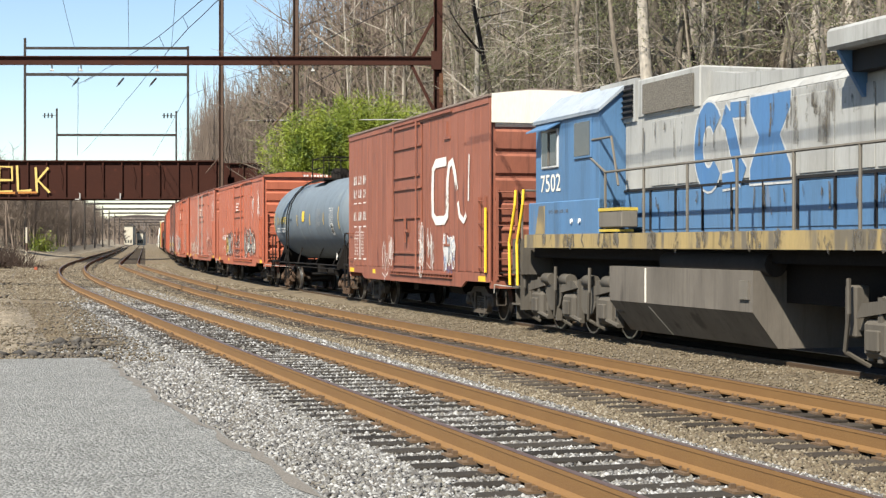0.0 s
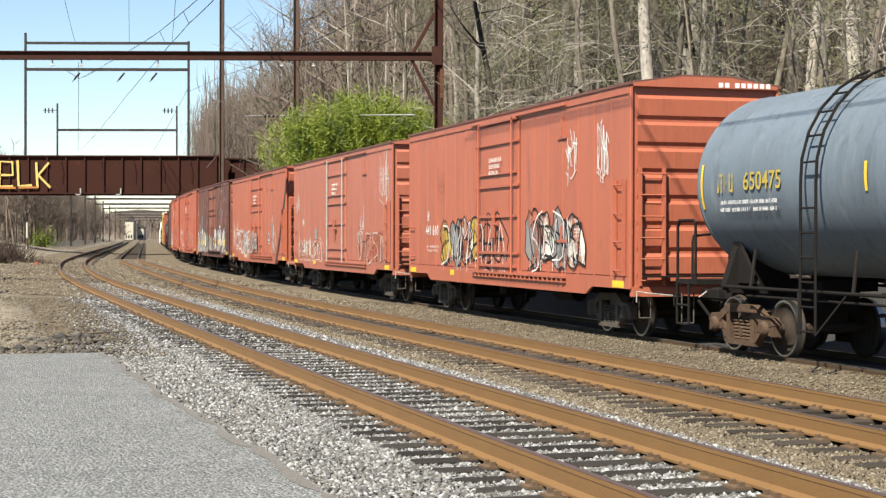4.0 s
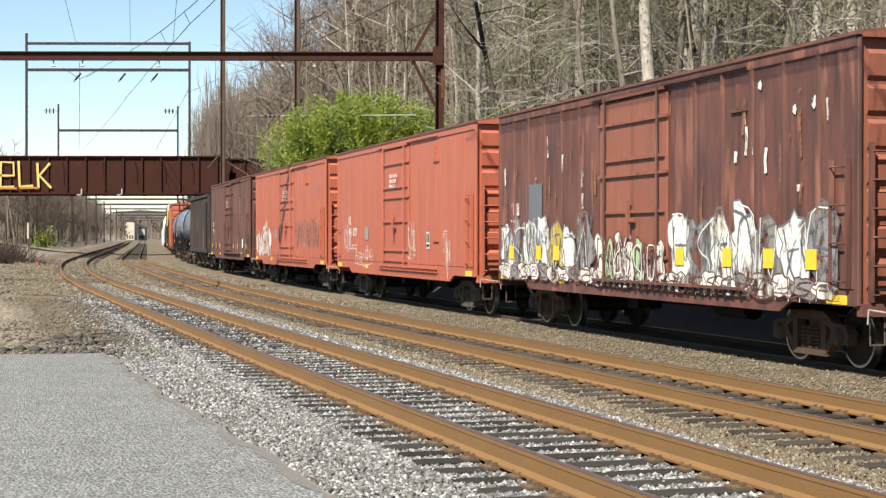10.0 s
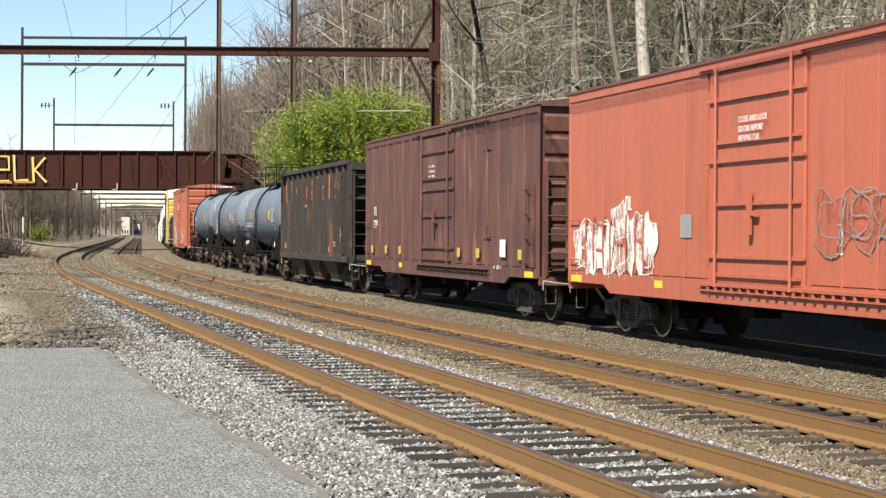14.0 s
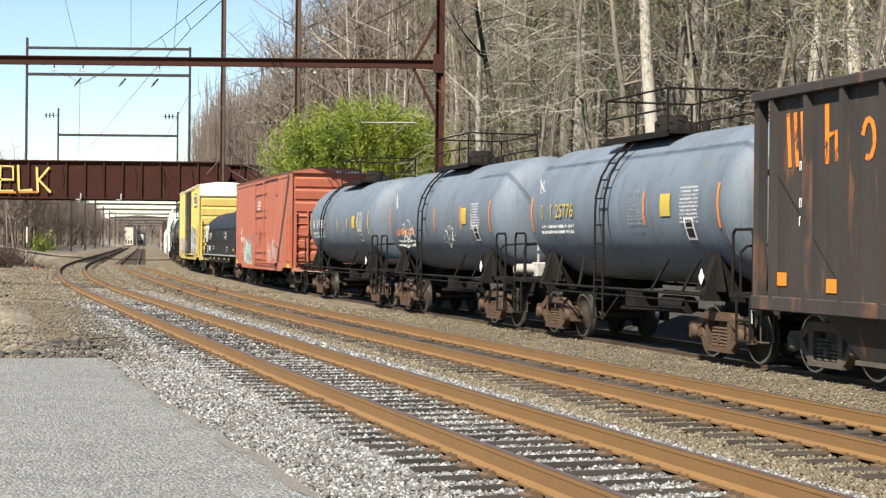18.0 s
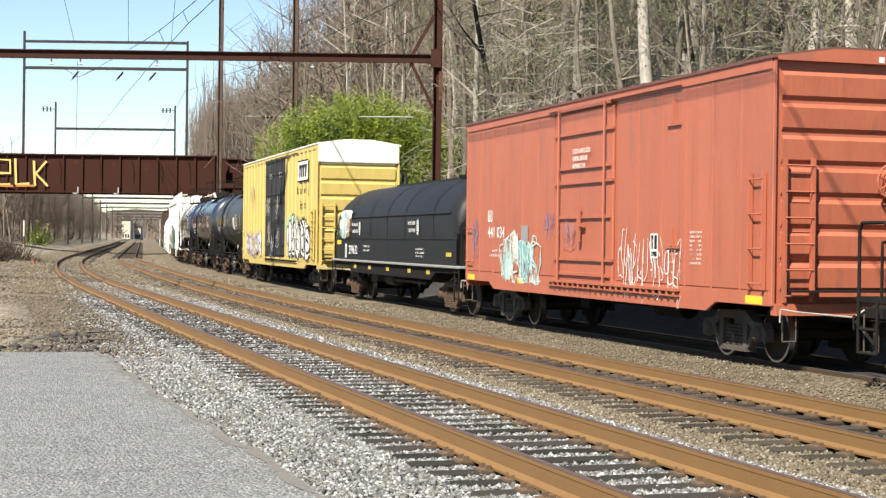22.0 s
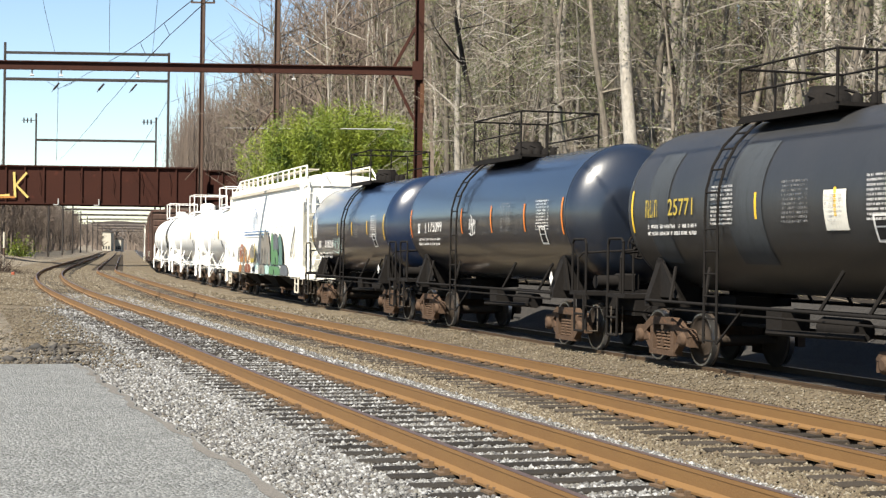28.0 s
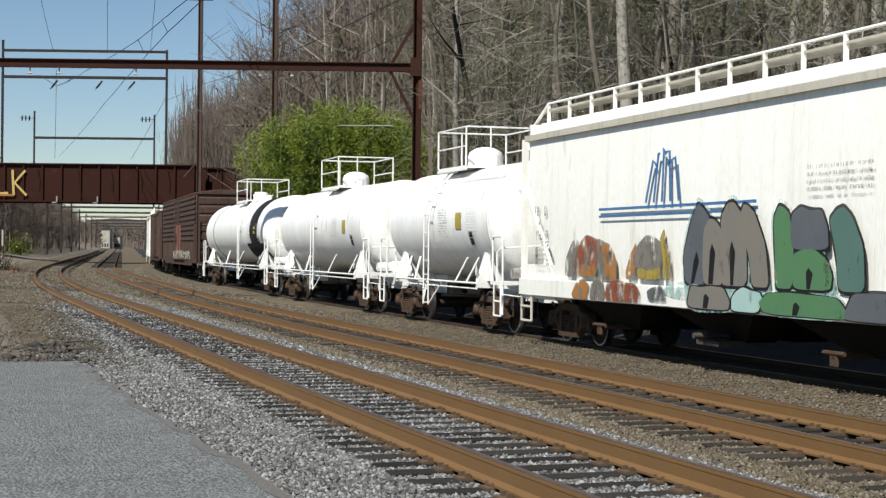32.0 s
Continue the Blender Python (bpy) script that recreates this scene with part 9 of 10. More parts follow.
car, h, y, z0, ze = boxcar(NSB + "white tags and pale locking rods", 85.0, 100.72, 4.95, M["ns_red_faded"], rods=M["lever_white"])
tag(car, -6.9, 3.7, 1.1, 1.5, y + 0.012, M["white_paint"], 44, 0.09, 4)
tag(car, -4.0, 2.2, 0.7, 1.1, y + 0.012, M["white_paint"], 45, 0.10, 4)
tag(car, 7.0, 3.2, 0.8, 0.6, y + 0.012, M["cream"], 46, 0.05, 4)
ns_marks(car, h, y, z0, "", 3, M["cream"])
piece(car, -7.2, -3.4, 1.1, 2.2, y + 0.012, (M["ns_red"], M["grey_paint"]), M["ns_red"], M["cream"], 4, 56, 0.05, 0.52)
piece(car, 2.2, 6.8, 1.1, 1.9, y + 0.012, (M["ns_red"], M["grey_paint"]), M["cream"], None, 6, 57, 0.03, 0.54)
for x, w in ((5.6, 0.2), (5.2, 0.14), (4.6, 0.24), (6.6, 0.12)):
    tag(car, x, 1.6, w, 0.6, y + 0.012, M["cream"], int(x * 10), 0.09, 2)

car, h, y, z0, ze = boxcar(NSB + "grey arrow-shaped spray marks", 102.5, 118.5, 4.95, M["ns_red"])
ns_marks(car, h, y, z0, "440 127", 5)
tag(car, -4.8, 2.0, 0.6, 1.2, y + 0.012, M["cream"], 51, 0.10, 3)
sh = Shape()
sh.stroke([(-4.2, 2.5), (-4.9, 1.9), (-5.5, 1.3)], 0.24, y + 0.013)
sh.stroke([(-4.7, 1.2), (-4.5, 1.9), (-4.8, 2.6)], 0.2, y + 0.015)
part("graffiti", sh, spray(M["grey_paint"], 0.42, 0.56), car)
tag(car, 7.2, 2.1, 0.5, 1.2, y + 0.012, M["white_paint"], 53, 0.07, 3)
piece(car, 3.9, 6.6, 1.15, 2.35, y + 0.012, (M["ns_red_faded"], M["ns_red"]), M["white_paint"], M["cream"], 3, 54, 0.055, 0.46)
piece(car, 1.8, 3.6, 1.0, 2.2, y + 0.013, (M["grey_paint"], M["taupe_spray"]), M["white_paint"], M["cream"], 2, 55, 0.06, 0.44)
piece(car, -0.9, 1.5, 1.2, 2.2, y + 0.10, (M["ns_red_faded"], M["grey_paint"]), M["grey_paint"], M["cream"], 3, 14, 0.06)

car, h, y, z0, ze = boxcar("dark brown ribbed boxcar with peeling paint and a long sprayed mural", 120.2, 136.0, 4.95, M["old_brown"], ribbed=True, door_mat=M["cn_brown"], iron=M["truck_iron"], end_mat=M["cn_brown"])
y += 0.042
piece(car, 1.9, 7.5, 1.0, 2.35, y, (M["white_paint"], M["grey_paint"], M["cream"], M["white_paint"], M["yellow_dull"]), M["slate_paint"], M["white_paint"], 7, 21, 0.05, 0.42)
piece(car, -7.4, -1.8, 1.0, 2.45, y, (M["white_paint"], M["grey_paint"], M["cream"], M["white_paint"], M["taupe_spray"]), M["slate_paint"], M["white_paint"], 7, 22, 0.05, 0.42)
piece(car, -1.6, 1.6, 1.1, 1.95, y + 0.03, (M["cream"], M["pale_green_spray"], M["white_paint"]), M["old_brown_dark"], M["white_paint"], 7, 23, 0.05)
piece(car, -7.4, 7.5, 0.98, 1.35, y + 0.009, (M["white_paint"], M["grey_paint"], M["cream"]), M["old_brown"], None, 24, 24, 0.03, 0.40)
rnd = random.Random(77)
for mat, count in ((M["streak_rust"], 26), (M["cream"], 18)):
    st = Shape()
    for k in range(count):
        x, z, ln = rnd.uniform(-7.4, 7.4), rnd.uniform(2.7, 4.4), rnd.uniform(0.15, 0.8) * (1.3 if count > 20 else 0.6)
        if abs(x) > 1.7:
            st.stroke([(x, z), (x + rnd.gauss(0, 0.02), z - ln / 2), (x + rnd.gauss(0, 0.02), z - ln)], rnd.uniform(0.04, 0.12), y - 0.028 + 0.0004 * k)
    tagged(part("peeled_paint", st, spray(mat, 0.42, 0.56, 4.0), car), kind="stuff")
for k, x in enumerate((6.8, 5.0, 3.9, -2.2, -4.0, -5.4, -6.7)):
    patch(car, x - 0.16, x + 0.16, 1.45, 1.75, y + 0.014, M["yellow_paint"])
patch(car, 4.9, 5.9, 1.7, 3.1, y - 0.03, M["slate_paint"], "primer_patch")
bars(car, h - 1.0, 2.7, y - 0.02, 0.55, 0.30, 1, M["white_paint"], "owner_mark", 9)
lettering(car, "726", h - 0.95, 2.05, y - 0.02, 0.40, M["white_paint"], "car_number")

car, h, y, z0, ze = boxcar(NSB + "a few white scrawls low on its side", 137.8, 153.8, 4.98, M["ns_red_new"])
ns_marks(car, h, y, z0, "441 027", 11)
tag(car, 6.4, 1.9, 1.0, 0.9, y + 0.012, M["white_paint"], 71, 0.05, 5)
tag(car, 3.9, 1.35, 2.4, 0.6, y + 0.012, M["cream"], 72, 0.05, 7)
tag(car, -1.9, 1.9, 0.9, 1.2, y + 0.012, M["cream"], 73, 0.05, 4)
tag(car, -5.6, 1.5, 0.4, 0.9, y + 0.012, M["cream"], 74, 0.05, 2)

car, h, y, z0, ze = boxcar(NSB + "a white block-letter spray piece", 155.8, 171.88, 4.98, M["ns_red_new"])
ns_marks(car, h - 1.2, y, z0, "", 13)
piece(car, 3.7, 7.5, 1.12, 2.42, y + 0.014, (M["white_paint"],), M["cream"], None, 4, 31, 0.03)
sh = Shape()
for x in (4.2, 4.55, 5.0, 5.75, 6.1, 6.6, 7.0):
    sh.stroke([(x, 1.25), (x + 0.05, 1.8), (x, 2.3)], 0.07, y + 0.024)
for x, z in ((4.4, 1.8), (6.3, 1.6), (6.3, 2.1), (5.4, 1.75)):
    sh.stroke([(x - 0.2, z), (x + 0.2, z + 0.03)], 0.06, y + 0.0245)
part("graffiti", sh, M["ns_red_new"], car)
piece(car, -6.9, -1.9, 1.6, 2.6, y + 0.012, (M["ns_red_new"],), M["grey_paint"], None, 6, 33, 0.03)
tag(car, -6.8, 3.6, 0.5, 0.9, y + 0.012, M["violet_spray"], 75, 0.03, 3)

car, h, y, z0, ze = boxcar("dark brown ribbed boxcar with small white stencils", 173.7, 189.65, 4.95, M["old_brown_dark"], ribbed=True, iron=M["truck_grey"])
y += 0.042
bars(car, h - 1.3, 2.75, y, 0.5, 0.30, 1, M["white_paint"], "owner_mark", 15)
lettering(car, "779", h - 1.2, 2.1, y, 0.34, M["white_paint"], "car_number")
bars(car, 0.4, 3.75, y + 0.06, 0.6, 0.4, 3, M["white_paint"], seed=16)
for x in (6.9, 5.2, 3.6, -2.2, -3.8, -6.9):
    patch(car, x - 0.13, x + 0.13, 1.35, 1.58, y + 0.002, M["yellow_dull"])
patch(car, -5.9, -5.5, 1.4, 1.8, y + 0.002, M["white_paint"], "routing_box")
bars(car, -5.0, 1.2, y + 0.002, 0.6, 0.1, 1, M["white_paint"], seed=17)

open_hopper("black ribbed open hopper car with worn orange lettering", 192.4, 204.85, 4.36)

GREY = "dusty grey tank car with "
car, h, R, zc = tank_car(GREY + "orange numbers and stripes", 205.5, 216.2, M["tank_grey"], number="25776", number_mat=M["yellow_dull"], stripes=4, stripe_mat=M["orange_paint"], seed=4, ladder_x=0.3)
tag(car, 4.1, zc + 0.55, 0.35, 0.5, R - 0.06, M["white_paint"], 81, 0.05, 3)
car, h, R, zc = tank_car(GREY + "white scrawls and a yellow placard", 217.8, 228.95, M["tank_grey"], drop=0.3, number="25791", number_mat=M["orange_paint"], stripes=5, stripe_mat=M["orange_paint"], seed=5, ladder_x=1.0)
tag(car, 2.6, zc - 0.45, 1.5, 0.7, R + 0.02, M["white_paint"], 82, 0.05, 5)
tag(car, -1.5, zc - 0.5, 0.9, 0.6, R + 0.02, M["cream"], 83, 0.04, 4)
tag(car, 4.2, zc + 0.5, 0.3, 0.5, R - 0.04, M["white_paint"], 84, 0.05, 3)
car, h, R, zc = tank_car(GREY + "yellow stripes and white numbers", 230.4, 241.2, M["tank_grey"], inset=0.95, number="18803", stripes=7, seed=6, ladder_x=2.0)

car, h, y, z0, ze = boxcar(NSB + "a turquoise spray piece and white outlines", 243.9, 259.65, 4.98, M["ns_red"])
ns_marks(car, h, y, z0, "441 034", 19)
piece(car, 2.5, 5.1, 1.0, 2.1, y + 0.012, (M["cyan_spray"], M["cream"], M["teal_spray"]), M["cyan_spray"], M["white_paint"], 4, 41, 0.05)
tag(car, 7.1, 2.0, 0.5, 1.0, y + 0.012, M["violet_spray"], 91, 0.06, 4)
tag(car, 1.9, 2.3, 0.6, 0.5, y + 0.012, M["violet_spray"], 92, 0.05, 4)
tag(car, 0.6, 2.1, 0.7, 0.5, y + 0.10, M["violet_spray"], 93, 0.05, 4)
for k, x in enumerate((-2.2, -2.9, -3.6, -4.3)):
    tag(car, x, 1.5, 0.6, 1.1, y + 0.012, M["white_paint"], 94 + k, 0.05, 3)

coil_car("black coil car with a rounded two-part hood and white emblem", 260.5, 275.5)

car, h, y, z0, ze = boxcar("tall yellow boxcar with black double doors and a cream end band", 278.1, 296.05, 5.55, M["yellow_car"], ribbed=True, top_mat=M["cream"], door_mat=M["door_black"], door=(-2.25, 2.2), roof=M["cream"], rods=M["door_black"], tags=False, rib_gap=0.85)
y += 0.042
sh = patch(car, -7.45, -5.45, 4.12, 4.82, y, M["cream"], "sign_board")
part("sign_border", Shape().box(-7.5, -5.4, y - 0.006, y - 0.001, 4.06, 4.88), M["black_paint"], sh)
for k, (x0, x1) in enumerate(((-6.0, -5.75), (-6.38, -6.12), (-6.74, -6.48), (-7.2, -6.9))):
    part("emblem", Shape().box(x0, x1, y + 0.005, y + 0.008, 4.24, 4.70).box(x0 - 0.06, x1 + 0.06, y + 0.0055, y + 0.0085, 4.58, 4.70), M["black_paint"], sh)
lettering(car, "Rai ca Poo ing", -4.95, 3.62, y - 0.046, 0.44, M["black_paint"], "slogan", 0.92)
lettering(car, "Expert", -5.6, 3.05, y - 0.046, 0.44, M["black_paint"], "slogan")
bars(car, -5.7, 2.75, y + 0.002, 1.3, 0.34, 1, M["black_paint"], "slogan", 8)
for k, x in enumerate((0.9, -1.4)):
    bars(car, x, 4.6, y + 0.045, 0.6, 0.25, 3, M["white_paint"], seed=100 + k)
bars(car, h - 1.0, 3.4, y, 0.22, 1.9, 7, M["violet_spray"], "owner_mark", 12)
piece(car, -7.9, -3.3, 1.1, 2.75, y + 0.004, (M["white_paint"], M["cream"]), M["black_paint"], M["white_paint"], 5, 51, 0.11, 0.30)
sh = Shape()
fan(sh, wobble(random.Random(4), -4.2, 2.25, 2.4, 1.5, 20, 0.12), y + 0.001)
part("graffiti", sh, M["pale_green_spray"], car, "pale green sprayed haze")
piece(car, 3.2, 7.6, 1.1, 2.2, y + 0.004, (M["white_paint"], M["cream"]), M["violet_spray"], None, 5, 52, 0.07)
tag(car, 5.9, 3.8, 1.2, 1.4, y + 0.004, M["violet_spray"], 101, 0.08, 3)
for k, (x, z) in enumerate(((1.2, 3.3), (1.0, 2.2), (-0.9, 3.2), (-1.1, 2.0), (0.2, 1.6))):
    tag(car, x, z, 0.8, 0.9, y + 0.045, M["cream"], 102 + k, 0.06, 4)
ladder("side_ladder", car, -h + 0.15, -h + 0.62, y + 0.0, 1.25, 2.9, 6, M["yellow_car"], True, 0.05, False)

BLK = "glossy black tank car with "
car, h, R, zc = tank_car("dull black tank car with orange numbers and yellow stripes", 297.3, 308.0, M["tank_black_old"], 1.45, 2.75, number="25771", number_mat=M["yellow_dull"], stripes=5, seed=7, placard=False, marks=3, ladder_x=1.2)
for xa, xb in ((3.1, 3.9), (-0.2, 0.9)):
    shell_patch(car, R, zc, xa, xb, zc - 0.95, zc + 0.95, M["repaint_grey"], "repaint_panel", 0.005)
pl = shell_patch(car, R, zc, -2.6, -2.0, zc - 0.45, zc + 0.12, M["cream"], "notice_panel", 0.006)
bars(pl, -2.05, zc + 0.06, R + 0.03, 0.5, 0.42, 7, M["grey_paint"], "data_stencil", 61)
car, h, R, zc = tank_car(BLK + "orange stripes and a tan placard", 310.0, 322.7, M["tank_black"], 1.45, 2.75, drop=0.15, number="175099", stripes=6, stripe_mat=M["orange_paint"], seed=8, placard=False, ladder_x=1.3, platform=1.7, tall=1.25)
tag(car, 0.2, zc - 0.15, 0.45, 0.5, R + 0.03, M["white_paint"], 111, 0.05, 4)
car, h, R, zc = tank_car(BLK + "yellow stripes and pale blue scrawls", 324.1, 335.4, M["tank_navy"], 1.46, 2.70, number="210058", stripes=6, seed=10, placard=False, ladder_x=-0.3, drop=0.5, platform=1.3, tall=1.2)
tag(car, 1.1, zc - 0.52, 1.2, 0.55, R - 0.04, M["cyan_spray"], 112, 0.05, 5)
tag(car, 4.3, zc + 0.1, 0.5, 1.2, R + 0.0, M["white_paint"], 113, 0.07, 5)

car, h, y, z0 = covered_hopper("white covered hopper car with blue emblem and big sprayed murals", 336.3, 352.85, 4.68)
dx = -0.4  # the lettering sits off the middle of the car
em = Shape()
for k in range(5):
    em.stroke([(dx + 0.4 + k * 0.33 + 0.35, 2.76), (dx + 0.55 + k * 0.22 + 0.35, 3.3 + 0.35 * math.sin(0.6 + k * 0.5)), (dx + 0.95 + k * 0.1 + 0.25, 3.15 + 0.5 * math.sin(0.5 + k * 0.55))], 0.085, y + 0.06)
part("emblem", em, M["blue_paint"], car, "blue fan-shaped emblem")
part("emblem_stripe", Shape().box(dx - 1.9, dx + 4.2, y + 0.045, y + 0.049, 2.66, 2.71).box(dx - 1.9, dx + 4.2, y + 0.045, y + 0.049, 2.53, 2.57), M["blue_paint"], car)
bars(car, h - 1.0, 2.82, y + 0.03, 0.7, 0.22, 1, M["black_paint"], "owner_mark", 17)
bars(car, h - 1.1, 2.32, y + 0.03, 0.65, 0.22, 1, M["black_paint"], "car_number_worn", 18)
bars(car, h - 1.0, 1.95, y + 0.03, 0.9, 0.4, 4, M["grey_paint"], seed=19)
bars(car, dx - 3.4, 3.15, y + 0.06, 1.7, 0.42, 4, M["grey_paint"], seed=20)


def slab(car, x0, x1, z0, z1, y, fill, edge, seed, lean=0.0, grow=0.045, counters=1, haze=True):
    """A fat sprayed form with bent sides: a haze, a dark edge, a fill and dark inner curves; nothing that reads as a word."""
    rnd = random.Random(seed)
    w, t = x0 - x1, z1 - z0
    j = lambda k: rnd.uniform(-k, k)
    ring = [Vector((x0 + j(0.05), z0)), Vector((x0 + 0.10 * w * rnd.random(), z0 + 0.35 * t + j(0.08))), Vector((x0 - 0.08 * w - lean, z1 - 0.12 * t + j(0.06))), Vector((x0 - 0.35 * w - lean, z1 + j(0.05))),
            Vector((x0 - 0.62 * w - lean, z1 - 0.01 * t + j(0.05))), Vector((x1 + 0.06 * w - lean, z1 - 0.12 * t + j(0.05))), Vector((x1 - 0.06 * w - lean * 0.4, z0 + 0.5 * t + j(0.1))), Vector((x1 + j(0.05), z0))]
    for _ in range(2):
        ring = [p.lerp(q, f) for p, q in zip(ring, ring[1:] + ring[:1]) for f in (0.14, 0.86)]
    mid = sum(ring, Vector((0, 0))) / len(ring)
    for name, g, mat, dy in (("graffiti_haze", grow + 0.06, spray(M["cyan_spray"], 0.42, 0.60), 0.0), ("graffiti_outline", grow, edge, 0.003), ("graffiti", 0.0, fill, 0.006)):
        if name == "graffiti_haze" and not haze:
            continue
        sh = Shape()
        fan(sh, [tuple(p + (p - mid).normalized() * g) for p in ring], y + dy)
        part(name, sh, mat, car, "fat sprayed form with a dark edge" if name == "graffiti" else "")
    for k in range(counters):
        xa, za = x0 - w * (0.30 + 0.40 * (k + 0.3) / counters), z0 + t * rnd.uniform(0.30, 0.55)
        wedge = [(xa + 0.16 * rnd.random(), z0 + 0.01), (xa + 0.03 - 0.4 * lean, za), (xa - 0.05 - 0.5 * lean, za + 0.12 * t), (xa - 0.16 - 0.4 * lean, za - 0.02), (xa - 0.06, z0 + 0.01)]
        sh = Shape()
        fan(sh, wedge, y + 0.009)
        part("graffiti_line", sh, edge, car)


ym = y + 0.046
DARK = spray(M["black_paint"], 0.28, 0.40)
for k, (x0, x1, z0, z1, mat, lean, n) in enumerate(((0.55, -0.20, 1.38, 2.66, "slate_paint", 0.22, 1), (-0.15, -0.85, 1.38, 2.42, "taupe_spray", -0.05, 1), (-0.80, -1.60, 1.38, 2.66, "taupe_spray", -0.10, 1),
                                                    (-1.75, -2.35, 1.38, 2.62, "taupe_spray", -0.45, 0), (-2.50, -3.05, 1.38, 2.60, "green_spray", -0.10, 0), (-3.00, -3.95, 1.95, 2.54, "slate_paint", -0.10, 0), (-3.00, -4.05, 1.38, 1.92, "green_spray", -0.05, 1), (-4.25, -4.95, 1.38, 2.54, "teal_dark_spray", -0.30, 0),
                                                    (0.30, -1.05, 0.99, 1.36, "taupe_spray", -0.1, 1), (-1.15, -2.05, 0.99, 1.36, "cyan_spray", 0.05, 0), (-2.15, -4.40, 0.99, 1.36, "green_spray", -0.05, 1), (-4.50, -6.00, 0.99, 1.36, "slate_paint", 0.0, 0))):
    slab(car, x0 + dx, x1 + dx, z0, z1, ym + 0.0004 * k, spray(M[mat], 0.27, 0.42), DARK, 200 + k, lean, 0.05, n, k % 2 == 0)
for k, (x0, x1, z0, z1, mat, lean, n) in enumerate(((5.85, 5.45, 1.42, 2.10, "taupe_spray", 0.30, 0), (5.30, 4.35, 1.45, 2.14, "red_spray", 0.18, 1), (5.10, 4.40, 1.42, 1.66, "orange_spray", 0.05, 0), (4.15, 3.70, 1.40, 2.12, "taupe_spray", -0.20, 0), (3.85, 3.30, 1.40, 2.05, "orange_spray", -0.35, 0),
                                                    (2.90, 2.60, 1.42, 2.0, "orange_spray", 0.20, 0), (2.55, 1.50, 1.62, 2.14, "taupe_spray", 0.10, 1), (2.35, 1.50, 1.42, 1.62, "yellow_dull", 0.0, 0), (1.35, 1.05, 1.45, 2.24, "yellow_dull", -0.15, 0),
                                                    (5.45, 4.75, 0.99, 1.36, "orange_spray", 0.1, 1), (4.55, 3.95, 0.99, 1.36, "taupe_spray", 0.0, 0), (3.75, 2.35, 0.99, 1.36, "red_spray", -0.1, 1), (1.95, 1.30, 1.06, 1.28, "slate_paint", 0.1, 1))):
    slab(car, x0 + dx, x1 + dx, z0, z1, ym + 0.0004 * k, spray(M[mat], 0.36, 0.56), spray(M["taupe_spray"], 0.38, 0.50), 230 + k, lean, 0.03, n, False)
band = Shape()
fan(band, wobble(random.Random(70), -2.2, 1.24, 7.0, 0.42, 40, 0.05), y + 0.043)
part("graffiti", band, spray(M["cyan_spray"], 0.44, 0.58), car, "pale sprayed haze along the sill")

WHT = "white tank car with "
car, h, R, zc = tank_car(WHT + "a yellow placard and tall white railings", 354.85, 364.7, M["tank_white"], 1.42, 2.62, frame=M["tank_white"], rail_mat=M["tank_white"], number="", stripes=0, iron=M["truck_iron"], dome="pot", seed=13, platform=1.2, tall=1.25, marks=2, ladder_x=0.2)
car, h, R, zc = tank_car(WHT + "a domed valve housing and white frame", 367.0, 381.0, M["tank_white"], 1.42, 2.62, frame=M["tank_white"], rail_mat=M["tank_white"], stripes=0, dome="pot", seed=14, platform=1.3, tall=1.25, ladder_x=0.0)
car, h, R, zc = tank_car(WHT + "a black band and a sooty belly", 383.6, 402.2, M["tank_white"], 1.42, 2.62, frame=M["tank_white"], rail_mat=M["tank_white"], stripes=0, dome="nozzle", seed=16, band=M["black_paint"], band_x=-6.2, platform=1.5, tall=1.2, ladder_x=-3.0)
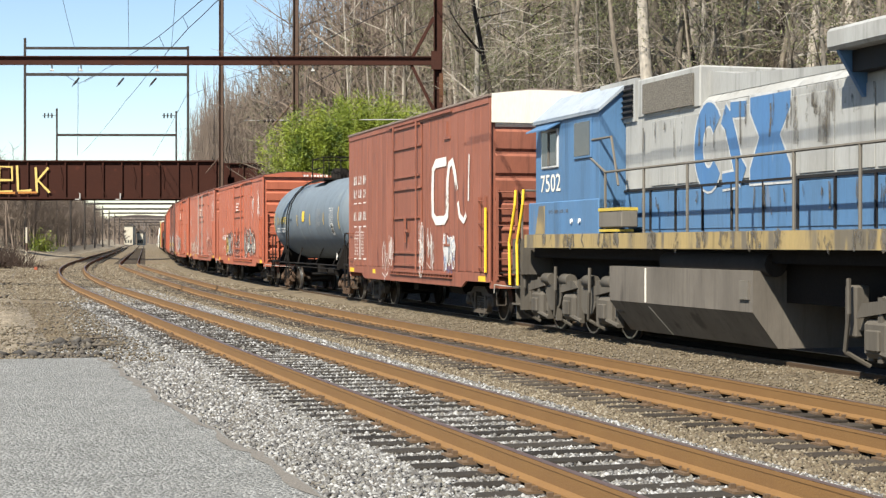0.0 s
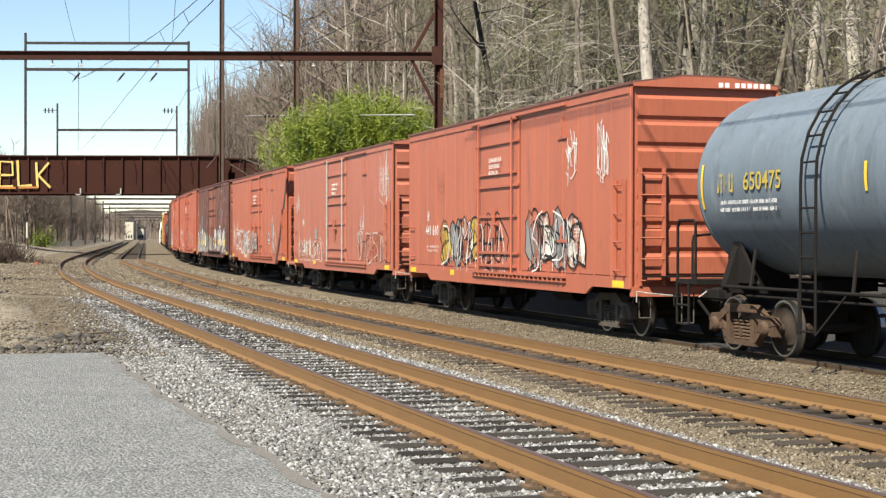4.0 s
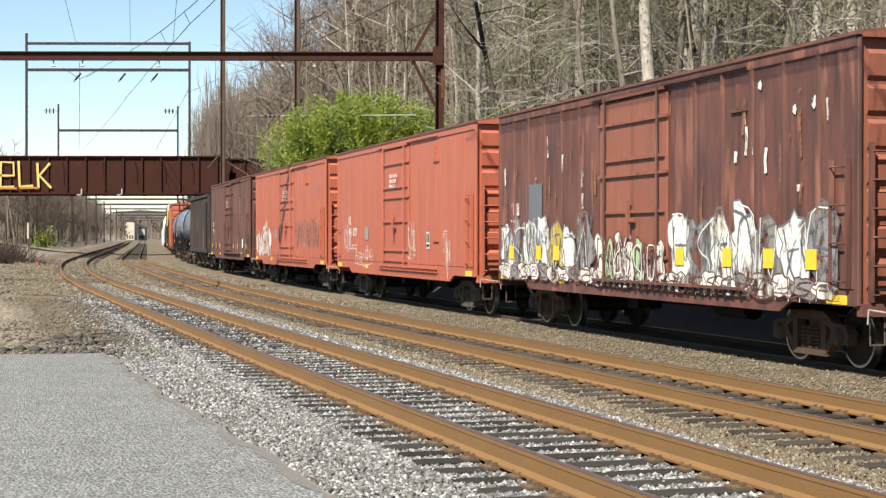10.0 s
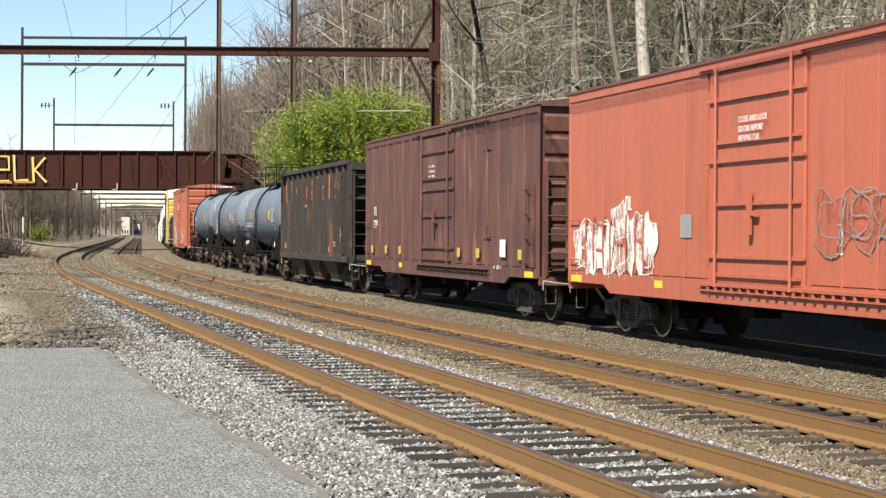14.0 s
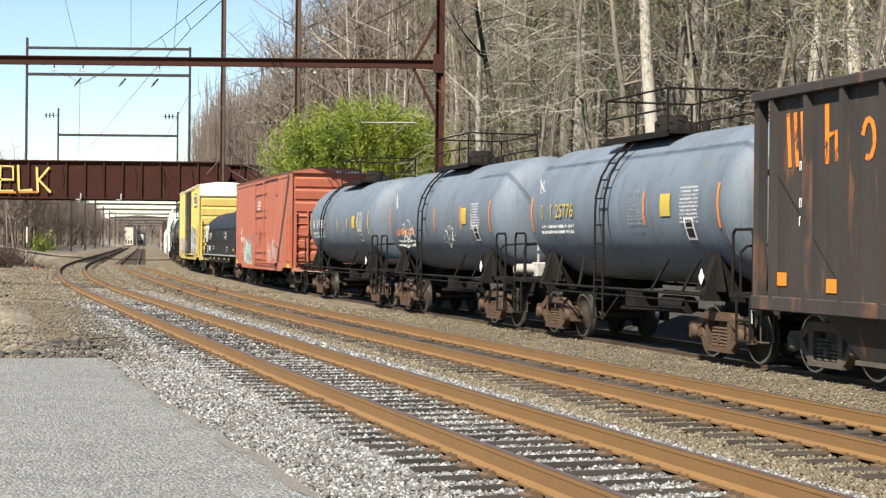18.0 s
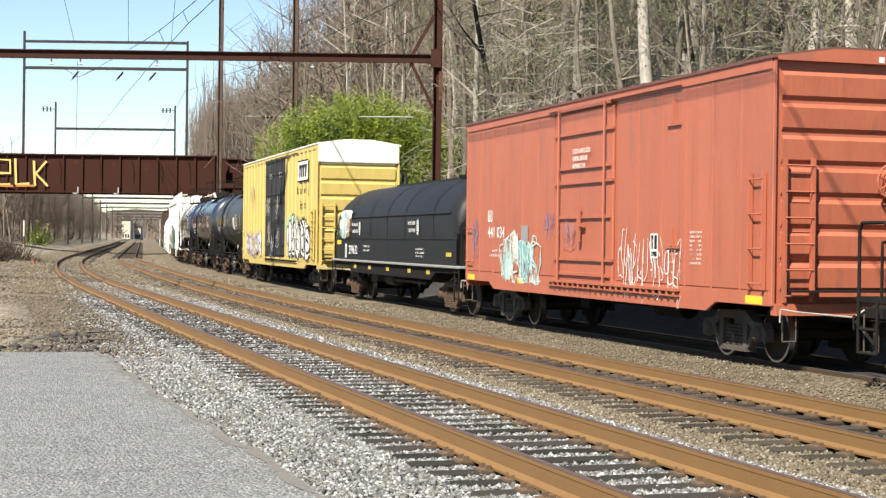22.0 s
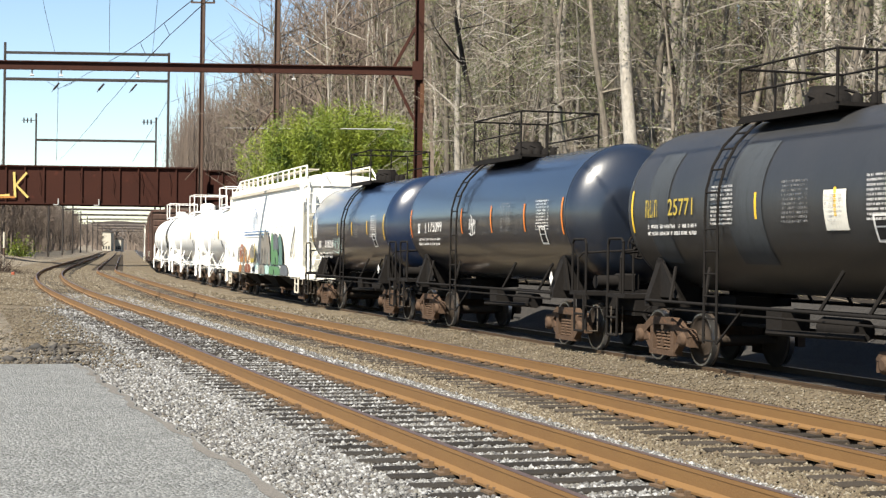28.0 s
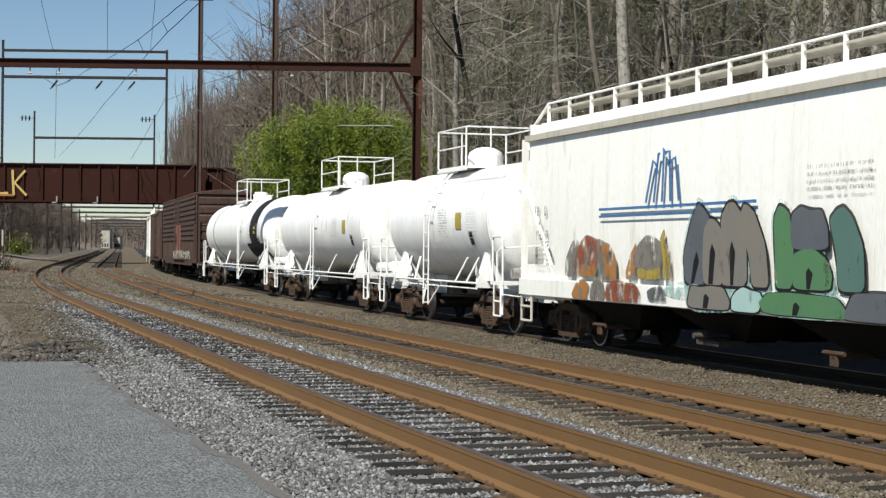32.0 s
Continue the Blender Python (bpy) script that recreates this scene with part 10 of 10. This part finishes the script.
shell_patch(car, R, zc, -8.3, -4.0, zc - 1.35, zc - 0.55, M["soot"], "soot_stain", 0.012)
part("shell_ring", Shape().lathe([(5.9, R), (5.92, R + 0.02), (6.03, R + 0.02), (6.05, R)], "x", (0, 0, zc), 48), M["grey_paint"], car)
car, h, y, z0, ze = boxcar("long weathered grey-brown boxcar with slatted sides", 404.8, 426.5, 4.9, M["gondola_brown"], ribbed=True, tags=False)
for k in range(9):
    part("side_slat", Shape().box(-h + 0.3, h - 0.3, y + 0.036, y + 0.056, 2.2 + 0.28 * k, 2.38 + 0.28 * k), M["gondola_brown"], car)
patch(car, -2.6, 0.6, 1.3, 3.1, y + 0.062, M["cn_brown"], "repaint_panel")
piece(car, -8.5, 2.0, 1.15, 1.6, y + 0.07, (M["cream"], M["yellow_dull"], M["grey_paint"]), M["cream"], None, 14, 91, 0.03, 0.46)
boxcar("weathered brown boxcar at the far end of the train", 428.6, 445.0, 4.4, M["gondola_brown"], ribbed=True, tags=False)
covered_hopper("white covered hopper car far back in the train", 447.0, 463.0, 4.5)


# ---------------------------------------------------------------- motion of the train
TIMES = np.arange(0, 32.01, 0.05)
SPEED = np.interp(TIMES, [0, 8, 16, 24, 32], [10.343, 10.131, 10.238, 9.678, 10.108])
GONE = np.concatenate([[0], np.cumsum((SPEED[1:] + SPEED[:-1]) / 2 * 0.05)])


HEAD = at_y(MAIN, 5.0)[1]


def gone(t):
    """Metres that the train has run by t seconds."""
    return float(np.interp(t, TIMES, GONE))


def train_pose(u, t):
    s = u - gone(t) + HEAD
    a, b = on(MAIN, s - 5.5), on(MAIN, s + 5.5)
    hd = math.atan2(b[1] - a[1], b[0] - a[0])
    return pose((a[0] + b[0]) / 2, (a[1] + b[1]) / 2, (a[2] + b[2]) / 2, 0, 0, math.degrees(hd))


def motions():
    for ob, u in movers:
        walk(ob, [(float(t), train_pose(u, t)) for t in np.arange(0, 32.1, 1.0)])
    for w, place, r in spinners:
        walk(w, [(k / 15, Matrix.Translation(place) @ Matrix.Rotation(-gone(k / 15) / r, 4, "Y")) for k in range(481)])


motions()
